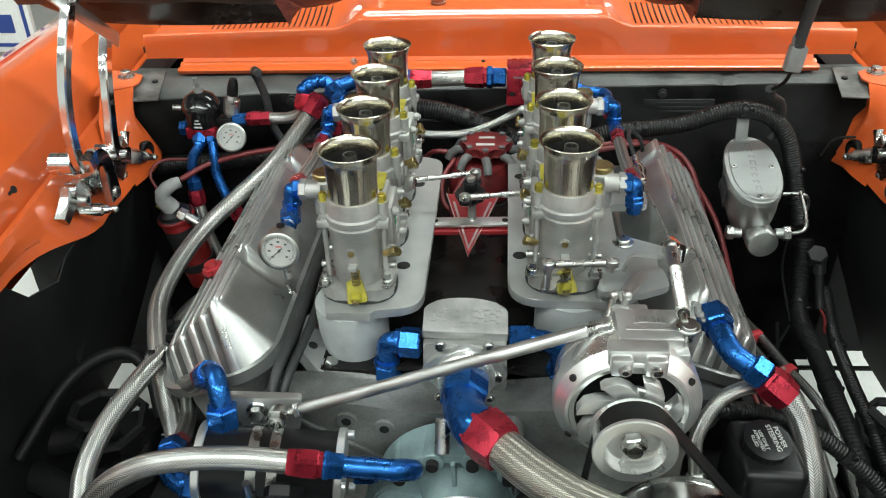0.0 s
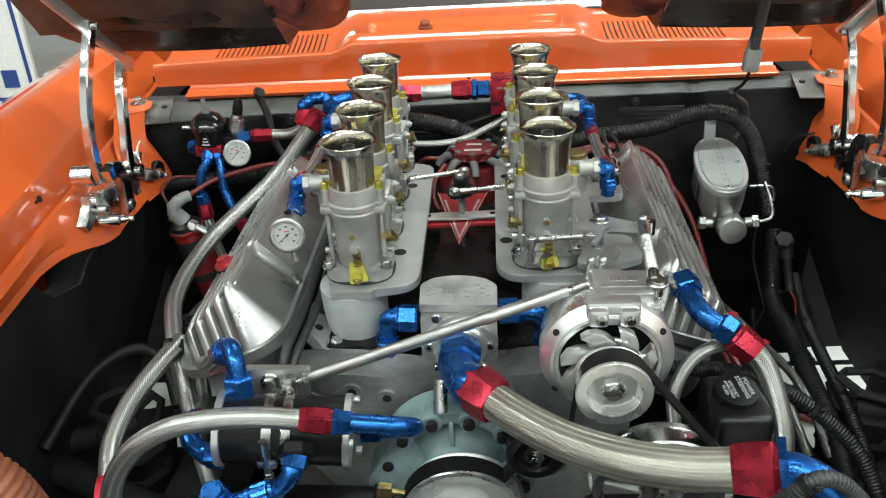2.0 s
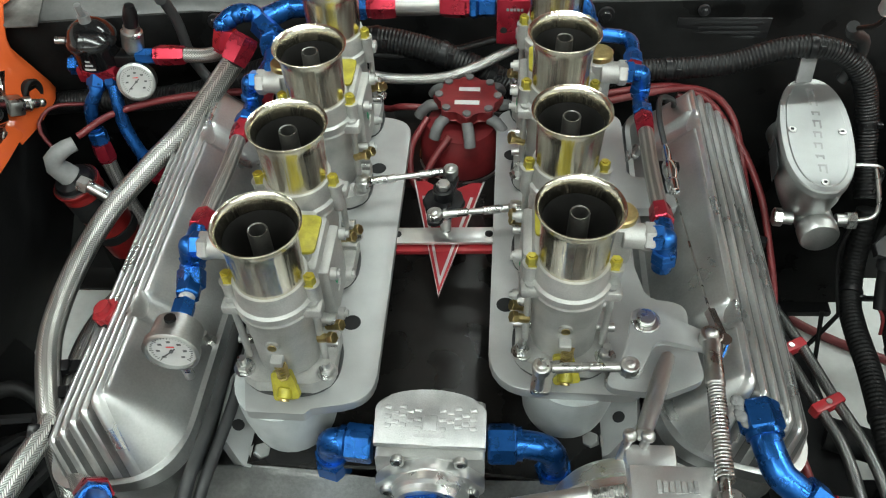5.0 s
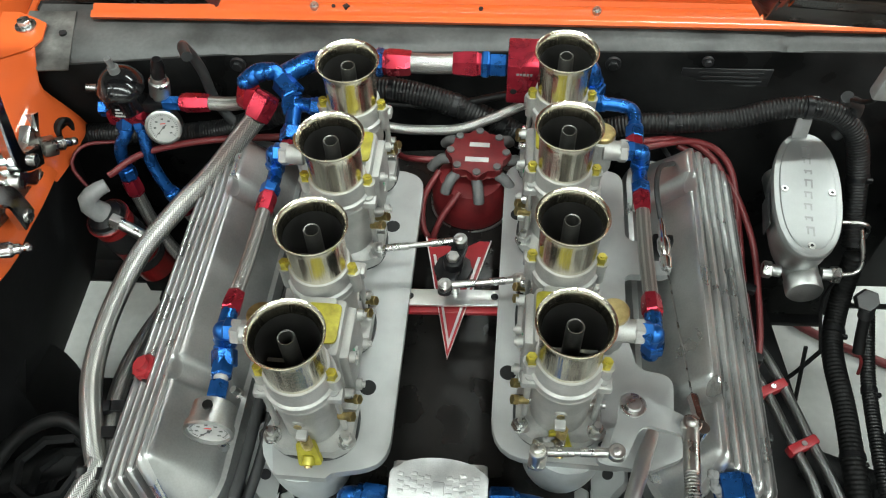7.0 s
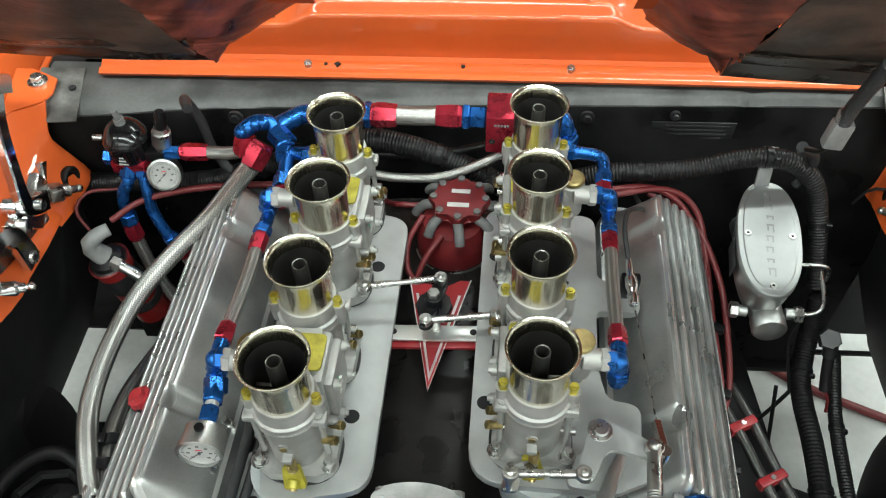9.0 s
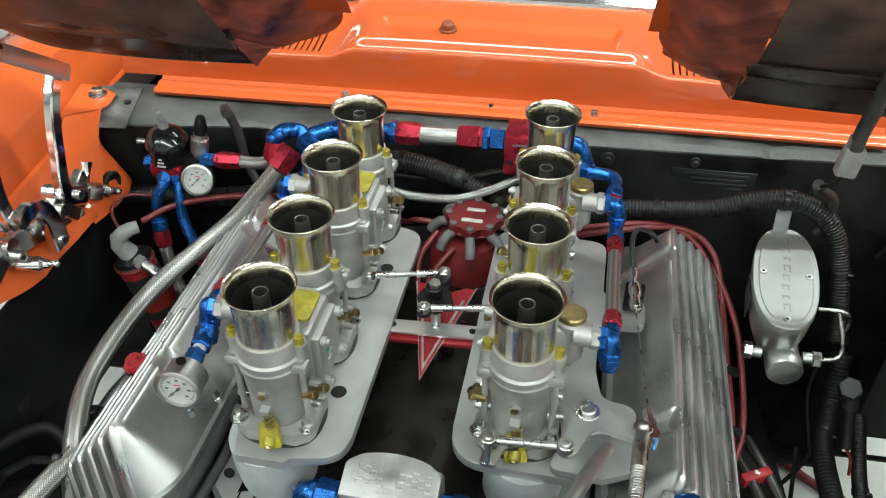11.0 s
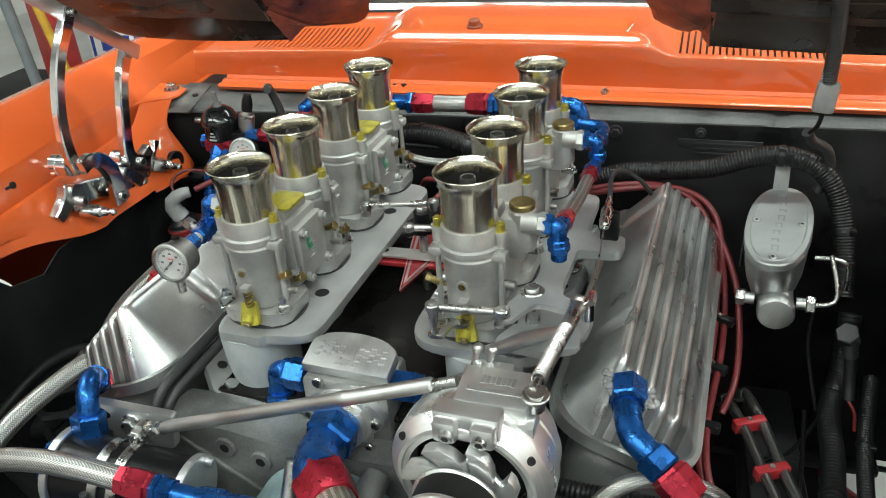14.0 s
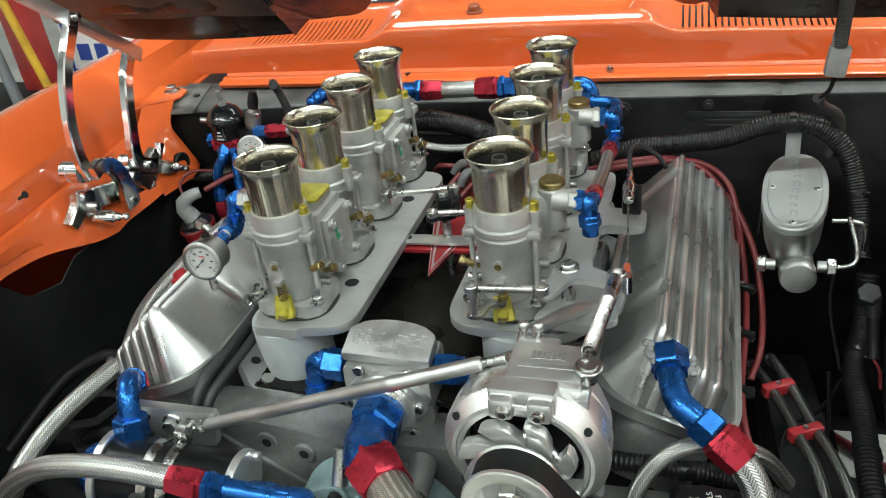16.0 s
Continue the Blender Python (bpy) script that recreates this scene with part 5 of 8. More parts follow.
def bend(root, pts, r, mat=None, ends=(True, True), name="elbow"):
    """A bent tube with hex nuts at its ends."""
    mat = mat or BLUE
    tube(root, pts, r, mat, name, n=16, step=0.004)
    P = [V(p) for p in pts]
    for on, a, b in ((ends[0], P[0], P[1]), (ends[1], P[-1], P[-2])):
        if on:
            d = (b - a).normalized()
            nut(root, a - d * r * 0.9, a + d * r * 1.1, r * 1.42, mat)
            bm = B()
            cyl(bm, a + d * r * 1.1, a + d * r * 1.5, r * 1.2)
            part("collar", bm, mat, root)


# ---- alternator ----
def alternator():
    c = V((0.184, -0.215, 0.827))
    root = thing("alternator", (c.x, c.y + 0.04, c.z - 0.075), "machined billet alternator with bladed fan and grooved pulley", "alternator")
    ax = V((0, -1, 0))

    def at(d):
        return c + ax * d
    bm = B()
    lathe(bm, at(0), at(1), [(-0.085, 0.045), (-0.082, 0.058), (-0.074, 0.066), (-0.062, 0.070), (-0.058, 0.073), (-0.044, 0.0735), (-0.042, 0.0715), (-0.040, 0.0715), (-0.038, 0.0745), (-0.036, 0.0765), (-0.012, 0.0775), (-0.007, 0.0765), (0.0055, 0.0655), (0.0065, 0.0620), (0.0045, 0.0608), (0.0040, 0.0560), (0.001, 0.0548), (-0.015, 0.054)], 72, True, False)
    part("case", bm, TURNED, root, smooth=30)
    bm = B()
    lathe(bm, at(0), at(1), [(-0.020, 0.0), (-0.020, 0.052)], 40, False, False)
    cyl(bm, at(-0.02), at(0.01), 0.022)
    part("stator", bm, SOOT, root)
    for k in (34, 146, 214, 326):
        a = radians(k)
        q = c + V((0.0715 * math.cos(a), -0.0005, 0.0715 * math.sin(a)))
        nn = V((0.55 * math.cos(a), -0.83, 0.55 * math.sin(a)))
        bm = B()
        cyl(bm, q - nn * 0.004, q + nn * 0.0012, 0.0038, n=14)
        part("case_hole", bm, SOOT, root)
    # fan: a hub with turned-up blades
    bm = B()
    lathe(bm, at(0), at(1), [(0.006, 0.0), (0.006, 0.038), (0.0105, 0.039), (0.0125, 0.037), (0.0125, 0.0)], 36, False, False)
    part("fan_hub", bm, TURNED, root)
    for k in range(8):
        a = 2 * math.pi * k / 8 + 0.25
        rad = V((math.cos(a), 0, math.sin(a)))
        tan = V((-math.sin(a), 0, math.cos(a)))
        fm = Matrix((rad, tan, V((0, -1, 0)))).transposed().to_4x4()
        fm.translation = c
        bm = B()
        prism(bm, [(0.022, -0.014), (0.036, -0.014), (0.047, -0.007), (0.0545, 0.003), (0.0545, 0.0155), (0.0510, 0.0215), (0.043, 0.012), (0.035, 0.006), (0.022, 0.004)], 0.009, 0.0215, fm, 0.0010)
        part("fan_blade", bm, BILLET, root)
    bm = B()
    prof = [(0.026, 0.020), (0.027, 0.0405), (0.030, 0.042), (0.033, 0.040)]
    for k in range(6):
        y = 0.034 + 0.0034 * k
        prof += [(y, 0.0395), (y + 0.0017, 0.0370)]
    prof += [(0.0555, 0.0395), (0.057, 0.042), (0.0605, 0.042), (0.0615, 0.0405), (0.0615, 0.030), (0.058, 0.0285), (0.047, 0.027), (0.045, 0.020), (0.045, 0.0)]
    lathe(bm, at(0), at(1), prof, 56, True, False)
    part("pulley", bm, TURNED, root, smooth=30)
    bm = B()
    hexnut(bm, at(0.045), at(0.057), 0.0135, turn=0.2)
    part("pulley_nut", bm, STEEL, root, smooth=20)
    bm = B()
    cyl(bm, at(0.045), at(0.062), 0.0078)
    part("shaft", bm, STEEL, root)
    # mounting block on top with raised plain badge
    bm = B()
    m = axes((0.201, -0.174, 0.899), (1, 0.04, -0.02), (-0.04, 1, 0.10))
    box(bm, (0.066, 0.046, 0.018), m, 0.0025)
    box(bm, (0.040, 0.026, 0.024), m @ Matrix.Translation((-0.012, 0.032, -0.016)), 0.003)
    box(bm, (0.048, 0.030, 0.020), m @ Matrix.Translation((0.016, -0.016, -0.015)), 0.002)
    part("mount_block", bm, BILLET, root)
    bm = B()
    for k in range(7):
        box(bm, (0.0032, 0.010 - 0.001 * (k % 3), 0.0008), m @ Matrix.Translation((-0.012 + 0.0046 * k, 0.006, 0.0093)))
    box(bm, (0.052, 0.0042, 0.0008), m @ Matrix.Translation((0.002, -0.007, 0.0093)))
    part("badge", bm, LIDCAST, root)
    bm = B()
    box(bm, (0.060, 0.020, 0.030), Matrix.Translation((0.187, -0.210, 0.893)), 0.003)
    box(bm, (0.022, 0.016, 0.022), Matrix.Translation((0.170, -0.222, 0.893)), 0.004)
    box(bm, (0.022, 0.016, 0.022), Matrix.Translation((0.204, -0.222, 0.893)), 0.004)
    part("front_clamp", bm, BILLET, root)
    for x in (0.173, 0.203):
        bm = B()
        cyl(bm, (x, -0.226, 0.893), (x, -0.234, 0.891), 0.0065, edge=0.0008)
        part("cap_screw", bm, STEEL, root)
        bm = B()
        hexnut(bm, (x, -0.2335, 0.8912), (x, -0.2346, 0.8909), 0.0036)
        part("screw_socket", bm, SOOT, root)
    bm = B()
    cyl(bm, m @ V((0.038, -0.008, -0.002)), m @ V((0.038, -0.008, 0.018)), 0.008)
    cyl(bm, m @ V((0.038, -0.008, 0.012)), m @ V((0.038, -0.008, 0.016)), 0.0125, edge=0.001)
    part("spring_post", bm, STEEL, root)
    bm = B()
    sweep(bm, [(0.181, -0.127, 0.907), (0.194, -0.092, 0.893), (0.208, -0.052, 0.876), (0.220, -0.0215, 0.862)], lambda t: 0.0062 + 0.0016 * math.sin(math.pi * t), 16, 0.005)
    part("support_arm", bm, SATINROD, root)
    for k in (-1, 1):
        bm = B()
        cyl(bm, (0.170 + 0.006 * k, -0.139, 0.876), (0.178 + 0.007 * k, -0.128, 0.908), 0.0036, n=12)
        ball(bm, (0.178 + 0.007 * k, -0.128, 0.909), 0.0058)
        part("fork_cheek", bm, STEEL, root)
    return root


alternator()


def adjuster_bar():
    a, b = V((-0.196, -0.198, 0.781)), V((0.166, -0.171, 0.904))
    root = thing("adjuster_bar", a, "long round aluminium adjuster bar with threaded rod ends", "adjuster bar")
    d = (b - a).normalized()
    bm = B()
    L = (b - a).length
    lathe(bm, a, b, [(0.022, 0.004), (0.026, 0.0055), (0.034, 0.0072), (L * 0.66, 0.0072), (L * 0.665, 0.0080), (L * 0.690, 0.0080), (L * 0.695, 0.0074), (L - 0.028, 0.0074), (L - 0.026, 0.0055)], 20)
    part("rod", bm, SATINROD, root)
    bm = B()
    sweep(bm, [a + d * 0.004, a + d * 0.028], 0.0042, 10)
    part("threaded_end", bm, STEEL, root)
    bm = B()
    sweep(bm, [b - d * 0.030, b - d * 0.002], 0.0045, 10, ripple=0.0006, pitch=0.002)
    part("threaded_end", bm, STEEL, root)
    nut(root, a + d * 0.020, a + d * 0.027, 0.0085, STEEL, "lock_nut")
    bm = B()
    n = V((0, -1, 0.1))
    cyl(bm, a - n * 0.005, a + n * 0.007, 0.0115)
    part("rod_eye", bm, STEEL, root)
    bm = B()
    hexnut(bm, a + n * 0.007, a + n * 0.016, 0.009)
    cyl(bm, a + n * 0.016, a + n * 0.020, 0.005)
    part("eye_bolt", bm, STEEL, root, smooth=20)


adjuster_bar()


def outlet_housing():
    """Water outlet: a block whose lid has a round back and a plain raised badge."""
    root = thing("water_outlet", (0.008, -0.075, 0.73), "cast aluminium water outlet housing with a raised badge on its lid", "water outlet")
    m = axes((0.009, -0.106, 0.829), (1, 0.02, -0.03), (-0.02, 1, 0.30)) @ Matrix.Diagonal((1, 0.68, 1, 1))
    out = [(-0.050, 0.0), (0.050, 0.0), (0.050, 0.046)] + [(0.050 * math.cos(radians(8 + 164 * k / 14)), 0.050 + 0.024 * math.sin(radians(180 * k / 14))) for k in range(15)] + [(-0.050, 0.046)]
    bm = B()
    prism(bm, out, -0.010, 0.006, m, 0.002)
    part("lid", bm, LIDCAST, root)
    for s in (-1, 1):
        for i in range(5):
            for j in range(5):
                if (i + j) % 2 == 0:
                    wave = 0.003 * math.sin(i * 1.3)
                    bm = B()
                    box(bm, (0.0062, 0.0050, 0.0022), m @ Matrix.Translation((s * (0.011 + 0.0068 * i), 0.022 + 0.0060 * j + wave + 0.0012 * i, 0.0063)) @ Matrix.Rotation(s * 0.22, 4, "Z"), 0.0006)
                    part("badge_relief", bm, LIDCAST, root)
    bm = B()
    box(bm, (0.012, 0.020, 0.0022), m @ Matrix.Translation((0, 0.030, 0.0063)), 0.0008)
    part("badge", bm, LIDCAST, root)
    for k in range(5):
        bm = B()
        box(bm, (0.0036, 0.005, 0.0012), m @ Matrix.Translation((-0.012 + 0.006 * k, 0.012, 0.0063)))
        part("badge_bar", bm, LIDCAST, root)
    bm = B()
    prism(bm, rounded([(-0.049, -0.006, 0.004), (0.049, -0.006, 0.004), (0.050, -0.072, 0.02), (0.030, -0.102, 0.02), (-0.030, -0.102, 0.02), (-0.050, -0.072, 0.02)], 4), -0.055, 0.004, axes((0.009, -0.108, 0.826), (1, 0.02, 0), (0, 0, 1)), 0.002)
    part("body", bm, CAST, root)
    # front flange with ears, cap screws and the outlet boss
    bm = B()
    fm = axes((0.009, -0.1165, 0.784), (1, 0.02, 0), (0, 0.06, 1))
    prism(bm, rounded([(-0.054, 0.000, 0.011), (-0.030, -0.020, 0.02), (-0.028, -0.046, 0.010), (0.028, -0.046, 0.010), (0.030, -0.020, 0.02), (0.054, 0.000, 0.011), (0.034, 0.024, 0.02), (0.0, 0.040, 0.03), (-0.034, 0.024, 0.02)], 5), -0.004, 0.009, fm, 0.0015)
    part("front_flange", bm, BILLET, root)
    for x, y, z in ((-0.028, 0.036, 0.0), (0.028, 0.036, 0.0), (-0.039, -0.001, 0.009), (0.039, -0.001, 0.009), (-0.030, -0.034, 0.009), (0.030, -0.034, 0.009)):
        bm = B()
        cyl(bm, fm @ V((x, y, z - 0.002)), fm @ V((x, y, z + 0.0045)), 0.0064, edge=0.001)
        part("cap_screw", bm, STEEL, root)
        bm = B()
        hexnut(bm, fm @ V((x, y, z + 0.004)), fm @ V((x, y, z + 0.0050)), 0.0034)
        part("bolt_socket", bm, SOOT, root)
    bm = B()
    lathe(bm, (0.010, -0.120, 0.784), (0.010, -0.170, 0.783), [(0, 0.036), (0.010, 0.0355), (0.013, 0.0325), (0.020, 0.0315)], 32)
    part("outlet_neck", bm, TURNED, root)
    # blue elbow fittings on both sides
    bend(root, [(-0.056, -0.094, 0.806), (-0.070, -0.093, 0.806), (-0.083, -0.092, 0.803), (-0.087, -0.090, 0.790), (-0.088, -0.090, 0.757)], 0.0130)
    bend(root, [(-0.088, -0.090, 0.752), (-0.092, -0.092, 0.735), (-0.106, -0.092, 0.716), (-0.120, -0.092, 0.704)], 0.0130, ends=(False, True))
    bm = B()
    cyl(bm, (-0.118, -0.092, 0.706), (-0.128, -0.092, 0.698), 0.021)
    part("boss", bm, STEEL, root)
    bend(root, [(0.072, -0.090, 0.812), (0.090, -0.089, 0.812), (0.112, -0.090, 0.808), (0.122, -0.090, 0.79), (0.124, -0.090, 0.755)], 0.0130)


outlet_housing()


def radiator_hose():
    """Wide braided hose from the water outlet across to the radiator."""
    pts = [(0.054, -0.240, 0.789), (0.090, -0.276, 0.789), (0.135, -0.311, 0.790), (0.190, -0.342, 0.796), (0.245, -0.362, 0.804), (0.290, -0.373, 0.814)]
    root = thing("radiator_hose", pts[0], "thick braided radiator hose with red sockets and blue elbows", "hose", "braided hoses")
    bm = B()
    line = sweep(bm, pts, 0.0220, 28, 0.006)
    part("sleeve", bm, BRAIDBIG, root, smooth=60)
    d0, d1 = (line[0] - line[1]).normalized(), (line[-1] - line[-2]).normalized()
    e0 = collar(root, line[0] - d0 * 0.004, d0, 0.0226, 0.042)
    e1 = collar(root, line[-1] - d1 * 0.004, d1, 0.0222, 0.044)
    bm = B()
    sweep(bm, [V((0.010, -0.150, 0.784)), V((0.010, -0.168, 0.783)), V((0.013, -0.188, 0.785)), e0 + d0 * 0.004, e0 - d0 * 0.003], lambda t: 0.0225 + 0.0035 * t, 24, 0.004)
    part("elbow", bm, BLUE, root, smooth=60)
    nut(root, V((0.010, -0.139, 0.784)), V((0.010, -0.165, 0.783)), 0.0290)
    bm = B()
    cyl(bm, e1 - d1 * 0.001, e1 + d1 * 0.007, 0.0315, n=6)
    part("nut", bm, BLUE, root, smooth=20)
    bend(root, [e1, e1 + d1 * 0.014, V((0.362, -0.398, 0.822)), V((0.382, -0.408, 0.802)), V((0.392, -0.414, 0.782))], 0.0165, ends=(False, True))
    bm = B()
    prism(bm, rounded([(-0.030, -0.045, 0.012), (0.030, -0.045, 0.012), (0.030, 0.040, 0.02), (-0.030, 0.040, 0.02)]), -0.022, 0.022, axes((0.415, -0.448, 0.752), (1, 0.1, 0), (0.1, -0.75, -0.6)), 0.006)
    part("radiator_neck", bm, CAST, root, "welded aluminium radiator neck")


radiator_hose()


# ---- front drive ----
def water_pump():
    root = thing("water_pump", (0.03, -0.19, 0.62), "water pump painted grey-blue with ribs and cap screws", "water pump")
    bm = B()
    c = V((0.004, -0.160, 0.644))
    lathe(bm, c, c + V((0, -1, 0)), [(0, 0.100), (0.040, 0.098), (0.046, 0.096), (0.047, 0.082), (0.030, 0.079), (0.028, 0.064), (0.050, 0.050), (0.072, 0.044)], 56)
    part("body", bm, PUMPBLUE, root, smooth=40)
    for k in range(8):
        a = radians(-12 + 30 * k)
        q = c + V((0.088 * math.cos(a), -0.046, 0.088 * math.sin(a)))
        bm = B()
        cyl(bm, q + V((0, 0.04, 0)), q + V((0, -0.005, 0)), 0.0130, edge=0.0015)
        part("bolt_boss", bm, PUMPBLUE, root)
        bm = B()
        cyl(bm, q + V((0, -0.004, 0)), q + V((0, -0.013, 0)), 0.0072, edge=0.0008)
        part("cap_screw", bm, SOOT, root)
        bm = B()
        m = axes(c + V((0.064 * math.cos(a + 0.26), -0.040, 0.064 * math.sin(a + 0.26))), (math.cos(a + 0.26), 0, math.sin(a + 0.26)), (0, 1, 0))
        if k % 3 == 0:
            box(bm, (0.040, 0.026, 0.005), m, 0.001)
            part("rib", bm, PUMPBLUE, root)
    bm = B()
    cyl(bm, (-0.011, -0.196, 0.785), (-0.011, -0.218, 0.752), 0.0085, edge=0.001)
    part("stud", bm, STEEL, root)
    bm = B()
    cyl(bm, (0.064, -0.165, 0.752), (0.064, -0.206, 0.742), 0.015, edge=0.002)
    part("lug", bm, BLOCK, root, "bare grey casting lug")
    bm = B()
    prism(bm, rounded([(-0.105, 0.585, 0.02), (-0.045, 0.565, 0.02), (-0.03, 0.67, 0.02), (-0.075, 0.69, 0.02), (-0.11, 0.64, 0.02)]), 0.165, 0.215, axes((0, 0, 0), (1, 0, 0), (0, 0, 1)), 0.004)
    part("side_housing", bm, PUMPBLUE, root)
    # bright pulley with black belt
    p = V((0.014, -0.240, 0.638))
    bm = B()
    lathe(bm, p, p + V((0, -1, 0)), [(0.0, 0.02), (0.0, 0.072), (0.004, 0.0745), (0.008, 0.072), (0.030, 0.072), (0.034, 0.0745), (0.0365, 0.0735), (0.0365, 0.0685), (0.034, 0.0675), (0.014, 0.034), (0.012, 0.030), (0.012, 0.0)], 64, True, False)
    part("pulley", bm, TURNED, root, smooth=30)
    return root


water_pump()


def drive_belt():
    """One ribbed belt round the pump pulley, idler, alternator and steering pump."""
    root = thing("drive_belt", (0.10, -0.25, 0.62), "black ribbed drive belt running round the front pulleys", "belt")
    y0, y1 = -0.2475, -0.2715

    def loop(cs, name):
        bm = B()
        pts = []
        for (x, z, r, a0, a1) in cs:
            k = max(6, int(abs(a1 - a0) / 8))
            for i in range(k + 1):
                a = radians(a0 + (a1 - a0) * i / k)
                pts.append((x + r * math.cos(a), z + r * math.sin(a)))
        n = len(pts)
        cx, cz = sum(p[0] for p in pts) / n, sum(p[1] for p in pts) / n
        vs = []
        for x, z in pts:
            d = V((x - cx, z - cz)).normalized() * 0.0035
            vs.append([bm.verts.new((x, y0, z)), bm.verts.new((x, y1, z)), bm.verts.new((x + d.x, y1, z + d.y)), bm.verts.new((x + d.x, y0, z + d.y))])
        for i in range(n):
            a, b = vs[i], vs[(i + 1) % n]
            for k in range(4):
                bm.faces.new((a[k], a[(k + 1) % 4], b[(k + 1) % 4], b[k]))
        part(name, bm, RUBBER, root)
    loop([(0.014, 0.638, 0.0730, 262, 46), (0.100, 0.738, 0.0365, 232, 352), (0.184, 0.827, 0.0385, 172, 33), (0.247, 0.679, 0.0790, 33, -92)], "belt")


drive_belt()


def idler():
    root = thing("idler_pulley", (0.099, -0.25, 0.735), "black idler pulley with a bright centre bolt", "pulley")
    c, d = V((0.100, -0.246, 0.738)), V((0, -1, 0))
    bm = B()
    lathe(bm, c, c + d, [(0, 0.010), (0, 0.031), (0.003, 0.0345), (0.006, 0.031), (0.026, 0.031), (0.030, 0.0345), (0.033, 0.031), (0.031, 0.024), (0.027, 0.021), (0.027, 0.012)], 40)
    part("wheel", bm, PLASTIC, root)
    bm = B()
    lathe(bm, c, c + d, [(0.02, 0.0125), (0.030, 0.0125), (0.031, 0.011), (0.031, 0.0)], 24, True, False)
    part("bearing", bm, GREYP, root)
    bm = B()
    cyl(bm, c + d * 0.031, c + d * 0.033, 0.0098)
    hexnut(bm, c + d * 0.033, c + d * 0.041, 0.0078)
    part("bolt", bm, STEEL, root, smooth=20)
    bm = B()
    box(bm, (0.05, 0.03, 0.03), Matrix.Translation((0.115, -0.235, 0.70)), 0.005)
    part("bracket", bm, BLOCK, root)


idler()


def lettering(root, text, m, size, mat, name="lettering", squash=1.0):
    cu = bpy.data.curves.new(name, "FONT")
    cu.body, cu.size, cu.align_x, cu.align_y = text, size, "CENTER", "CENTER"
    cu.extrude = 0.0003
    cu.space_line = 0.95
    cu.materials.append(mat)
    ob = new(name, cu)
    ob.parent = root
    ob.matrix_parent_inverse = WORLD_OF.get(root.name, Matrix()).inverted()
    ob.matrix_basis = m @ Matrix.Diagonal((squash, 1, 1, 1))
    return ob


def steering_pump():
    root = thing("steering_pump", (0.33, -0.18, 0.55), "black power steering pump with a labelled screw cap and spoked pulley", "steering pump")
    bm = B()
    box(bm, (0.072, 0.090, 0.11), Matrix.Translation((0.347, -0.188, 0.698)), 0.012, 3)
    box(bm, (0.10, 0.11, 0.13), Matrix.Translation((0.330, -0.16, 0.60)), 0.015)
    part("reservoir", bm, PLASTIC, root)
    bm = B()
    m = axes((0.343, -0.190, 0.757), (1, 0.05, -0.03), (-0.05, 1, 0.20))
    o = []
    for i in range(60):
        r = 0.0262 - 0.0013 * (i % 3 == 0)
        o.append((r * math.cos(2 * math.pi * i / 60), r * math.sin(2 * math.pi * i / 60)))
    prism(bm, o, -0.022, 0.010, m, 0.0012)
    part("cap", bm, PLASTIC, root, "ribbed black screw cap with white lettering")
    lettering(root, "POWER\nSTEERING", m @ Matrix.Translation((0.010, 0.0025, 0.0102)) @ Matrix.Rotation(radians(100), 4, "Z") @ Matrix.Rotation(radians(180), 4, "Z"), 0.0078, WHITEINK)
    lettering(root, "USE ONLY\nAPPROVED\nFLUID", m @ Matrix.Translation((-0.010, -0.0015, 0.0102)) @ Matrix.Rotation(radians(-80), 4, "Z"), 0.0054, WHITEINK)
    bm = B()
    mm = axes((0.347, -0.2345, 0.706), (1, 0, 0), (0, 0, 1))
    prism(bm, [(-0.016, -0.008), (-0.002, -0.008), (0.002, 0.0), (0.018, 0.002), (0.020, 0.009), (-0.006, 0.009), (-0.010, 0.002), (-0.018, 0.002)], 0.0, 0.0008, mm)
    part("badge", bm, GREYRUB, root)
    # spoked pulley
    c, d = V((0.247, -0.240, 0.679)), V((0, -1, 0))
    bm = B()
    lathe(bm, c, c + d, [(0.002, 0.070), (0.0, 0.078), (0.004, 0.082), (0.006, 0.0775), (0.032, 0.0775), (0.035, 0.082), (0.038, 0.080), (0.038, 0.071), (0.034, 0.069), (0.02, 0.069), (0.002, 0.070)], 56, False, False)
    for k in range(5):
        a = 2 * math.pi * k / 5 + 0.3
        m2 = axes(c + V((0.043 * math.cos(a), -0.028, 0.043 * math.sin(a))), (math.cos(a), 0, math.sin(a)), (0, 1, 0))
        box(bm, (0.060, 0.006, 0.024), m2, 0.002)
    cyl(bm, c + d * 0.012, c + d * 0.036, 0.026, edge=0.003)
    part("pulley", bm, POLISHED, root)
    bm = B()
    hexnut(bm, c + d * 0.036, c + d * 0.042, 0.010)
    part("pulley_nut", bm, STEEL, root, smooth=20)


steering_pump()


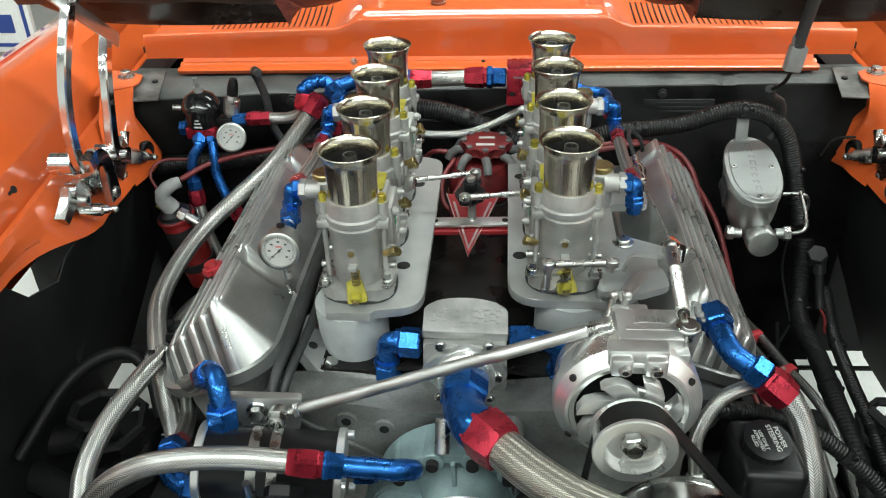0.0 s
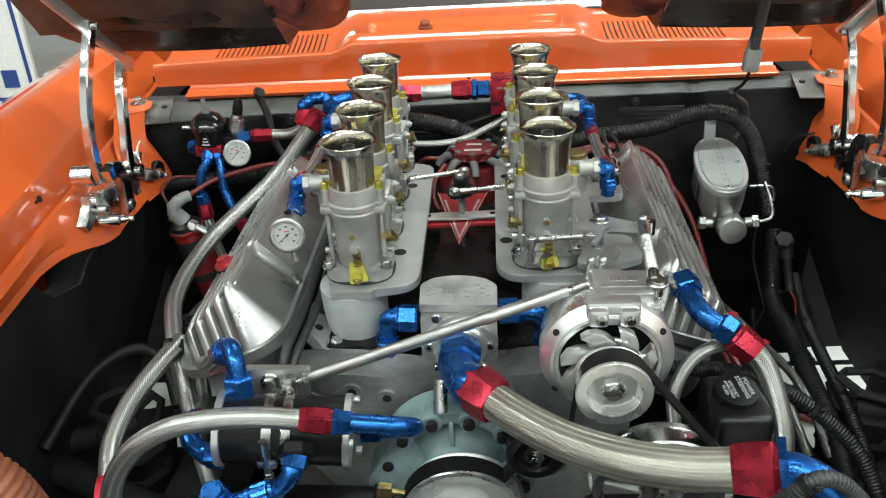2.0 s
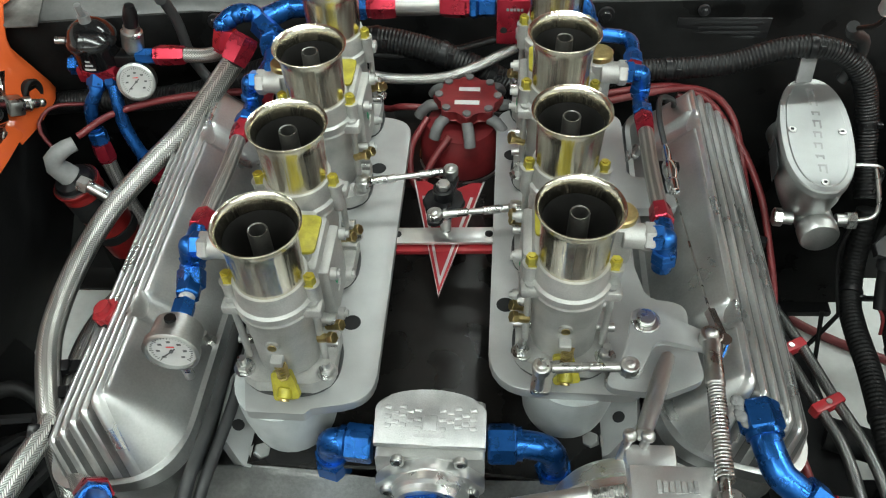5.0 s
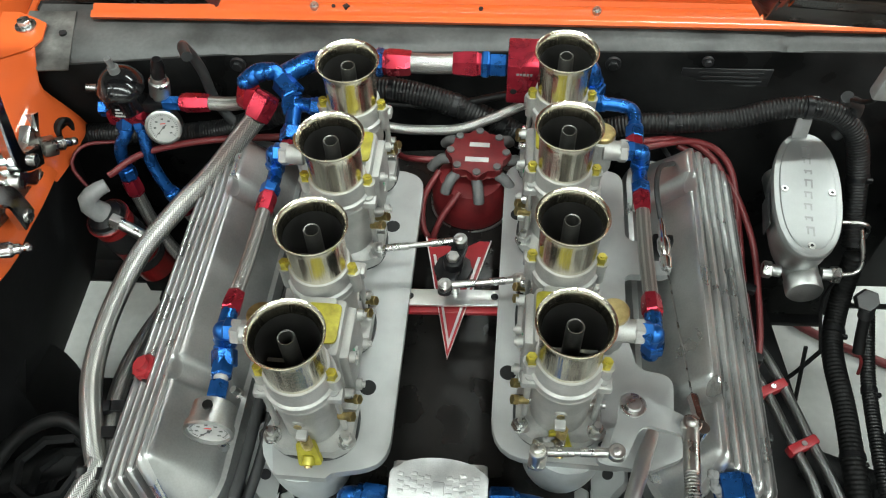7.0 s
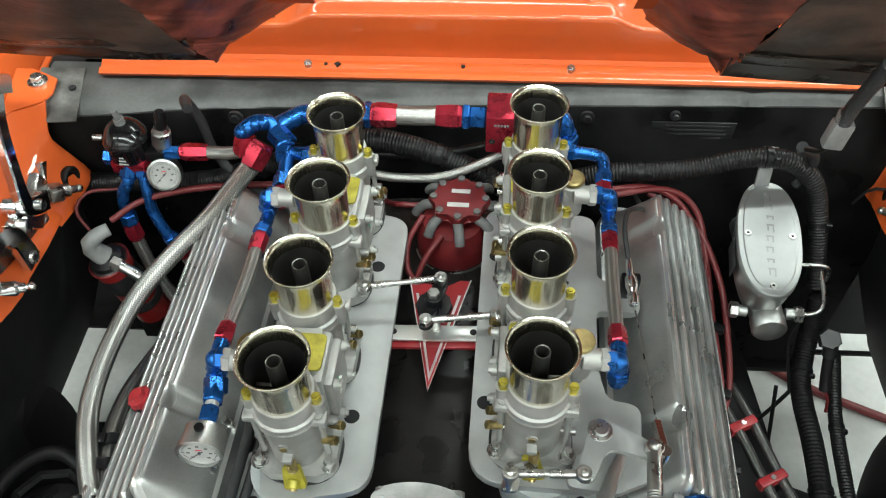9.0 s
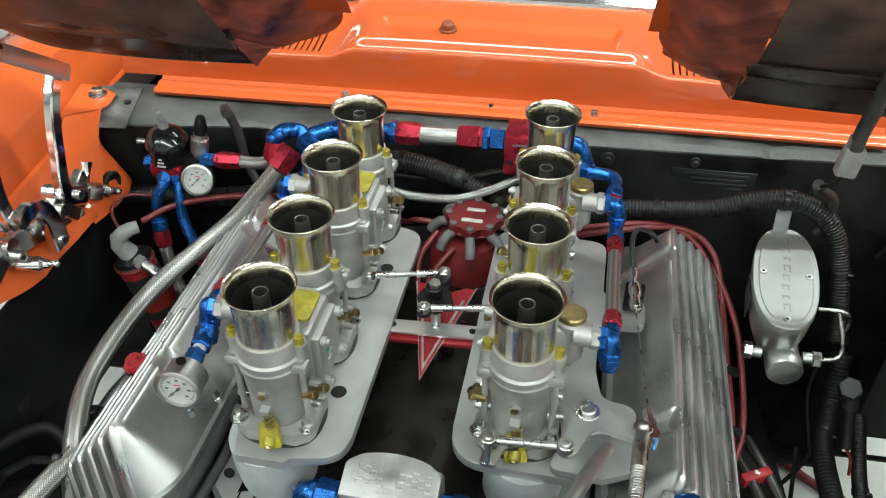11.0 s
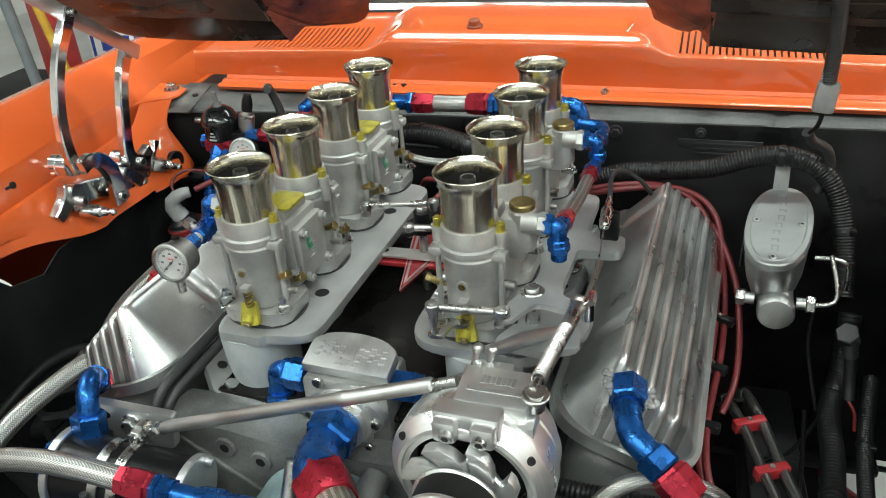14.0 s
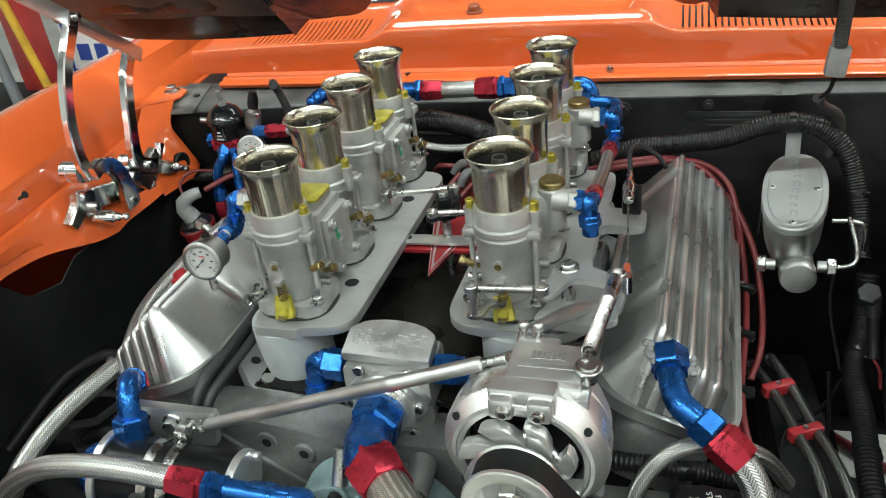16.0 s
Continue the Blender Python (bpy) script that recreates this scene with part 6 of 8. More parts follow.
# ---- breather tank and filter canisters at the front of the passenger side ----
def canister(c, L, r, label, bright=True):
    root = thing("filter_canister", (c[0], c[1], c[2] - r), label, "canister", "filter canisters")
    a, b = V(c) - V((L / 2, 0.006, -0.008)), V(c) + V((L / 2, 0.006, -0.008))
    d = (b - a).normalized()
    bm = B()
    cyl(bm, a + d * 0.008, b - d * 0.008, r, n=40)
    part("barrel", bm, PLASTIC, root)
    for p, q in ((a, a + d * 0.009), (b - d * 0.009, b)):
        bm = B()
        cyl(bm, p, q, r * 1.10, n=40, edge=0.001)
        part("end_plate", bm, BILLET if bright else PLASTIC, root)
    if bright:
        for k in range(3):
            an = radians(40 + 120 * k)
            q = b + V((0, r * 0.92 * math.cos(an), r * 0.92 * math.sin(an)))
            bm = B()
            cyl(bm, q, q + d * 0.008, 0.0055, edge=0.0008)
            part("end_screw", bm, BILLET, root)
        for k in (0.36, 0.50):
            p = a + d * L * k
            bm = B()
            lathe(bm, p, p + d, [(0, r), (0, r * 1.05), (0.011, r * 1.05), (0.011, r)], 40, False, False)
            part("strap", bm, STEEL, root)
        p = a + d * L * 0.42 + V((0, -r * 1.05, 0))
        bm = B()
        cyl(bm, p + V((0, -0.004, 0.024)), p + V((0, -0.004, -0.024)), 0.0045)
        box(bm, (0.024, 0.007, 0.010), Matrix.Translation(p + V((0, -0.003, -0.012))), 0.002)
        cyl(bm, p + V((0.0, -0.004, -0.024)), p + V((0.0, -0.004, -0.036)), 0.006)
        part("strap_bolt", bm, STEEL, root)
    return root


tank = canister((-0.198, -0.236, 0.742), 0.158, 0.041, "black filter canister with bright end plates and a clamp strap")
canister((-0.165, -0.265, 0.632), 0.15, 0.034, "plain black canister below the clamped one", False)


def canister_bracket():
    root = thing("mount_bracket", (-0.228, -0.170, 0.75), "machined aluminium bracket plate bolted to the engine front", "bracket")
    m = axes((-0.228, -0.178, 0.773), (1, 0.12, -0.08), (0, 0.1, 1))
    bm = B()
    prism(bm, rounded([(-0.050, -0.028, 0.004), (0.050, -0.028, 0.004), (0.052, 0.016, 0.004), (-0.048, 0.018, 0.004)]), -0.006, 0.006, m, 0.001)
    part("plate", bm, BILLET, root)
    bm = B()
    for x in (0.002,):
        cyl(bm, m @ V((x, 0.0, 0.006)), m @ V((x, 0.0, 0.010)), 0.0125, edge=0.001)
        hexnut(bm, m @ V((x, 0.0, 0.010)), m @ V((x, 0.0, 0.018)), 0.0092)
    part("bolt", bm, STEEL, root, smooth=20)
    bm = B()
    cyl(bm, m @ V((-0.030, 0.004, 0.004)), m @ V((-0.030, 0.004, 0.0064)), 0.0045, n=14)
    part("bolt_hole", bm, SOOT, root)
    bm = B()
    box(bm, (0.030, 0.018, 0.003), m @ Matrix.Translation((0.010, -0.024, 0.010)), 0.001)
    part("tab", bm, STEEL, root)


canister_bracket()


# ---- fuel lines along both banks ----
def block_elbow(root, a, mid, b, r=0.0095):
    """A forged right-angle fitting: two stubs with flats that meet in a block, and nuts at the ends."""
    a, mid, b = V(a), V(mid), V(b)
    bm = B()
    da, db = (mid - a).normalized(), (mid - b).normalized()
    sweep(bm, [a, mid - da * r * 0.9, mid - da * r * 0.25 - db * r * 0.25, mid - db * r * 0.9, b], r * 0.98, 16, 0.003)
    ball(bm, mid - da * r * 0.2 - db * r * 0.2, r * 1.06)
    part("elbow", bm, BLUE, root, "blue anodised elbow")
    nut(root, a - da * r * 0.2, a + da * r * 1.0, r * 1.3)
    nut(root, b + db * r * 0.5, b + db * r * 1.6, r * 1.25)


def fuel_line(s, a_in, b_in):
    """Line along a bank: from the front carburettor's inlet elbow back to the rear one."""
    x = a_in.x + s * 0.012
    label = "braided fuel line with red sockets and blue elbows feeding two carburettors"
    root = thing("fuel_line", (x, (a_in.y + b_in.y) / 2, a_in.z - 0.03), label, "fuel line", "fuel lines")
    block_elbow(root, a_in - V((s * 0.002, 0, 0)), V((x, a_in.y, a_in.z)), V((x, a_in.y, a_in.z - 0.030)))
    block_elbow(root, b_in - V((s * 0.002, 0, 0)), V((x, b_in.y, b_in.z)), V((x, b_in.y, b_in.z - 0.030)))
    p0 = V((x, a_in.y + 0.006, a_in.z - 0.010))
    p1 = V((x, b_in.y - 0.018, b_in.z - 0.028))
    bm = B()
    d = (p1 - p0).normalized()
    line = sweep(bm, [p0 + d * 0.045, p0.lerp(p1, 0.5) + V((0, 0, -0.003)), p1 - d * 0.05], 0.0078, 16, 0.006)
    part("sleeve", bm, BRAID, root, smooth=60)
    e0 = collar(root, line[0], line[0] - line[1], 0.0080, 0.026)
    e1 = collar(root, line[-1], line[-1] - line[-2], 0.0080, 0.026)
    tube(root, [e0 - d * -0.002, p0], 0.0088, BLUE, "stub")
    nut(root, e1, e1 + d * 0.014, 0.0112)
    tube(root, [e1 + d * 0.012, p1, V((x, b_in.y, b_in.z - 0.026))], 0.0085, BLUE, "stub")
    return root


RA_IN, RB_IN = V((0.198, 0.040, 0.955)), V((0.192, 0.277, 0.955))
LA_IN, LB_IN = V((-0.198, 0.011, 0.955)), V((-0.200, 0.245, 0.955))
right_line = fuel_line(1, RA_IN, RB_IN)
left_line = fuel_line(-1, LA_IN, LB_IN)
# drop leg below the front right elbow
nut(right_line, (0.211, 0.040, 0.924), (0.211, 0.040, 0.934), 0.0122)
bm = B()
cyl(bm, (0.211, 0.040, 0.914), (0.211, 0.040, 0.926), 0.0092, edge=0.001)
part("end_plug", bm, BLUE, right_line)
# rear link from the right line to the regulator block
collar(right_line, (0.204, 0.291, 0.936), (0.03, 1, 0.12), 0.0082, 0.026)
bend(right_line, [(0.205, 0.318, 0.939), (0.206, 0.342, 0.941), (0.203, 0.356, 0.942), (0.190, 0.363, 0.942), (0.160, 0.366, 0.942)], 0.0082)
collar(right_line, (0.152, 0.366, 0.942), (-1, 0.05, 0), 0.0085, 0.020)


def pressure_gauge(c, n, r, length, label, up=(0, 0, 1)):
    root = thing("pressure_gauge", V(c) - V((0, 0, r)), label, "gauge", "pressure gauges")
    c, n = V(c), V(n).normalized()
    bm = B()
    lathe(bm, c - n * length, c - n * length + n, [(0, r * 0.80), (0.002, r * 0.92), (length * 0.75, r * 0.94), (length * 0.76, r * 1.04), (length * 0.97, r * 1.05), (length, r * 1.0), (length + 0.0005, r * 0.90), (length - 0.003, r * 0.89)], 48, True, False)
    part("case", bm, MCBODY, root, smooth=30)
    bm = B()
    cyl(bm, c - n * 0.0045, c - n * 0.0030, r * 0.89, n=48)
    part("dial", bm, DIAL, root)
    x = V(up).cross(n).normalized()
    m = axes(c - n * 0.0029, x, n.cross(x))
    bm = B()
    for k in range(31):
        a = radians(225 - 9 * k)
        l = 0.16 if k % 5 == 0 else 0.09
        mm = m @ Matrix.Translation((r * 0.74 * math.cos(a), r * 0.74 * math.sin(a), 0.0002)) @ Matrix.Rotation(a, 4, "Z")
        box(bm, (r * l, r * 0.025, 0.0003), mm)
    for k in range(7):
        a = radians(225 - 45 * k)
        mm = m @ Matrix.Translation((r * 0.50 * math.cos(a), r * 0.50 * math.sin(a), 0.0002))
        box(bm, (r * 0.14, r * 0.09, 0.0003), mm)
    part("scale", bm, INK, root)
    bm = B()
    box(bm, (r * 0.30, r * 0.05, 0.0003), m @ Matrix.Translation((0, r * 0.22, 0.0002)))
    part("mark", bm, REDINK, root)
    bm = B()
    a = radians(222)
    mm = m @ Matrix.Rotation(a, 4, "Z")
    prism(bm, [(-r * 0.22, -r * 0.03), (r * 0.66, -r * 0.012), (r * 0.66, r * 0.012), (-r * 0.22, r * 0.03)], 0.0007, 0.0011, mm)
    cyl(bm, m @ V((0, 0, 0)), m @ V((0, 0, 0.0016)), r * 0.07)
    part("needle", bm, INK, root)
    return root


gauge = pressure_gauge((-0.205, -0.084, 0.925), (0.04, -0.99, 0.08), 0.0228, 0.030, "chrome fuel pressure gauge with a white dial on blue fittings")
bm = B()
cyl(bm, (-0.204, -0.066, 0.948), (-0.204, -0.0655, 0.951), 0.0048, n=14)
part("vent_plug", bm, RUBBER, gauge)
# chain of fittings from the front left inlet down to the gauge
bend(gauge, [(-0.210, 0.011, 0.948), (-0.211, 0.006, 0.930), (-0.209, -0.006, 0.926)], 0.0090, ends=(False, True))
nut(gauge, (-0.209, -0.008, 0.926), (-0.207, -0.026, 0.927), 0.0112)
bm = B()
cyl(bm, (-0.207, -0.026, 0.927), (-0.2065, -0.032, 0.9275), 0.0072)
cyl(bm, (-0.2055, -0.050, 0.928), (-0.2052, -0.057, 0.9285), 0.0066)
part("thread_tape", bm, DIAL, gauge, "white thread tape")
nut(gauge, (-0.2065, -0.032, 0.9275), (-0.2055, -0.050, 0.928), 0.0100)
tube(gauge, [(-0.200, -0.080, 0.902), (-0.198, -0.082, 0.888)], 0.0045, STEEL, "drain")


# ---- cross line and regulator block behind the trumpets ----
def cross_line():
    root = thing("cross_line", (-0.02, 0.43, 0.92), "short braided cross line between red sockets and a red block", "fuel line", "fuel lines")
    bm = B()
    sweep(bm, [(-0.076, 0.429, 0.936), (-0.045, 0.428, 0.937), (-0.014, 0.428, 0.939)], 0.0128, 20, 0.006)
    part("sleeve", bm, BRAID, root, smooth=60)
    e = collar(root, (-0.018, 0.428, 0.939), (1, 0, 0.02), 0.0130, 0.036)
    nut(root, e, e + V((0.010, 0, 0)), 0.0185)
    nut(root, e + V((0.010, 0, 0)), e + V((0.032, 0, 0)), 0.0155)
    e = collar(root, (-0.072, 0.429, 0.936), (-1, 0, -0.02), 0.0130, 0.036)
    nut(root, e, e - V((0.010, 0, 0)), 0.0185)
    tube(root, [e, e - V((0.03, 0, 0)), (-0.165, 0.432, 0.932)], 0.0125, BLUE, "stub")
    nut(root, (-0.160, 0.432, 0.932), (-0.186, 0.431, 0.930), 0.0180)
    bend(root, [(-0.186, 0.431, 0.930), (-0.205, 0.430, 0.929), (-0.224, 0.415, 0.928), (-0.238, 0.400, 0.928)], 0.0135, ends=(False, False))
    bm = B()
    box(bm, (0.050, 0.055, 0.062), Matrix.Translation((0.076, 0.428, 0.932)), 0.003)
    part("block", bm, RED, root, "red anodised distribution block")
    bm = B()
    cyl(bm, (0.060, 0.4004, 0.922), (0.060, 0.3998, 0.922), 0.0042, n=14)
    part("block_hole", bm, SOOT, root)
    bm = B()
    for k in range(5):
        box(bm, (0.0030, 0.0006, 0.0034), Matrix.Translation((0.064 + 0.0042 * k, 0.4003, 0.950)))
    part("block_mark", bm, GREYBOOT, root)
    nut(root, (0.100, 0.432, 0.942), (0.130, 0.432, 0.942), 0.0175)
    bend(root, [(0.130, 0.432, 0.942), (0.150, 0.432, 0.940), (0.158, 0.430, 0.925), (0.160, 0.428, 0.90)], 0.0135, ends=(False, True))
    return root


cross_line()


def collector():
    """Blue and red junction where the main feed meets the cross line."""
    root = thing("fuel_junction", (-0.246, 0.395, 0.90), "blue and red anodised fuel junction with several outlets", "fuel junction")
    c = V((-0.243, 0.394, 0.930))
    bm = B()
    sweep(bm, [c + V((-0.034, -0.012, -0.014)), c + V((-0.034, -0.010, 0.006)), c + V((-0.018, -0.004, 0.016)), c + V((0.004, 0.0, 0.012)), c + V((0.010, -0.012, -0.004))], 0.0098, 16, 0.004)
    part("return_bend", bm, BLUE, root)
    for k in range(4):
        p = c + V((-0.036 + 0.010 * k, -0.012 + 0.003 * k, 0.004 + 0.0052 * k * (1 if k < 3 else 0.7)))
        bm = B()
        ball(bm, p, 0.0112)
        part("bend_ring", bm, BLUE, root)
    collar(root, c + V((-0.033, -0.012, -0.002)), (-0.15, -0.3, -0.9), 0.0115, 0.028)
    nut(root, c + V((0.008, -0.006, 0.004)), c + V((0.030, -0.024, -0.006)), 0.0150)
    bend(root, [c + V((0.022, -0.020, -0.004)), c + V((0.030, -0.036, -0.006)), c + V((0.034, -0.066, -0.008)), c + V((0.036, -0.09, -0.01))], 0.0095)
    bend(root, [c + V((0.026, -0.040, -0.006)), c + V((0.046, -0.040, -0.004)), c + V((0.066, -0.046, -0.002))], 0.0090)
    e = collar(root, c + V((0.036, -0.100, -0.011)), (0.02, -0.9, -0.15), 0.0088, 0.026)
    return root


collector()

# main feed from the junction down outside the rocker cover
feed, _ = hose("thick braided feed hose sweeping down past the rocker cover", [(-0.262, 0.352, 0.905), (-0.290, 0.345, 0.872), (-0.335, 0.325, 0.822), (-0.385, 0.285, 0.785), (-0.425, 0.225, 0.760), (-0.443, 0.145, 0.745), (-0.440, 0.060, 0.738), (-0.418, -0.010, 0.732), (-0.396, -0.062, 0.715), (-0.380, -0.098, 0.680), (-0.352, -0.140, 0.640)], 0.0134, (False, False))
collar(feed, (-0.265, 0.350, 0.902), (0.42, 0.62, 0.60), 0.0142, 0.036)
# further braided lines bundled with it
hose("braided hose bundled behind the rocker cover", [(-0.392, 0.36, 0.60), (-0.415, 0.20, 0.66), (-0.418, 0.08, 0.700), (-0.402, -0.02, 0.712), (-0.384, -0.085, 0.690), (-0.350, -0.16, 0.640), (-0.318, -0.212, 0.585)], 0.0112, (False, False))
hose("braided hose bundled behind the rocker cover", [(-0.372, 0.34, 0.60), (-0.388, 0.20, 0.655), (-0.390, 0.07, 0.690), (-0.378, -0.03, 0.700), (-0.356, -0.10, 0.672), (-0.335, -0.17, 0.700)], 0.0112, (False, False))
hose("braided hose running forward from the tied bundle", [(-0.388, -0.055, 0.745), (-0.402, -0.105, 0.742), (-0.420, -0.170, 0.730), (-0.424, -0.230, 0.715), (-0.412, -0.278, 0.700)], 0.0124, (False, True))
for p, d in (((-0.3895, -0.066, 0.734), (0.1, -1, -0.35)), ((-0.404, -0.015, 0.716), (0.3, -1, -0.1)), ((-0.402, 0.020, 0.712), (0.2, -1, 0.0))):
    tie = thing("cable_tie", p, "black clip holding braided hoses together", "cable tie", "cable ties")
    bm = B()
    m = axes(p, d, (0, 0, 1))
    lathe(bm, V(p), V(p) + V(d).normalized(), [(-0.007, 0.0165), (-0.007, 0.0205), (0.007, 0.0205), (0.007, 0.0165)], 28, False, False)
    box(bm, (0.016, 0.012, 0.014), m @ Matrix.Translation((0, 0.018, 0.010)), 0.003)
    part("clip", bm, PLASTIC, tie)

# short hose with blue elbow into the upper canister
hose("short braided hose behind the canister", [(-0.365, -0.082, 0.735), (-0.345, -0.105, 0.744), (-0.318, -0.135, 0.765), (-0.298, -0.150, 0.790)], 0.0116, (False, False))
elbow = thing("hose_elbow", (-0.262, -0.20, 0.78), "blue anodised elbow on the canister with a black seat nut", "hose fitting", "hose fittings")
collar(elbow, (-0.300, -0.148, 0.789), (0.6, -0.35, 0.5), 0.0125, 0.022)
bend(elbow, [(-0.288, -0.158, 0.800), (-0.278, -0.168, 0.815), (-0.266, -0.184, 0.826), (-0.257, -0.202, 0.820), (-0.253, -0.212, 0.800), (-0.252, -0.216, 0.786)], 0.0118, ends=(True, False))
nut(elbow, (-0.2525, -0.213, 0.806), (-0.252, -0.220, 0.776), 0.0185)
bm = B()
hexnut(bm, (-0.252, -0.219, 0.779), (-0.252, -0.222, 0.768), 0.0235)
part("seat_nut", bm, PLASTIC, elbow, "black seat nut", smooth=20)

# second elbow low beside the canister
e2 = thing("hose_elbow", (-0.335, -0.235, 0.70), "red socket and blue elbow beside the canister", "hose fitting", "hose fittings")
collar(e2, (-0.334, -0.172, 0.704), (0.10, -0.75, 0.45), 0.0115, 0.034)
bend(e2, [(-0.329, -0.202, 0.722), (-0.325, -0.222, 0.730), (-0.318, -0.238, 0.722), (-0.300, -0.246, 0.712), (-0.284, -0.248, 0.712)], 0.0118)

# hose looping over the canister into a blue return bend
ret, ends = hose("braided hose arching over the canister with a blue return bend", [(-0.380, -0.330, 0.600), (-0.398, -0.320, 0.660), (-0.392, -0.305, 0.715), (-0.365, -0.292, 0.758), (-0.320, -0.284, 0.785), (-0.265, -0.280, 0.796), (-0.212, -0.277, 0.797), (-0.168, -0.272, 0.789)], 0.0124, (False, True))
e = ends[1]
bend(ret, [e, e + V((0.030, 0.004, -0.006)), e + V((0.056, 0.010, -0.014)), e + V((0.070, 0.022, -0.026)), e + V((0.062, 0.032, -0.036)), e + V((0.040, 0.032, -0.038)), e + V((0.014, 0.028, -0.036))], 0.0115, ends=(False, True))

# blue tee under the canister with its hoses
tee = thing("tee_fitting", (-0.27, -0.325, 0.70), "blue anodised tee with plug, elbow and grey check valve", "hose fitting", "hose fittings")
c = V((-0.258, -0.318, 0.700))
bend(tee, [c + V((-0.05, -0.008, -0.014)), c, c + V((0.045, 0.006, 0.012))], 0.0110)
nut(tee, c, c + V((0.0, -0.018, 0.040)), 0.0165)
bm = B()
cyl(bm, c + V((0, -0.017, 0.038)), c + V((0, -0.022, 0.048)), 0.0115, edge=0.001)
part("plug", bm, BLUE, tee)
bend(tee, [c + V((0.045, 0.006, 0.012)), c + V((0.064, 0.010, 0.018)), c + V((0.080, 0.016, 0.034)), c + V((0.084, 0.030, 0.046))], 0.0110)
bm = B()
hexnut(bm, c + V((0.084, 0.030, 0.046)), c + V((0.084, 0.044, 0.054)), 0.0215)
part("seat_nut", bm, PLASTIC, tee, smooth=20)
bm = B()
d = V((-0.96, -0.16, -0.24))
hexnut(bm, c + d * 0.055, c + d * 0.110, 0.0190)
cyl(bm, c + d * 0.110, c + d * 0.118, 0.014)
part("check_valve", bm, CAST, tee, "grey check valve", smooth=20)
nut(tee, c + d * 0.118, c + d * 0.142, 0.0125)
elb = thing("hose_elbow", (-0.405, -0.31, 0.68), "blue hose elbow on the forward braided hose", "hose fitting", "hose fittings")
bend(elb, [(-0.408, -0.298, 0.690), (-0.404, -0.318, 0.680), (-0.396, -0.336, 0.662)], 0.0118, ends=(False, False))
e3 = thing("hose_elbow", (-0.12, -0.31, 0.61), "blue elbow and brass stub below the canister", "hose fitting", "hose fittings")
bend(e3, [(-0.100, -0.300, 0.628), (-0.070, -0.298, 0.628), (-0.048, -0.290, 0.620), (-0.036, -0.275, 0.600)], 0.0110)
bm = B()
hexnut(bm, (-0.090, -0.262, 0.668), (-0.072, -0.262, 0.666), 0.0105)
cyl(bm, (-0.072, -0.262, 0.666), (-0.052, -0.262, 0.662), 0.0052)
part("stub", bm, BRASS, e3, "brass stub")


def duct_hose():
    pts = [(-0.372, -0.49, 0.44), (-0.382, -0.47, 0.66), (-0.388, -0.462, 0.77), (-0.394, -0.46, 0.825), (-0.410, -0.46, 0.866), (-0.440, -0.46, 0.884), (-0.48, -0.46, 0.868), (-0.52, -0.46, 0.81), (-0.55, -0.46, 0.71)]
    root = thing("duct_hose", pts[0], "orange-brown ribbed air duct hose", "duct hose")
    bm = B()
    sweep(bm, pts, 0.0355, 28, ripple=0.0016, pitch=0.0060)
    part("duct", bm, DUCT, root, smooth=80)


duct_hose()

# washer bottle top beside the radiator cover
jar = thing("expansion_bottle", (-0.30, -0.43, 0.62), "cloudy plastic bottle with a domed cap beside the radiator", "bottle")
c = V((-0.322, -0.420, 0.60))
bm = B()
lathe(bm, c, c + V((0, 0, 1)), [(0, 0.032), (0.085, 0.033), (0.10, 0.030), (0.105, 0.027), (0.112, 0.027)], 36, True, False)
part("bottle", bm, GREYBOOT, jar)
bm = B()
lathe(bm, c + V((0, 0, 0.112)), c + V((-0.02, 0.1, 1.1)), [(0, 0.0265), (0.014, 0.0265), (0.018, 0.0245), (0.022, 0.018), (0.024, 0.008), (0.0242, 0.0)], 36, True, False)
part("cap", bm, LIDMAT, jar, "ribbed aluminium screw cap")
for k in range(24):
    a = 2 * math.pi * k / 24
    bm = B()
    q = c + V((0.0265 * math.cos(a), 0.0265 * math.sin(a), 0.112))
    cyl(bm, q, q + V((-0.0003, 0.0014, 0.015)), 0.0016, n=6)
    part("grip_rib", bm, LIDMAT, jar)
bm = B()
prism(bm, rounded([(-0.026, -0.05, 0.012), (0.026, -0.05, 0.012), (0.022, 0.045, 0.02), (-0.022, 0.045, 0.02)]), -0.016, 0.016, axes((-0.283, -0.415, 0.712), (1, 0.35, 0), (-0.35, 1, -0.3)), 0.008)
part("neck", bm, LIDMAT, jar, "welded aluminium filler neck")

# small braided loop at the radiator corner
lp = thing("braided_hose", (-0.36, -0.36, 0.66), "thin braided hose looping beside the radiator corner", "hose", "braided hoses")
tube(lp, [(-0.372, -0.350, 0.640), (-0.382, -0.356, 0.698), (-0.380, -0.360, 0.725), (-0.367, -0.360, 0.738), (-0.350, -0.360, 0.733), (-0.336, -0.360, 0.708), (-0.332, -0.360, 0.68), (-0.328, -0.355, 0.62)], 0.0085, BRAID, "sleeve")

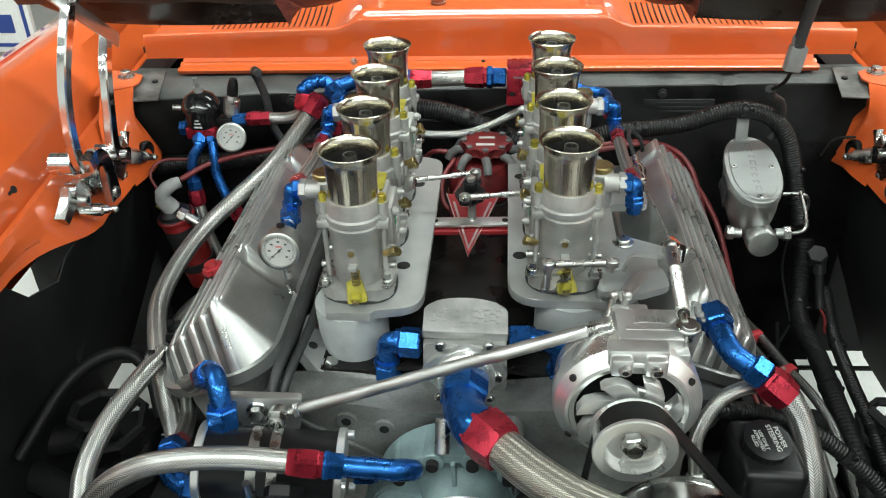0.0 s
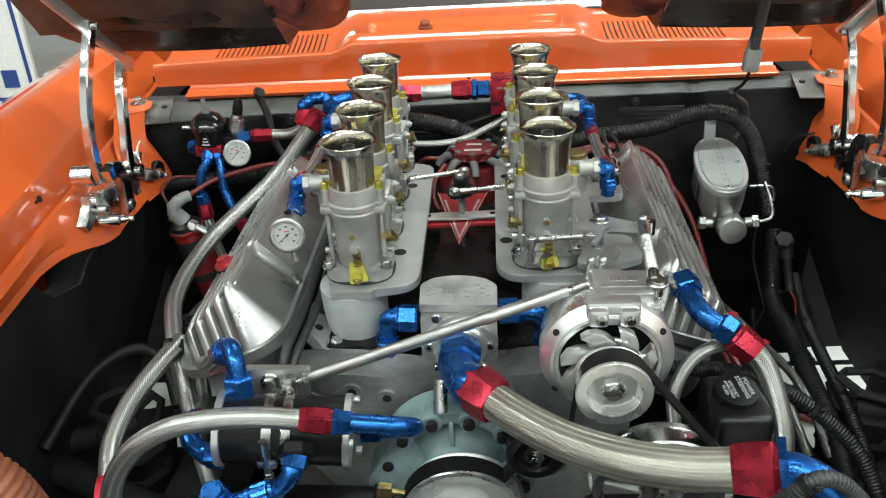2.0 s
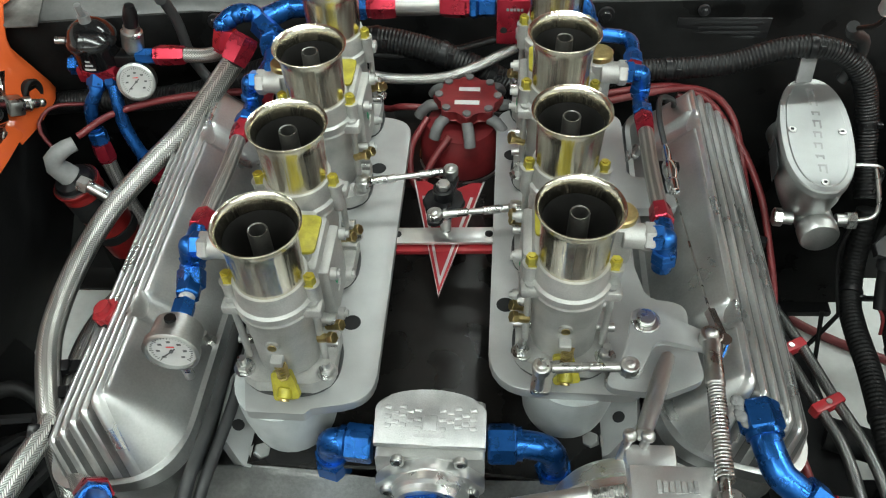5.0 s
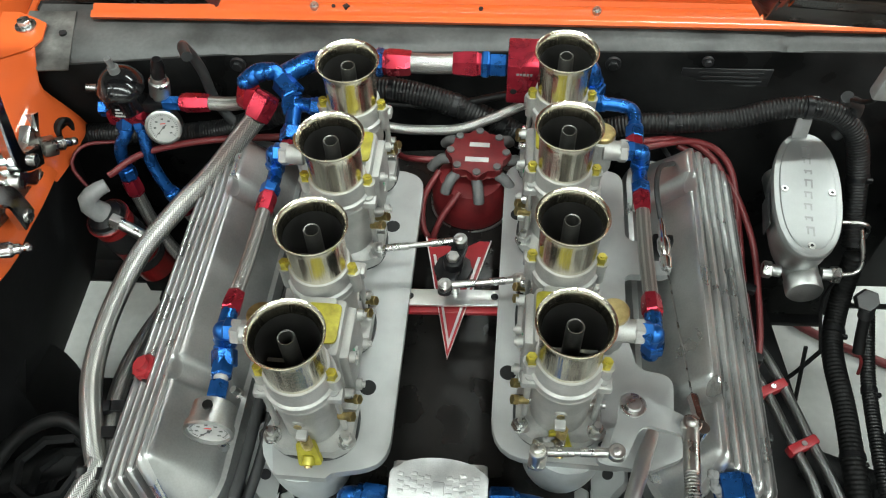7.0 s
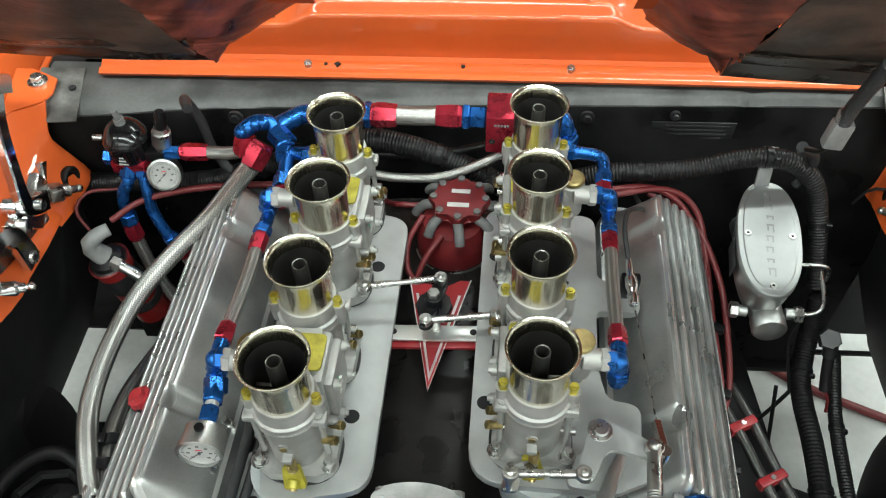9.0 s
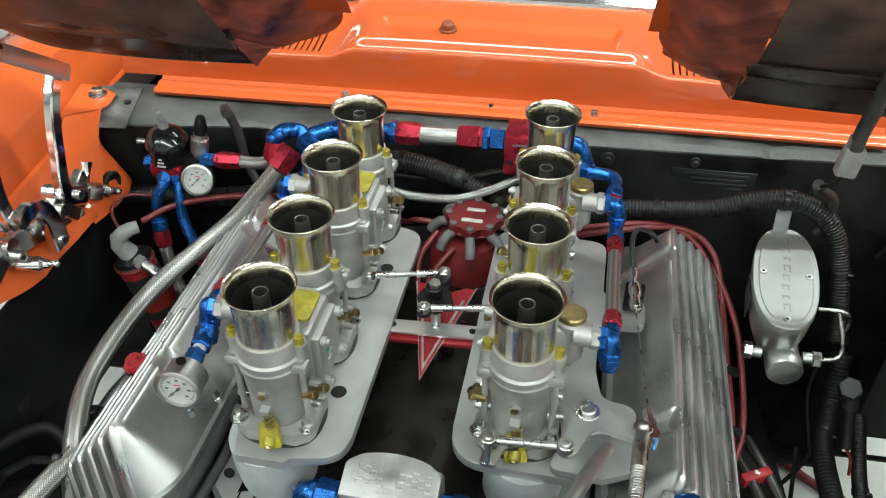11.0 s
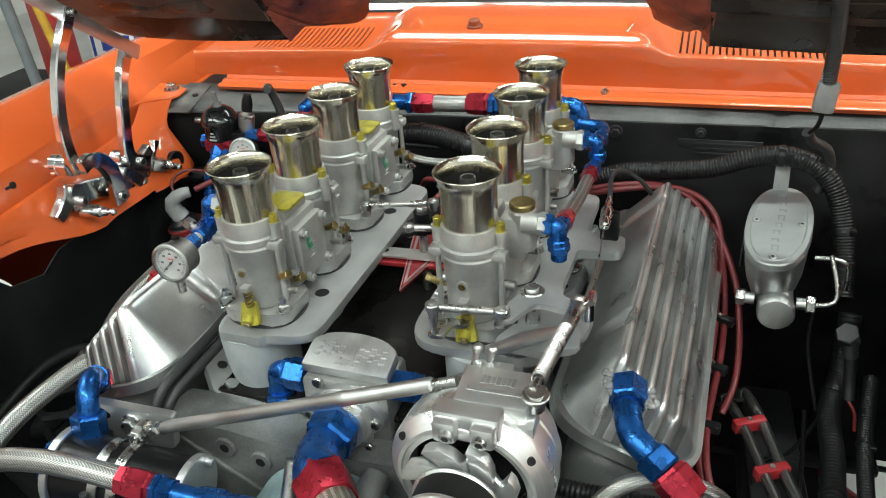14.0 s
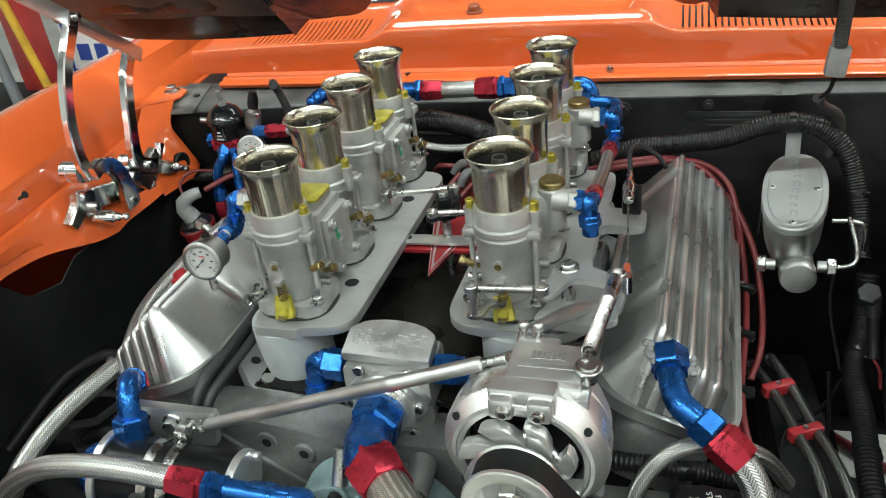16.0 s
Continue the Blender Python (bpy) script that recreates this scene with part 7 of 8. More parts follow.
# ---- right cover outlet hose ----
out = thing("breather_hose", (0.303, -0.075, 0.84), "braided breather hose with blue elbow stuck to the rocker cover", "hose", "braided hoses")
bm = B()
for k in range(40):
    a, rr = random.uniform(0, 6.28), random.uniform(0.012, 0.027)
    q = V((0.304, -0.052, 0.830)) + V((rr * math.cos(a), rr * math.sin(a) * 0.7, -0.5 * rr * math.cos(a) + 0.15 * rr * math.sin(a)))
    ball(bm, q, random.uniform(0.003, 0.0065), 1, 1, 0.6, 8, 6)
part("sealant", bm, GREYBOOT, out, "lumpy grey sealant")
bend(out, [(0.303, -0.058, 0.829), (0.306, -0.082, 0.826), (0.314, -0.106, 0.818), (0.326, -0.116, 0.812), (0.338, -0.122, 0.806)], 0.0138, ends=(True, False))
nut(out, (0.333, -0.1195, 0.8085), (0.350, -0.1285, 0.800), 0.0190)
pts = [(0.374, -0.142, 0.784), (0.390, -0.158, 0.760), (0.402, -0.195, 0.710), (0.400, -0.225, 0.650), (0.392, -0.25, 0.58)]
bm = B()
line = sweep(bm, pts, 0.0145, 18, 0.006)
part("sleeve", bm, BRAID, out, smooth=60)
collar(out, (0.376, -0.143, 0.783), (-0.76, 0.40, 0.50), 0.0150, 0.034)
hose("small braided hose looping past the steering pump", [(0.425, -0.08, 0.700), (0.395, -0.105, 0.757), (0.350, -0.118, 0.778), (0.305, -0.135, 0.770), (0.278, -0.160, 0.735), (0.278, -0.182, 0.698)], 0.0085, (False, False))
st = thing("hose_elbow", (0.29, -0.19, 0.68), "steel hose end on the steering pump", "hose fitting", "hose fittings")
nut(st, (0.278, -0.182, 0.700), (0.281, -0.192, 0.675), 0.0115, STEEL)
nut(st, (0.281, -0.192, 0.673), (0.286, -0.200, 0.655), 0.0095, STEEL)


# ---- distributor, emblem and throttle linkage in the valley ----
def distributor():
    root = thing("distributor", (0.012, 0.335, 0.77), "red distributor with a crab cap and grey lead boots", "distributor")
    c = V((0.012, 0.338, 0))
    bm = B()
    lathe(bm, c + V((0, 0, 0.765)), c + V((0, 0, 1.765)), [(0, 0.030), (0.01, 0.046), (0.014, 0.052), (0.045, 0.052), (0.055, 0.046), (0.066, 0.042), (0.068, 0.030)], 44)
    part("base", bm, DISTRED, root)
    bm = B()
    lathe(bm, c + V((0, 0, 0.772)), c + V((0, 0, 1.772)), [(0, 0.052), (0.0, 0.0545), (0.005, 0.0545), (0.005, 0.052)], 44, False, False)
    part("band", bm, STEEL, root)
    bm = B()
    o = []
    for i in range(64):
        a = 2 * math.pi * i / 64
        r = 0.038 + 0.005 * math.cos(8 * a)
        o.append((c.x + 0.008 + r * math.cos(a), c.y + 0.012 + r * math.sin(a)))
    prism(bm, o, 0.848, 0.862, None, 0.002)
    part("cap", bm, DISTRED, root)
    for k in range(8):
        a = 2 * math.pi * k / 8
        q = V((c.x + 0.008 + 0.036 * math.cos(a), c.y + 0.012 + 0.036 * math.sin(a), 0.862))
        bm = B()
        cyl(bm, q, q + V((0, 0, 0.003)), 0.0052, edge=0.0006, n=14)
        part("cap_screw", bm, DULLBOOT, root)
        out = V((math.cos(a + 0.2), math.sin(a + 0.2), 0))
        bm = B()
        sweep(bm, [q + V((0, 0, -0.014)) + out * 0.002, q + out * 0.016 + V((0, 0, -0.016)), q + out * 0.026 + V((0, 0, -0.030))], 0.0070, 12)
        part("lead_boot", bm, DULLBOOT, root)
    bm = B()
    box(bm, (0.030, 0.0080, 0.0006), Matrix.Translation((c.x + 0.007, c.y - 0.002, 0.8625)), 0.0002)
    part("badge", bm, DIAL, root)
    bm = B()
    box(bm, (0.026, 0.0075, 0.0006), Matrix.Translation((c.x + 0.009, c.y + 0.024, 0.8625)), 0.0002)
    part("badge", bm, DIAL, root)
    return root


distributor()


def lead(pts, r=0.0042, mat=None, label="red silicone ignition lead", name="ignition_lead", group="ignition leads"):
    bm = B()
    sweep(bm, pts, r, 10, 0.01)
    return solid(name, bm, mat or REDLEAD, label, "cable", group, smooth=60)


lead([(-0.030, 0.338, 0.835), (-0.048, 0.305, 0.815), (-0.044, 0.270, 0.79), (-0.02, 0.262, 0.775), (0.02, 0.262, 0.772)])
lead([(-0.035, 0.352, 0.840), (-0.064, 0.350, 0.842), (-0.082, 0.372, 0.82), (-0.10, 0.40, 0.80)])
lead([(0.000, 0.300, 0.838), (-0.024, 0.272, 0.812), (-0.030, 0.250, 0.785), (0.0, 0.238, 0.772), (0.04, 0.25, 0.770)])
lead([(-0.12, 0.405, 0.83), (-0.24, 0.385, 0.835), (-0.36, 0.378, 0.825), (-0.45, 0.365, 0.806), (-0.495, 0.335, 0.790)], 0.0048)
for dx, dz in ((0.0, 0.0), (0.0115, -0.002)):
    lead([(0.10 + dx, 0.40 - dx, 0.80), (0.22, 0.41 - dx, 0.83 + dz), (0.30 + dx, 0.425, 0.824), (0.352 + dx, 0.402 + dx, 0.790), (0.372 + dx, 0.345, 0.735 + dz), (0.379 + dx, 0.29, 0.704 + dz), (0.379 + dx, 0.20, 0.700 + dz), (0.374 + dx, 0.12, 0.700 + dz), (0.371 + dx, 0.06, 0.698), (0.378 + 0.8 * dx, 0.01 - dx, 0.69), (0.392 + dx, -0.03 - dx, 0.665), (0.405 + dx, -0.06, 0.62)], 0.0046)
lead([(0.30, 0.43, 0.80), (0.36, 0.405, 0.778), (0.398, 0.34, 0.735), (0.412, 0.27, 0.690), (0.412, 0.20, 0.660), (0.400, 0.16, 0.635)], 0.0046)
lead([(0.29, 0.43, 0.81), (0.34, 0.415, 0.79), (0.372, 0.385, 0.76), (0.380, 0.345, 0.735), (0.376, 0.31, 0.71)], 0.0046)
for x, y, z, turn in ((0.385, 0.275, 0.704, -20), (0.381, 0.170, 0.701, -20), (0.378, 0.060, 0.698, -8)):
    sep = thing("lead_separator", (x, y, z), "black clip holding the red ignition leads apart", "lead clip", "lead clips")
    m = Matrix.Translation((x, y, z)) @ Matrix.Rotation(radians(turn), 4, "Z")
    bm = B()
    box(bm, (0.040, 0.013, 0.012), m, 0.003)
    part("clip", bm, PLASTIC, sep)
    bm = B()
    cyl(bm, m @ V((0, 0, 0.006)), m @ V((0, 0, 0.0085)), 0.0034, n=14)
    part("screw", bm, STEEL, sep)


def emblem():
    root = thing("arrowhead_emblem", (0.0, 0.14, 0.815), "red arrowhead emblem with silver edges on a bright bracket bar", "emblem")
    m = axes((0.004, 0.065, 0.826), (1, 0, 0), (0, 1, 0.02))
    bm = B()
    prism(bm, [(0, 0), (0.040, 0.165), (0.026, 0.165), (0.0, 0.148), (-0.026, 0.165), (-0.040, 0.165)], -0.003, 0.001, m, 0.0005)
    part("arrowhead", bm, CAPRED, root)
    bm = B()
    for s in (-1, 1):
        prism(bm, [(s * 0.0, 0.012), (s * 0.0, 0.024), (s * 0.0255, 0.140), (s * 0.029, 0.140)] if s > 0 else [(0.0, 0.012), (-0.029, 0.140), (-0.0255, 0.140), (0.0, 0.024)], 0.0008, 0.0026, m)
        prism(bm, [(s * 0.0, -0.001), (s * 0.0005, 0.003), (s * 0.0392, 0.166), (s * 0.041, 0.166)] if s > 0 else [(0.0, -0.001), (-0.041, 0.166), (-0.0392, 0.166), (-0.0005, 0.003)], 0.0008, 0.0022, m)
    part("edging", bm, BILLET, root)
    bm = B()
    bmx = axes((0.006, 0.143, 0.834), (1, 0.06, 0), (0, 1, 0))
    prism(bm, rounded([(-0.062, -0.012, 0.002), (0.056, -0.012, 0.002), (0.056, 0.010, 0.002), (-0.062, 0.010, 0.002)], 2), -0.002, 0.002, bmx, 0.0005)
    part("bar", bm, BILLET, root)
    bm = B()
    box(bm, (0.112, 0.016, 0.006), bmx @ Matrix.Translation((-0.002, -0.010, -0.008)), 0.001)
    part("red_bar", bm, CAPRED, root)
    bm = B()
    for x in (-0.052, 0.047):
        cyl(bm, bmx @ V((x, 0.0, 0.001)), bmx @ V((x, 0.0, 0.0026)), 0.0045, n=14)
        box(bm, (0.012, 0.003, 0.0016), bmx @ Matrix.Translation((x + (0.006 if x > 0 else -0.006), 0.0, 0.0018)))
    part("slot", bm, SOOT, root)
    bm = B()
    cyl(bm, (0.006, 0.150, 0.775), (0.006, 0.150, 0.875), 0.006)
    part("post", bm, STEEL, root)


emblem()


def rod_link(root, a, b, name="link_rod"):
    a, b = V(a), V(b)
    d = (b - a).normalized()
    bm = B()
    cyl(bm, a + d * 0.018, b - d * 0.018, 0.0032, n=12)
    part(name, bm, STEEL, root)
    for p, e in ((a, d), (b, -d)):
        bm = B()
        cyl(bm, p + e * 0.008, p + e * 0.034, 0.0045, edge=0.0006, n=14)
        cyl(bm, p - V((0, 0, 0.0045)), p + V((0, 0, 0.0045)), 0.0080, edge=0.001, n=20)
        ball(bm, p, 0.0062)
        part("rod_end", bm, STEEL, root)
        bm = B()
        hexnut(bm, p - V((0, 0, 0.012)), p - V((0, 0, 0.0050)), 0.0052)
        part("stud", bm, STEEL, root)


def bellcrank():
    root = thing("throttle_bellcrank", (0.005, 0.155, 0.84), "black bellcrank with two bright link rods to the carburettors", "bellcrank")
    bm = B()
    o = []
    for i in range(48):
        a = 2 * math.pi * i / 48
        o.append((0.004 + (0.021 + 0.0015 * math.cos(10 * a)) * math.cos(a), 0.157 + (0.021 + 0.0015 * math.cos(10 * a)) * math.sin(a)))
    prism(bm, o, 0.866, 0.874, None, 0.001)
    prism(bm, rounded([(-0.012, 0.118, 0.007), (0.004, 0.118, 0.007), (0.020, 0.192, 0.008), (0.002, 0.194, 0.008)]), 0.8735, 0.879, None, 0.001)
    cyl(bm, (0.004, 0.157, 0.878), (0.004, 0.157, 0.892), 0.011, edge=0.001)
    part("crank", bm, PLASTIC, root)
    bm = B()
    hexnut(bm, (0.004, 0.157, 0.892), (0.004, 0.157, 0.899), 0.0075)
    part("nut", bm, STEEL, root, smooth=20)
    rod_link(root, (0.010, 0.185, 0.890), (-0.082, 0.170, 0.884))
    rod_link(root, (-0.003, 0.127, 0.882), (0.080, 0.140, 0.884))


bellcrank()


def throttle_lever():
    root = thing("throttle_linkage", (0.19, -0.01, 0.845), "machined throttle bracket with levers, link rod and return spring", "throttle linkage")
    bm = B()
    cyl(bm, (0.194, -0.012, 0.843), (0.194, -0.012, 0.897), 0.008)
    cyl(bm, (0.176, -0.040, 0.843), (0.176, -0.040, 0.852), 0.012)
    part("post", bm, STEEL, root)
    bm = B()
    prism(bm, rounded([(0.166, -0.066, 0.008), (0.184, -0.070, 0.008), (0.202, -0.030, 0.01), (0.248, -0.040, 0.008), (0.258, -0.026, 0.008), (0.205, 0.000, 0.012), (0.184, 0.004, 0.012), (0.178, -0.030, 0.01)]), 0.896, 0.902, None, 0.001)
    part("lever", bm, PLATE, root)
    bm = B()
    cyl(bm, (0.194, -0.012, 0.902), (0.194, -0.012, 0.9045), 0.013, edge=0.0008)
    cyl(bm, (0.194, -0.012, 0.9045), (0.194, -0.012, 0.909), 0.0085, edge=0.001)
    part("pivot_bolt", bm, STEEL, root)
    bm = B()
    prism(bm, rounded([(0.160, -0.058, 0.01), (0.215, -0.062, 0.012), (0.250, -0.045, 0.012), (0.245, 0.0, 0.012), (0.205, -0.012, 0.01), (0.175, -0.02, 0.01)]), 0.855, 0.864, None, 0.001)
    part("bracket", bm, PLATE, root)
    rod_link(root, (0.103, -0.068, 0.906), (0.176, -0.064, 0.908))
    bm = B()
    prism(bm, rounded([(0.094, -0.072, 0.006), (0.112, -0.072, 0.006), (0.116, -0.050, 0.006), (0.132, -0.046, 0.005), (0.132, -0.036, 0.005), (0.100, -0.040, 0.006)]), 0.868, 0.873, None, 0.0008)
    cyl(bm, (0.103, -0.068, 0.870), (0.103, -0.068, 0.902), 0.004)
    part("carb_lever", bm, STEEL, root)
    # return spring on a guide rod
    a, b = V((0.236, -0.180, 0.914)), V((0.247, -0.030, 0.907))
    d = (b - a).normalized()
    bm = B()
    cyl(bm, a, b, 0.0040, n=14)
    part("spring_guide", bm, STEEL, root)
    s, o = d.orthogonal().normalized(), d.cross(d.orthogonal().normalized())
    bm = B()
    L = (b - a).length
    N = 32 * 10
    pts = [a + d * (0.016 + (L * 0.66) * k / N) + (s * math.cos(k * 0.6283) + o * math.sin(k * 0.6283)) * 0.0064 for k in range(N + 1)]
    sweep(bm, pts, 0.0011, 6, smooth_line=False)
    part("spring", bm, STEEL, root)
    bm = B()
    cyl(bm, b - d * 0.05, b - d * 0.004, 0.0078, edge=0.001)
    cyl(bm, b + V((0, 0, -0.006)), b + V((0, 0, 0.006)), 0.0095, edge=0.001)
    ball(bm, b + V((0, 0, 0.005)), 0.0065)
    part("spring_cap", bm, STEEL, root)
    bm = B()
    cyl(bm, (0.257, -0.034, 0.893), (0.257, -0.034, 0.912), 0.0062)
    hexnut(bm, (0.257, -0.028, 0.905), (0.254, 0.006, 0.896), 0.0058)
    part("cable_clevis", bm, CHROME, root)


throttle_lever()


def throttle_cable():
    root = thing("throttle_cable", (0.25, 0.1, 0.89), "thin steel throttle cable with barrel fittings on a bracket", "cable")
    bm = B()
    sweep(bm, [(0.254, 0.004, 0.896), (0.240, 0.160, 0.894)], 0.0011, 6)
    part("wire", bm, STEEL, root)
    bm = B()
    lathe(bm, (0.240, 0.158, 0.894), (0.236, 0.225, 0.902), [(0, 0.003), (0.002, 0.006), (0.014, 0.0075), (0.018, 0.0055), (0.026, 0.0075), (0.038, 0.0075), (0.042, 0.005), (0.055, 0.0048), (0.066, 0.003)], 18)
    part("barrel", bm, CHROME, root)
    bm = B()
    sweep(bm, [(0.236, 0.223, 0.902), (0.232, 0.262, 0.912), (0.240, 0.30, 0.905), (0.262, 0.335, 0.875), (0.275, 0.38, 0.83), (0.27, 0.44, 0.80)], 0.0032, 8)
    part("sheath", bm, GREYRUB, root)
    bm = B()
    box(bm, (0.024, 0.012, 0.04), Matrix.Translation((0.240, 0.205, 0.872)), 0.003)
    part("bracket", bm, PLASTIC, root)


throttle_cable()

# braided hose slung between the rear carburettors, with a black cable above it
hose("thin braided hose slung between the rear carburettors over the distributor", [(-0.165, 0.385, 0.880), (-0.101, 0.390, 0.858), (-0.063, 0.393, 0.852), (-0.012, 0.394, 0.856), (0.029, 0.402, 0.868), (0.077, 0.413, 0.890)], 0.0066, (False, False), n=14)
lead([(-0.13, 0.43, 0.862), (-0.06, 0.43, 0.862), (0.0, 0.43, 0.872), (0.06, 0.428, 0.892), (0.10, 0.42, 0.897)], 0.0052, LOOM, "black cable beside the thin braided hose", "cable", "loose cables")


# ---- brake master cylinder ----
def master_cylinder():
    root = thing("master_cylinder", (0.447, 0.35, 0.72), "polished brake master cylinder with an oval engraved lid", "master cylinder")
    m = axes((0.4465, 0.347, 0.820), (0.996, -0.09, 0.04), (0.09, 0.98, 0.09))

    def oval(rx, ry, z, p=2.35):
        return [m @ V((x, y, z)) for x, y in ellipse(0, 0, rx, ry, 48, p)]
    bm = B()
    ring_mesh(bm, [oval(0.0400, 0.095, -0.010), oval(0.0425, 0.098, -0.008), oval(0.0425, 0.098, 0.001), oval(0.0414, 0.0966, 0.003), oval(0.0350, 0.0895, 0.003), oval(0.0340, 0.0885, 0.0045)])
    part("lid", bm, LIDMAT, root, smooth=30)
    bm = B()
    rings = []
    for z, rx, ry, sy in ((-0.010, 0.0402, 0.0955, 0), (-0.035, 0.0395, 0.093, 0.0), (-0.055, 0.0375, 0.088, 0.002), (-0.070, 0.034, 0.083, 0.004), (-0.085, 0.029, 0.078, 0.006)):
        rings.append([m @ V((x, y + sy, z)) for x, y in ellipse(0, 0, rx, ry, 48, 2.4)])
    ring_mesh(bm, rings)
    part("reservoir", bm, MCBODY, root, smooth=40)
    bm = B()
    lathe(bm, (0.452, 0.243, 0.742), (0.449, 0.45, 0.742), [(0, 0.015), (0.001, 0.0215), (0.004, 0.0235), (0.020, 0.0235), (0.024, 0.0215), (0.030, 0.0225), (0.20, 0.0235)], 36)
    part("bore", bm, MCBODY, root)
    for k, (x, y) in enumerate(((-0.0290, 0.0), (0.0290, 0.0), (0.0, -0.084))):
        bm = B()
        cyl(bm, m @ V((x, y, 0.004)), m @ V((x, y, 0.0066)), 0.0048, edge=0.0006, n=16)
        part("lid_screw", bm, STEEL, root)
        bm = B()
        hexnut(bm, m @ V((x, y, 0.0064)), m @ V((x, y, 0.0068)), 0.0022)
        part("screw_socket", bm, SOOT, root)
    bm = B()
    for k in range(8):
        w = (0.014, 0.006, 0.010, 0.011, 0.014, 0.006, 0.010, 0.013)[k]
        mm = m @ Matrix.Translation((0.0 - 0.0015 * math.sin(k), -0.062 + 0.0185 * k, 0.0044)) @ Matrix.Rotation(1.57, 4, 'Z')
        box(bm, (w, 0.0022, 0.0006), mm @ Matrix.Translation((0, -0.004, 0)))
        box(bm, (0.0028, 0.010, 0.0006), mm @ Matrix.Translation((w * 0.4, 0, 0)))
        box(bm, (w * 0.7, 0.002, 0.0006), mm @ Matrix.Translation((0, 0.003, 0)))
    part("engraving", bm, GREYBOOT, root)
    bm = B()
    box(bm, (0.002, 0.05, 0.028), m @ Matrix.Translation((-0.0424, -0.015, -0.034)) @ Matrix.Rotation(0.05, 4, "Y"), 0.0005)
    part("side_label", bm, GREYP, root, "dark side label")
    for a, b in (((0.425, 0.275, 0.744), (0.402, 0.277, 0.744)), ((0.477, 0.274, 0.745), (0.500, 0.273, 0.746))):
        bm = B()
        cyl(bm, a, V(a).lerp(V(b), 0.6), 0.008)
        part("port_boss", bm, MCBODY, root)
        nut(root, V(a).lerp(V(b), 0.5), b, 0.0115, STEEL, "port_nut")
    tube(root, [(0.498, 0.273, 0.746), (0.515, 0.275, 0.748), (0.524, 0.279, 0.755), (0.522, 0.288, 0.775), (0.512, 0.305, 0.805)], 0.0030, STEEL, "brake_pipe")
    tube(root, [(0.496, 0.33, 0.785), (0.525, 0.33, 0.785), (0.538, 0.33, 0.775), (0.54, 0.33, 0.74)], 0.0028, STEEL, "brake_pipe")
    bm = B()
    m2 = axes((0.447, 0.44, 0.845), (1, 0, 0), (0, 0.25, 1))
    box(bm, (0.020, 0.075, 0.004), m2 @ Matrix.Translation((0, 0.01, 0)), 0.001)
    part("strap", bm, GREYBOOT, root, "grey strap holding the conduit")
    return root


master_cylinder()


def brake_parts():
    root = thing("proportioning_valve", (0.53, 0.28, 0.70), "dark brake valve with a rubber boot and red wire", "brake valve")
    bm = B()
    hexnut(bm, (0.545, 0.262, 0.706), (0.540, 0.250, 0.725), 0.0155)
    cyl(bm, (0.545, 0.255, 0.72), (0.549, 0.248, 0.690), 0.010)
    part("valve", bm, BLACKP, root, smooth=20)
    tube(root, [(0.549, 0.248, 0.69), (0.552, 0.235, 0.66), (0.553, 0.22, 0.64)], 0.0075, RUBBER, "boot")
    tube(root, [(0.553, 0.22, 0.64), (0.562, 0.215, 0.625), (0.566, 0.21, 0.60)], 0.0022, REDLEAD, "wire")


brake_parts()


# ---- ribbed looms and dark wiring ----
def loom(label, pts, r, ripple=0.0012, pitch=0.0046, mat=None):
    root = thing("wiring_loom", pts[0], label, "wiring", "wiring looms")
    bm = B()
    sweep(bm, pts, r, 18, ripple=ripple, pitch=pitch)
    part("conduit", bm, mat or LOOM, root, smooth=80)
    line = spline([V(p) for p in pts], 0.006)
    for u in (0.22, 0.55, 0.83):
        i = int(u * (len(line) - 2))
        d = (line[i + 1] - line[i]).normalized()
        bm = B()
        lathe(bm, line[i], line[i] + d, [(0, r), (0, r + 0.0022), (0.007, r + 0.0022), (0.007, r)], 20, False, False)
        box(bm, (0.008, 0.006, 0.007), Matrix.Translation(line[i] + d * 0.0035 + V((0.6, -0.6, 0.3)).normalized() * (r + 0.003)), 0.001)
        part("cable_tie", bm, PLASTIC, root)
    return root


loom("black ribbed conduit arching over the master cylinder", [(0.16, 0.438, 0.815), (0.225, 0.436, 0.840), (0.285, 0.436, 0.847), (0.350, 0.438, 0.856), (0.398, 0.440, 0.874), (0.440, 0.440, 0.882), (0.482, 0.438, 0.874), (0.514, 0.430, 0.846), (0.532, 0.415, 0.800), (0.540, 0.385, 0.750), (0.542, 0.345, 0.715)], 0.0132)
loom("black ribbed conduit behind the carburettors", [(-0.16, 0.440, 0.872), (-0.10, 0.438, 0.880), (-0.03, 0.430, 0.870), (0.04, 0.420, 0.845), (0.09, 0.41, 0.82)], 0.0155)
loom("black ribbed conduit along the firewall", [(-0.60, 0.435, 0.760), (-0.52, 0.432, 0.772), (-0.44, 0.430, 0.778), (-0.36, 0.430, 0.792), (-0.30, 0.432, 0.815), (-0.22, 0.436, 0.845)], 0.0150)
loom("thick black loom dropping beside the engine", [(0.556, 0.350, 0.690), (0.553, 0.315, 0.620), (0.541, 0.265, 0.600), (0.536, 0.220, 0.600), (0.537, 0.150, 0.600), (0.533, 0.053, 0.598), (0.540, -0.05, 0.570), (0.550, -0.15, 0.500)], 0.0145, 0.0006, 0.006, RUBBER)
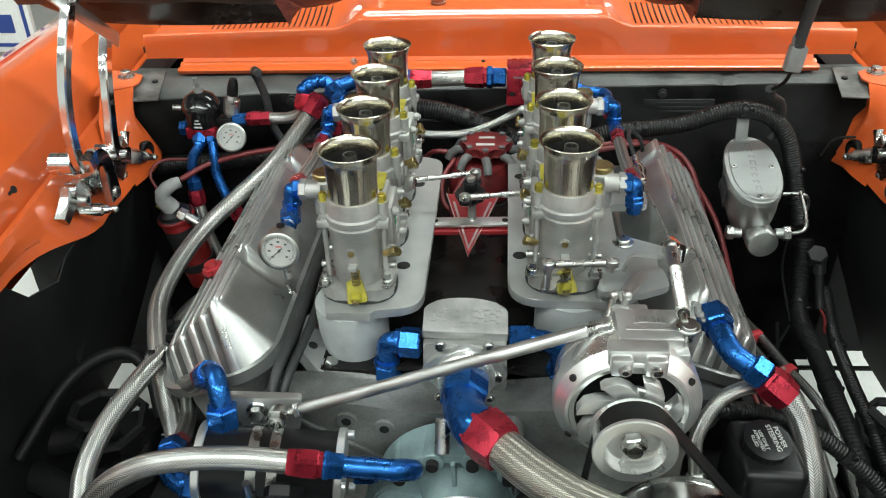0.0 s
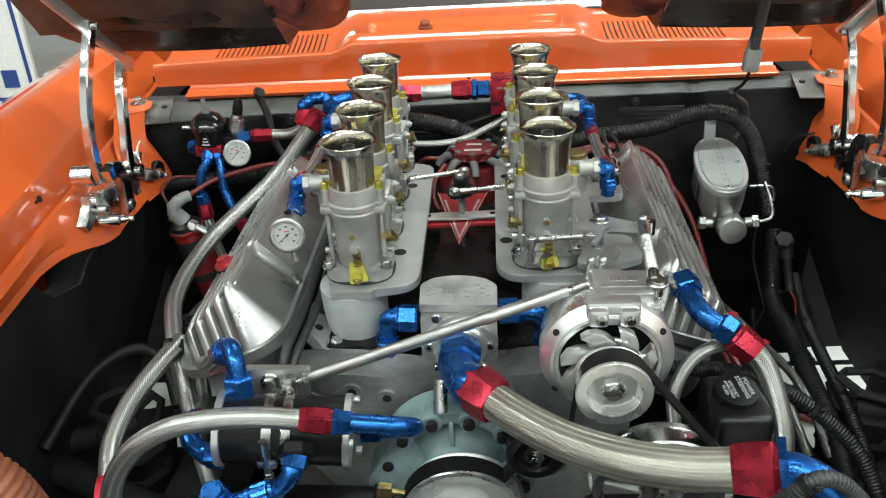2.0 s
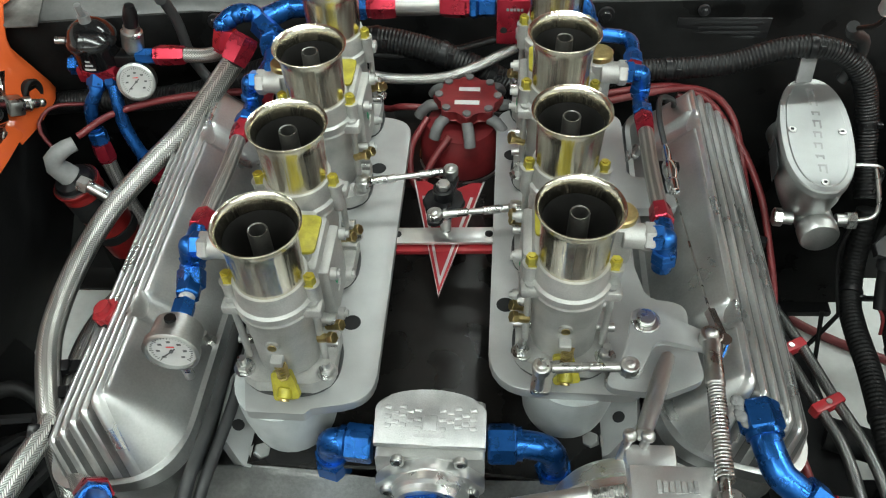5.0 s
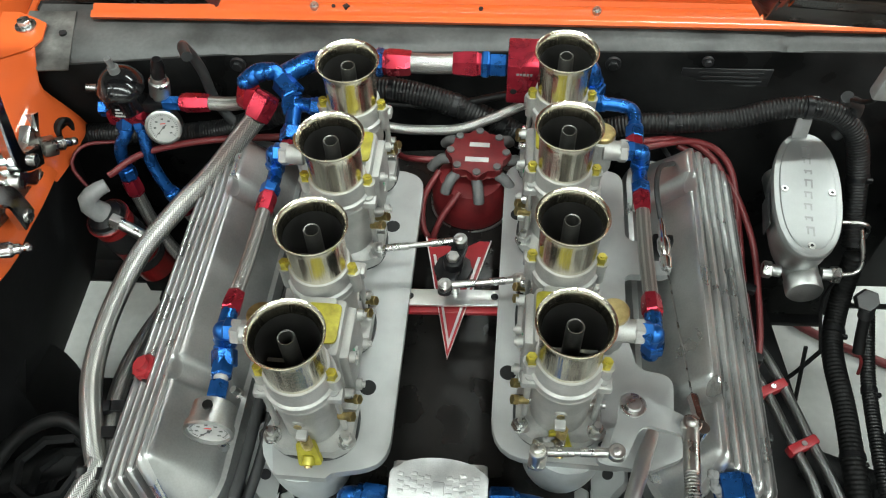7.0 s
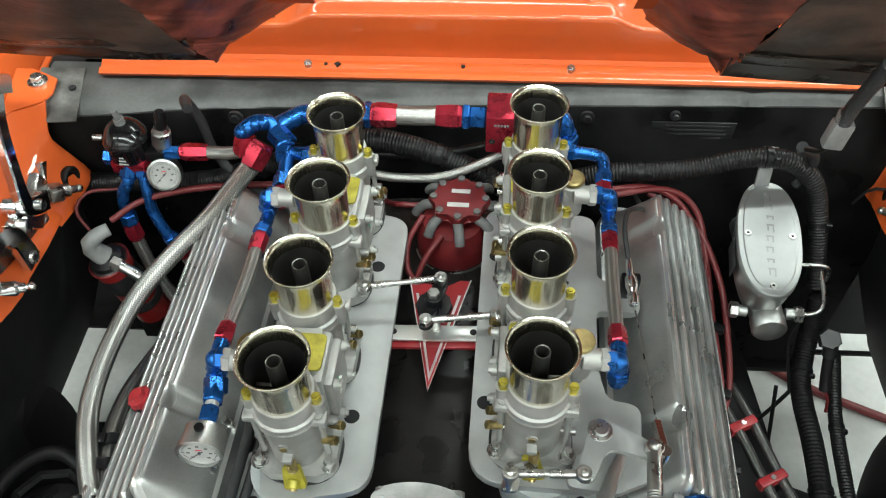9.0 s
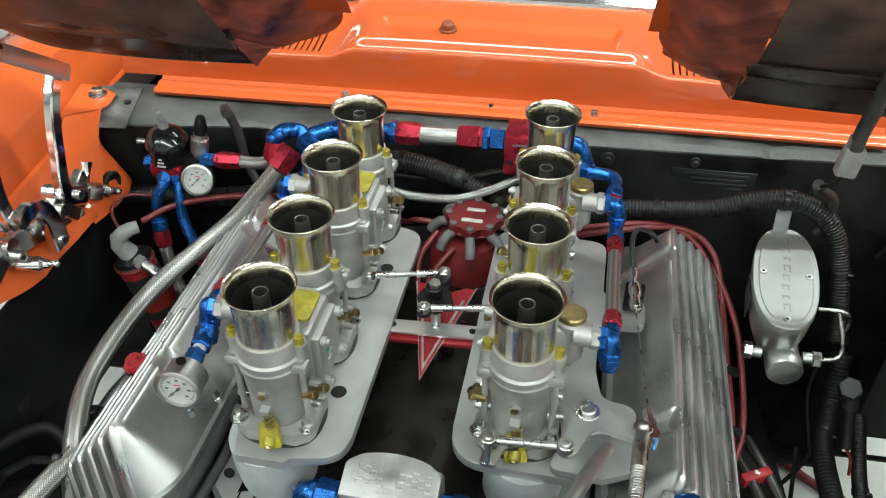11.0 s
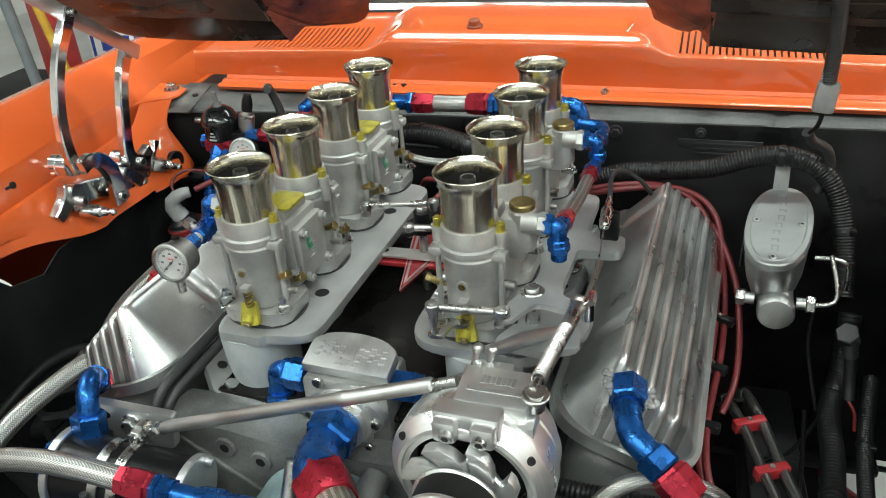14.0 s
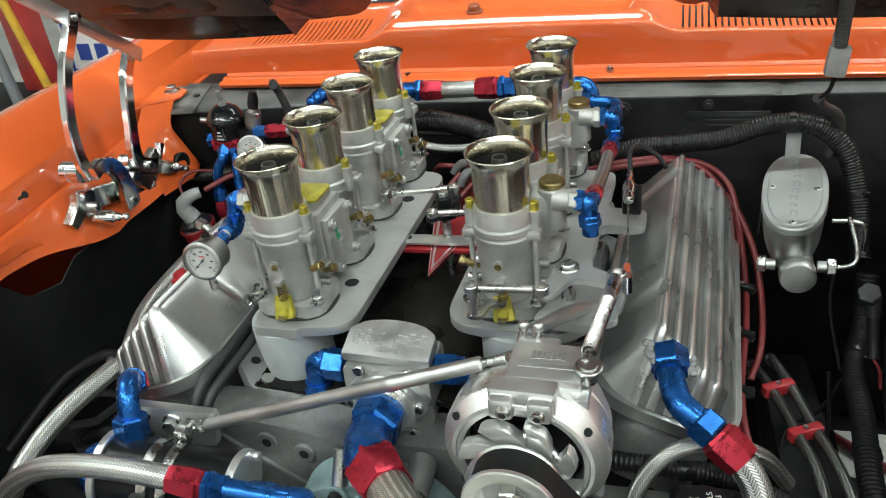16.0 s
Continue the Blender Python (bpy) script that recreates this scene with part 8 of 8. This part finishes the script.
loom("black ribbed loom beside the engine", [(0.590, 0.30, 0.62), (0.578, 0.20, 0.600), (0.572, 0.10, 0.595), (0.575, 0.0, 0.580), (0.58, -0.10, 0.54), (0.57, -0.20, 0.47)], 0.0090)
loom("black ribbed conduit passing below the rocker cover", [(0.215, -0.11, 0.730), (0.262, -0.125, 0.745), (0.318, -0.120, 0.740), (0.37, -0.11, 0.725), (0.45, -0.12, 0.69), (0.53, -0.16, 0.62), (0.56, -0.24, 0.52)], 0.0095)
loom("black ribbed hose over the radiator corner", [(0.312, -0.425, 0.822), (0.318, -0.438, 0.848), (0.326, -0.440, 0.863), (0.338, -0.440, 0.870), (0.353, -0.440, 0.866), (0.372, -0.440, 0.848), (0.394, -0.440, 0.816), (0.411, -0.440, 0.786), (0.43, -0.44, 0.74)], 0.0072, 0.0007, 0.0036, GREYRUB)


def wire(pts, r, mat, label, group="wires"):
    bm = B()
    sweep(bm, pts, r, 8, 0.012)
    return solid("wire", bm, mat, label, "wire", group, smooth=60)


wire([(0.498, 0.272, 0.74), (0.50, 0.27, 0.68), (0.520, 0.24, 0.60)], 0.0024, RUBBER, "thin black wire below the brake pipe")
wire([(0.54, 0.26, 0.60), (0.50, 0.24, 0.52), (0.465, 0.23, 0.50), (0.455, 0.20, 0.47), (0.475, 0.17, 0.44), (0.51, 0.18, 0.46), (0.515, 0.22, 0.50), (0.51, 0.26, 0.58)], 0.0032, RUBBER, "thin black wire looping in the open wheel well")
wire([(0.455, 0.20, 0.47), (0.48, 0.12, 0.45), (0.51, 0.06, 0.48)], 0.0032, RUBBER, "thin black wire hanging in the open wheel well")
wire([(0.53, -0.17, 0.60), (0.60, -0.20, 0.57), (0.66, -0.28, 0.50), (0.68, -0.38, 0.42)], 0.0045, RUBBER, "black hose running to the front corner")
wire([(-0.535, 0.335, 0.755), (-0.555, 0.35, 0.79), (-0.540, 0.375, 0.805), (-0.50, 0.39, 0.80)], 0.0026, REDLEAD, "thin dark red wire by the coil")
wire([(-0.60, -0.12, 0.60), (-0.56, -0.02, 0.655), (-0.50, 0.02, 0.675), (-0.45, 0.0, 0.66), (-0.42, -0.05, 0.62)], 0.010, RUBBER, "black hose arching in the dark wheel well")
wire([(-0.195, 0.25, 0.80), (-0.198, 0.10, 0.814), (-0.199, 0.02, 0.812), (-0.202, -0.058, 0.805), (-0.208, -0.11, 0.797), (-0.212, -0.137, 0.790), (-0.216, -0.158, 0.770), (-0.217, -0.166, 0.745)], 0.0068, GREYRUB, "black cable along the inner side of the rocker cover")
wire([(-0.183, 0.25, 0.795), (-0.184, 0.10, 0.808), (-0.184, 0.0, 0.806), (-0.188, -0.058, 0.797), (-0.196, -0.11, 0.788), (-0.201, -0.137, 0.780), (-0.207, -0.158, 0.758), (-0.209, -0.166, 0.735)], 0.0062, GREYRUB, "black cable along the inner side of the rocker cover")
wire([(0.585, 0.44, 0.80), (0.60, 0.44, 0.83), (0.63, 0.43, 0.84)], 0.0022, RUBBER, "thin black wire by the hinge")
wire([(-0.355, 0.40, 0.955), (-0.372, 0.432, 0.945), (-0.362, 0.44, 0.90), (-0.352, 0.435, 0.84), (-0.31, 0.42, 0.79), (-0.27, 0.41, 0.78)], 0.0072, GREYRUB, "grey vacuum hose from the pressure sensor")
# red air hose on the floor
wire([(0.2, 1.15, 0.012), (0.6, 0.78, 0.012), (0.85, 0.60, 0.012), (1.3, 0.47, 0.012), (1.9, 0.5, 0.012)], 0.010, REDLEAD, "red air hose lying on the concrete floor")


def hard_lines():
    root = thing("coolant_lines", (0.45, 0.1, 0.55), "two braided lines held apart by red clamps", "hose", "braided hoses")
    for line in (((0.398, 0.225, 0.600), (0.406, 0.210, 0.618), (0.430, 0.154, 0.620), (0.445, 0.108, 0.620), (0.458, 0.068, 0.620), (0.470, 0.032, 0.618), (0.482, -0.02, 0.600), (0.50, -0.08, 0.55)),
                 ((0.420, 0.245, 0.600), (0.430, 0.228, 0.618), (0.450, 0.176, 0.620), (0.463, 0.134, 0.620), (0.474, 0.097, 0.620), (0.496, 0.033, 0.618), (0.512, -0.02, 0.600), (0.53, -0.08, 0.55))):
        bm = B()
        sweep(bm, line, 0.0070, 12, 0.008)
        part("sleeve", bm, BRAIDDARK, root, smooth=60)
        nut(root, line[0], line[1], 0.0095, GREYRUB)
    for c in ((0.4355, 0.1655, 0.620), (0.463, 0.086, 0.620)):
        bm = B()
        m = axes(c, (0.040, 0.022, 0), (-0.022, 0.040, 0))
        box(bm, (0.044, 0.014, 0.017), m, 0.003)
        part("clamp", bm, CAPRED, root, "red line clamp")
        bm = B()
        cyl(bm, m @ V((0, 0, 0.008)), m @ V((0, 0, 0.0105)), 0.0035, n=12)
        part("clamp_screw", bm, STEEL, root)


hard_lines()


# ---- regulator, sensor and coil on the passenger side ----
def regulator():
    root = thing("fuel_regulator", (-0.465, 0.41, 0.83), "black and red fuel pressure regulator with blue fittings", "fuel regulator")
    c = V((-0.464, 0.405, 0))
    bm = B()
    lathe(bm, c + V((0, 0, 0.862)), c + V((0, -0.02, 1.86)), [(0, 0.028), (0.004, 0.0305), (0.026, 0.0305), (0.030, 0.033), (0.036, 0.033), (0.040, 0.030), (0.050, 0.024), (0.056, 0.014), (0.058, 0.0)], 36, True, False)
    part("dome", bm, GLOSSBLACK, root, smooth=50)
    bm = B()
    box(bm, (0.052, 0.05, 0.022), Matrix.Translation(c + V((0, 0.0, 0.853))), 0.004)
    part("body", bm, RED, root, "red anodised regulator body")
    bm = B()
    cyl(bm, c + V((0, 0, 0.915)), c + V((0, 0, 0.928)), 0.0075, n=14)
    cyl(bm, c + V((0, 0, 0.926)), c + V((0, -0.004, 0.945)), 0.0042, n=12)
    part("adjuster", bm, GREYBOOT, root)
    bm = B()
    cyl(bm, c + V((-0.028, 0, 0.890)), c + V((-0.048, -0.004, 0.893)), 0.0045, n=12)
    part("vacuum_stub", bm, STEEL, root)
    bm = B()
    for k in range(3):
        box(bm, (0.014 - 0.004 * k, 0.0006, 0.003), Matrix.Translation(c + V((0.0, -0.0306, 0.868 + 0.006 * k))))
    part("badge", bm, WHITEINK, root)
    nut(root, c + V((-0.030, 0.0, 0.853)), c + V((-0.044, 0.0, 0.853)), 0.0130)
    bend(root, [c + V((-0.004, -0.020, 0.845)), c + V((-0.006, -0.030, 0.832)), c + V((-0.018, -0.036, 0.812)), c + V((-0.022, -0.040, 0.782)), c + V((-0.020, -0.044, 0.765))], 0.0088)
    e = collar(root, c + V((-0.020, -0.046, 0.758)), (0.08, -0.15, -0.98), 0.0105, 0.028)
    bm = B()
    sweep(bm, [e, e + V((0.016, -0.016, -0.06)), e + V((0.045, -0.03, -0.12)), e + V((0.085, -0.03, -0.18))], 0.0100, 14)
    part("sleeve", bm, BRAID, root, smooth=60)
    bend(root, [c + V((0.016, -0.016, 0.845)), c + V((0.020, -0.034, 0.815)), c + V((0.022, -0.042, 0.785)), c + V((0.034, -0.052, 0.755)), c + V((0.044, -0.056, 0.735))], 0.0085)
    e = collar(root, c + V((0.046, -0.057, 0.730)), (0.4, -0.1, -0.9), 0.0105, 0.026)
    bm = B()
    sweep(bm, [e, e + V((0.03, -0.01, -0.06)), e + V((0.06, -0.02, -0.12))], 0.0100, 14)
    part("sleeve", bm, BRAID, root, smooth=60)
    return root


regulator()
pressure_gauge((-0.409, 0.372, 0.852), (0.15, -0.90, 0.40), 0.0235, 0.026, "small chrome pressure gauge on the regulator")


def sensor():
    root = thing("pressure_sensor", (-0.408, 0.41, 0.87), "steel pressure sensor with a black plug", "sensor")
    bm = B()
    lathe(bm, (-0.416, 0.405, 0.872), (-0.404, 0.408, 0.930), [(0, 0.009), (0.008, 0.011), (0.012, 0.0135), (0.034, 0.0135), (0.036, 0.011), (0.042, 0.010)], 24)
    part("body", bm, STEEL, root)
    bm = B()
    lathe(bm, (-0.4075, 0.407, 0.912), (-0.400, 0.409, 0.95), [(0, 0.0085), (0.012, 0.0095), (0.022, 0.0085), (0.030, 0.006)], 18)
    part("plug", bm, PLASTIC, root)
    bm = B()
    lathe(bm, (-0.4135, 0.4055, 0.884), (-0.404, 0.408, 0.93), [(0, 0.0138), (0.018, 0.0138)], 24, False, False)
    part("label_band", bm, MCBODY, root)
    bm = B()
    box(bm, (0.036, 0.022, 0.018), Matrix.Translation((-0.428, 0.402, 0.868)), 0.003)
    part("adapter", bm, PLASTIC, root)
    nut(root, (-0.410, 0.400, 0.872), (-0.386, 0.400, 0.873), 0.0105)
    e = collar(root, (-0.345, 0.400, 0.876), (-1, 0, -0.04), 0.0098, 0.040)
    bm = B()
    sweep(bm, [(-0.346, 0.400, 0.876), (-0.318, 0.400, 0.876), (-0.292, 0.396, 0.886), (-0.278, 0.388, 0.905)], 0.0095, 16)
    part("sleeve", bm, BRAID, root, smooth=60)


sensor()


def coil():
    root = thing("ignition_coil", (-0.495, 0.30, 0.60), "red ignition coil with black top and grey boot", "ignition coil")
    a, b = V((-0.478, 0.315, 0.600)), V((-0.500, 0.296, 0.742))
    bm = B()
    cyl(bm, a, b, 0.029, n=32, edge=0.003)
    part("can", bm, CANRED, root)
    d = (b - a).normalized()
    bm = B()
    lathe(bm, b - d * 0.055, b + d, [(0.0, 0.0293), (0.038, 0.0293)], 32, False, False)
    part("label", bm, SOOT, root)
    bm = B()
    lathe(bm, b, b + d, [(-0.004, 0.0305), (0.003, 0.0305), (0.004, 0.026), (0.010, 0.024), (0.016, 0.014), (0.022, 0.012)], 28)
    part("top", bm, PLASTIC, root)
    bm = B()
    lathe(bm, b, b + d, [(-0.006, 0.030), (-0.002, 0.0315), (0.002, 0.0315), (0.0035, 0.029)], 32, False, False)
    part("rim", bm, CANRED, root)
    bm = B()
    sweep(bm, [b + d * 0.014, b + d * 0.040 + V((-0.008, 0, 0)), b + d * 0.055 + V((0.006, 0.01, 0)), b + d * 0.058 + V((0.022, 0.022, 0.0))], lambda t: 0.0155 - 0.006 * t, 16)
    part("boot", bm, GREYBOOT, root)
    bm = B()
    cyl(bm, b + d * 0.008 + V((0.022, -0.01, 0)), b + d * 0.004 + V((0.055, -0.020, -0.012)), 0.0085, n=14)
    hexnut(bm, b + d * 0.010 + V((0.012, -0.008, 0)), b + d * 0.008 + V((0.026, -0.011, -0.003)), 0.0115)
    part("terminal", bm, STEEL, root)
    bm = B()
    cyl(bm, b + d * 0.012 + V((-0.020, 0.004, 0)), b + d * 0.020 + V((-0.026, 0.006, 0)), 0.005, n=12)
    part("wire_end", bm, ZINC, root)
    bm = B()
    lathe(bm, a, b, [(0.04, 0.0295), (0.04, 0.032), (0.055, 0.032), (0.055, 0.0295)], 28, False, False)
    part("clamp", bm, SOOT, root)


coil()


# ---- polished bonnet hinges ----
def bar_between(bm, pts, w, t, out):
    """A flat polished arm through points: w wide across the line, t thick along the way out."""
    line = spline(pts, 0.006)
    out = V(out).normalized()
    rings = []
    for i, p in enumerate(line):
        d = (line[min(i + 1, len(line) - 1)] - line[max(i - 1, 0)]).normalized()
        s = out.cross(d).normalized()
        ww = w(i / (len(line) - 1)) if callable(w) else w
        c = min(0.0022, t * 0.3)
        rings.append([p + s * a + out * b for a, b in ((ww - c, t), (ww, t - c), (ww, -t + c), (ww - c, -t), (-ww + c, -t), (-ww, -t + c), (-ww, t - c), (-ww + c, t))])
    ring_mesh(bm, rings)


def hinge(s):
    root = under_car(thing("bonnet_hinge", mirror((-0.56, 0.28, 0.80), s), "polished billet bonnet hinge with two curved arms", ""))
    M = lambda x, y, z: mirror((x, y, z), s)
    out = (BODY.to_3x3() @ V((1, 0, 0))) * s
    o3 = V(out)
    bm = B()
    bar_between(bm, [M(-0.536, 0.238, 1.128), M(-0.534, 0.224, 1.112), M(-0.536, 0.201, 1.080), M(-0.540, 0.187, 1.049), M(-0.545, 0.179, 1.015), M(-0.549, 0.174, 0.980), M(-0.552, 0.173, 0.948), M(-0.554, 0.177, 0.920), M(-0.555, 0.185, 0.897)], lambda u: 0.0092 + 0.003 * abs(u - 0.5), 0.0065, out)
    part("front_arm", bm, CHROME, root, smooth=40)
    bm = B()
    bar_between(bm, [M(-0.555, 0.366, 1.042), M(-0.554, 0.352, 1.026), M(-0.553, 0.331, 1.000), M(-0.554, 0.317, 0.962), M(-0.557, 0.309, 0.921), M(-0.559, 0.303, 0.890), M(-0.561, 0.306, 0.866), M(-0.562, 0.322, 0.850), M(-0.562, 0.345, 0.838)], lambda u: 0.0105 + 0.010 * max(0.0, u - 0.55), 0.0070, out)
    part("rear_arm", bm, CHROME, root, smooth=40)
    bm = B()
    bar_between(bm, [M(-0.541, 0.176, 0.905), M(-0.542, 0.196, 0.909), M(-0.545, 0.222, 0.898), M(-0.550, 0.242, 0.872), M(-0.554, 0.250, 0.845), M(-0.556, 0.254, 0.812)], lambda u: 0.0110 + 0.006 * u, 0.0070, out)
    part("lower_arm", bm, CHROME, root, smooth=40)
    bm = B()
    bar_between(bm, [M(-0.580, 0.170, 0.852), M(-0.580, 0.205, 0.850), M(-0.580, 0.25, 0.838), M(-0.580, 0.30, 0.832), M(-0.580, 0.35, 0.828), M(-0.584, 0.385, 0.838)], lambda u: 0.021 - 0.004 * math.sin(6.28 * u), 0.0080, out)
    part("base_plate", bm, POLISHED, root, smooth=40)
    bm = B()
    bar_between(bm, [M(-0.582, 0.375, 0.815), M(-0.586, 0.398, 0.832), M(-0.588, 0.410, 0.852)], lambda u: 0.016 - 0.003 * u, 0.0085, out)
    part("rear_lobe", bm, POLISHED, root, smooth=40)
    bm = B()
    bar_between(bm, [M(-0.578, 0.176, 0.872), M(-0.579, 0.168, 0.856), M(-0.582, 0.150, 0.840), M(-0.584, 0.140, 0.833)], lambda u: 0.015 - 0.005 * u, 0.0085, out)
    part("front_foot", bm, POLISHED, root, smooth=40)
    for p, r, l in ((M(-0.556, 0.182, 0.906), 0.0165, 0.034), (M(-0.562, 0.302, 0.866), 0.0135, 0.022), (M(-0.560, 0.180, 0.862), 0.0130, 0.020)):
        bm = B()
        lathe(bm, p - o3 * (l + 0.006), p + o3 * 0.001, [(0, r * 0.86), (0.002, r), (l * 0.4, r), (l * 0.42, r * 0.92), (l * 0.5, r * 0.92), (l * 0.52, r), (l, r)], 28)
        part("pivot_hub", bm, CHROME, root)
    for p, r in ((M(-0.545, 0.184, 0.902), 0.0075), (M(-0.552, 0.323, 0.851), 0.0085), (M(-0.548, 0.253, 0.821), 0.0095), (M(-0.562, 0.288, 0.845), 0.0100), (M(-0.570, 0.335, 0.803), 0.008), (M(-0.559, 0.180, 0.846), 0.0085), (M(-0.526, 0.238, 1.124), 0.006), (M(-0.545, 0.360, 1.034), 0.006)):
        bm = B()
        cyl(bm, p - o3 * 0.014, p + o3 * 0.003, r, edge=0.0012)
        part("pivot_bolt", bm, STEEL, root)
        bm = B()
        hexnut(bm, p + o3 * 0.0027, p + o3 * 0.0034, r * 0.5)
        part("bolt_socket", bm, SOOT, root)
    bm = B()
    a = M(-0.580, 0.190, 0.824)
    b = M(-0.532, 0.206, 0.817)
    lathe(bm, a, b, [(0, 0.0105), (0.030, 0.0105), (0.034, 0.0070), (0.040, 0.0068), (0.042, 0.004), (0.050, 0.004)], 20)
    ball(bm, b + (b - a).normalized() * -0.002, 0.0062)
    part("ball_stud", bm, CHROME, root)
    bm = B()
    a, b = M(-0.566, 0.372, 0.824), M(-0.541, 0.398, 0.809)
    m = axes(a.lerp(b, 0.1), b - a, (0, 0, 1))
    box(bm, (0.020, 0.020, 0.024), m, 0.002)
    lathe(bm, a.lerp(b, 0.3), b, [(0, 0.010), (0.012, 0.010), (0.014, 0.006), (0.022, 0.006), (0.026, 0.004)], 18)
    ball(bm, b, 0.0058)
    part("ball_stud", bm, STEEL, root)
    # lower links below the base plate
    for y0, z0, y1, z1 in ((0.300, 0.842, 0.335, 0.803), (0.253, 0.822, 0.288, 0.842)):
        bm = B()
        bar_between(bm, [M(-0.574, y0, z0), M(-0.573, (y0 + y1) / 2, (z0 + z1) / 2), M(-0.574, y1, z1)], 0.012, 0.006, out)
        part("link", bm, POLISHED, root, smooth=40)
    # gas strut end block
    bm = B()
    box(bm, (0.02, 0.09, 0.03), BODY @ Matrix.Translation((-0.590 if s > 0 else 2 * MID + 0.590, 0.22, 0.838)), 0.006)
    part("spacer", bm, POLISHED, root)


hinge(1)
hinge(-1)

# lamp plug hanging from the bonnet
plug = thing("wiring_plug", (0.477, 0.356, 0.97), "grey wiring plug hanging on a ribbed cable under the bonnet", "wiring plug")
bm = B()
sweep(bm, [(0.470, 0.300, 1.145), (0.476, 0.330, 1.09), (0.478, 0.350, 1.045), (0.478, 0.355, 1.02)], 0.0080, 14, ripple=0.0010, pitch=0.0034)
part("conduit", bm, GREYRUB, plug, smooth=80)
bm = B()
box(bm, (0.026, 0.018, 0.040), Matrix.Translation((0.478, 0.357, 1.000)) @ Matrix.Rotation(0.1, 4, "Y"), 0.004)
box(bm, (0.016, 0.014, 0.016), Matrix.Translation((0.477, 0.357, 1.027)), 0.003)
part("shell", bm, GREYBOOT, plug)
bm = B()
sweep(bm, [(0.478, 0.358, 0.982), (0.476, 0.375, 0.955), (0.470, 0.40, 0.935)], 0.003, 8)
part("wire", bm, RUBBER, plug)
bm = B()
sweep(bm, [(0.468, 0.408, 0.932), (0.476, 0.420, 0.915), (0.500, 0.435, 0.895), (0.506, 0.442, 0.86), (0.496, 0.442, 0.83)], 0.0075, 14)
part("sheath", bm, GREYRUB, plug)
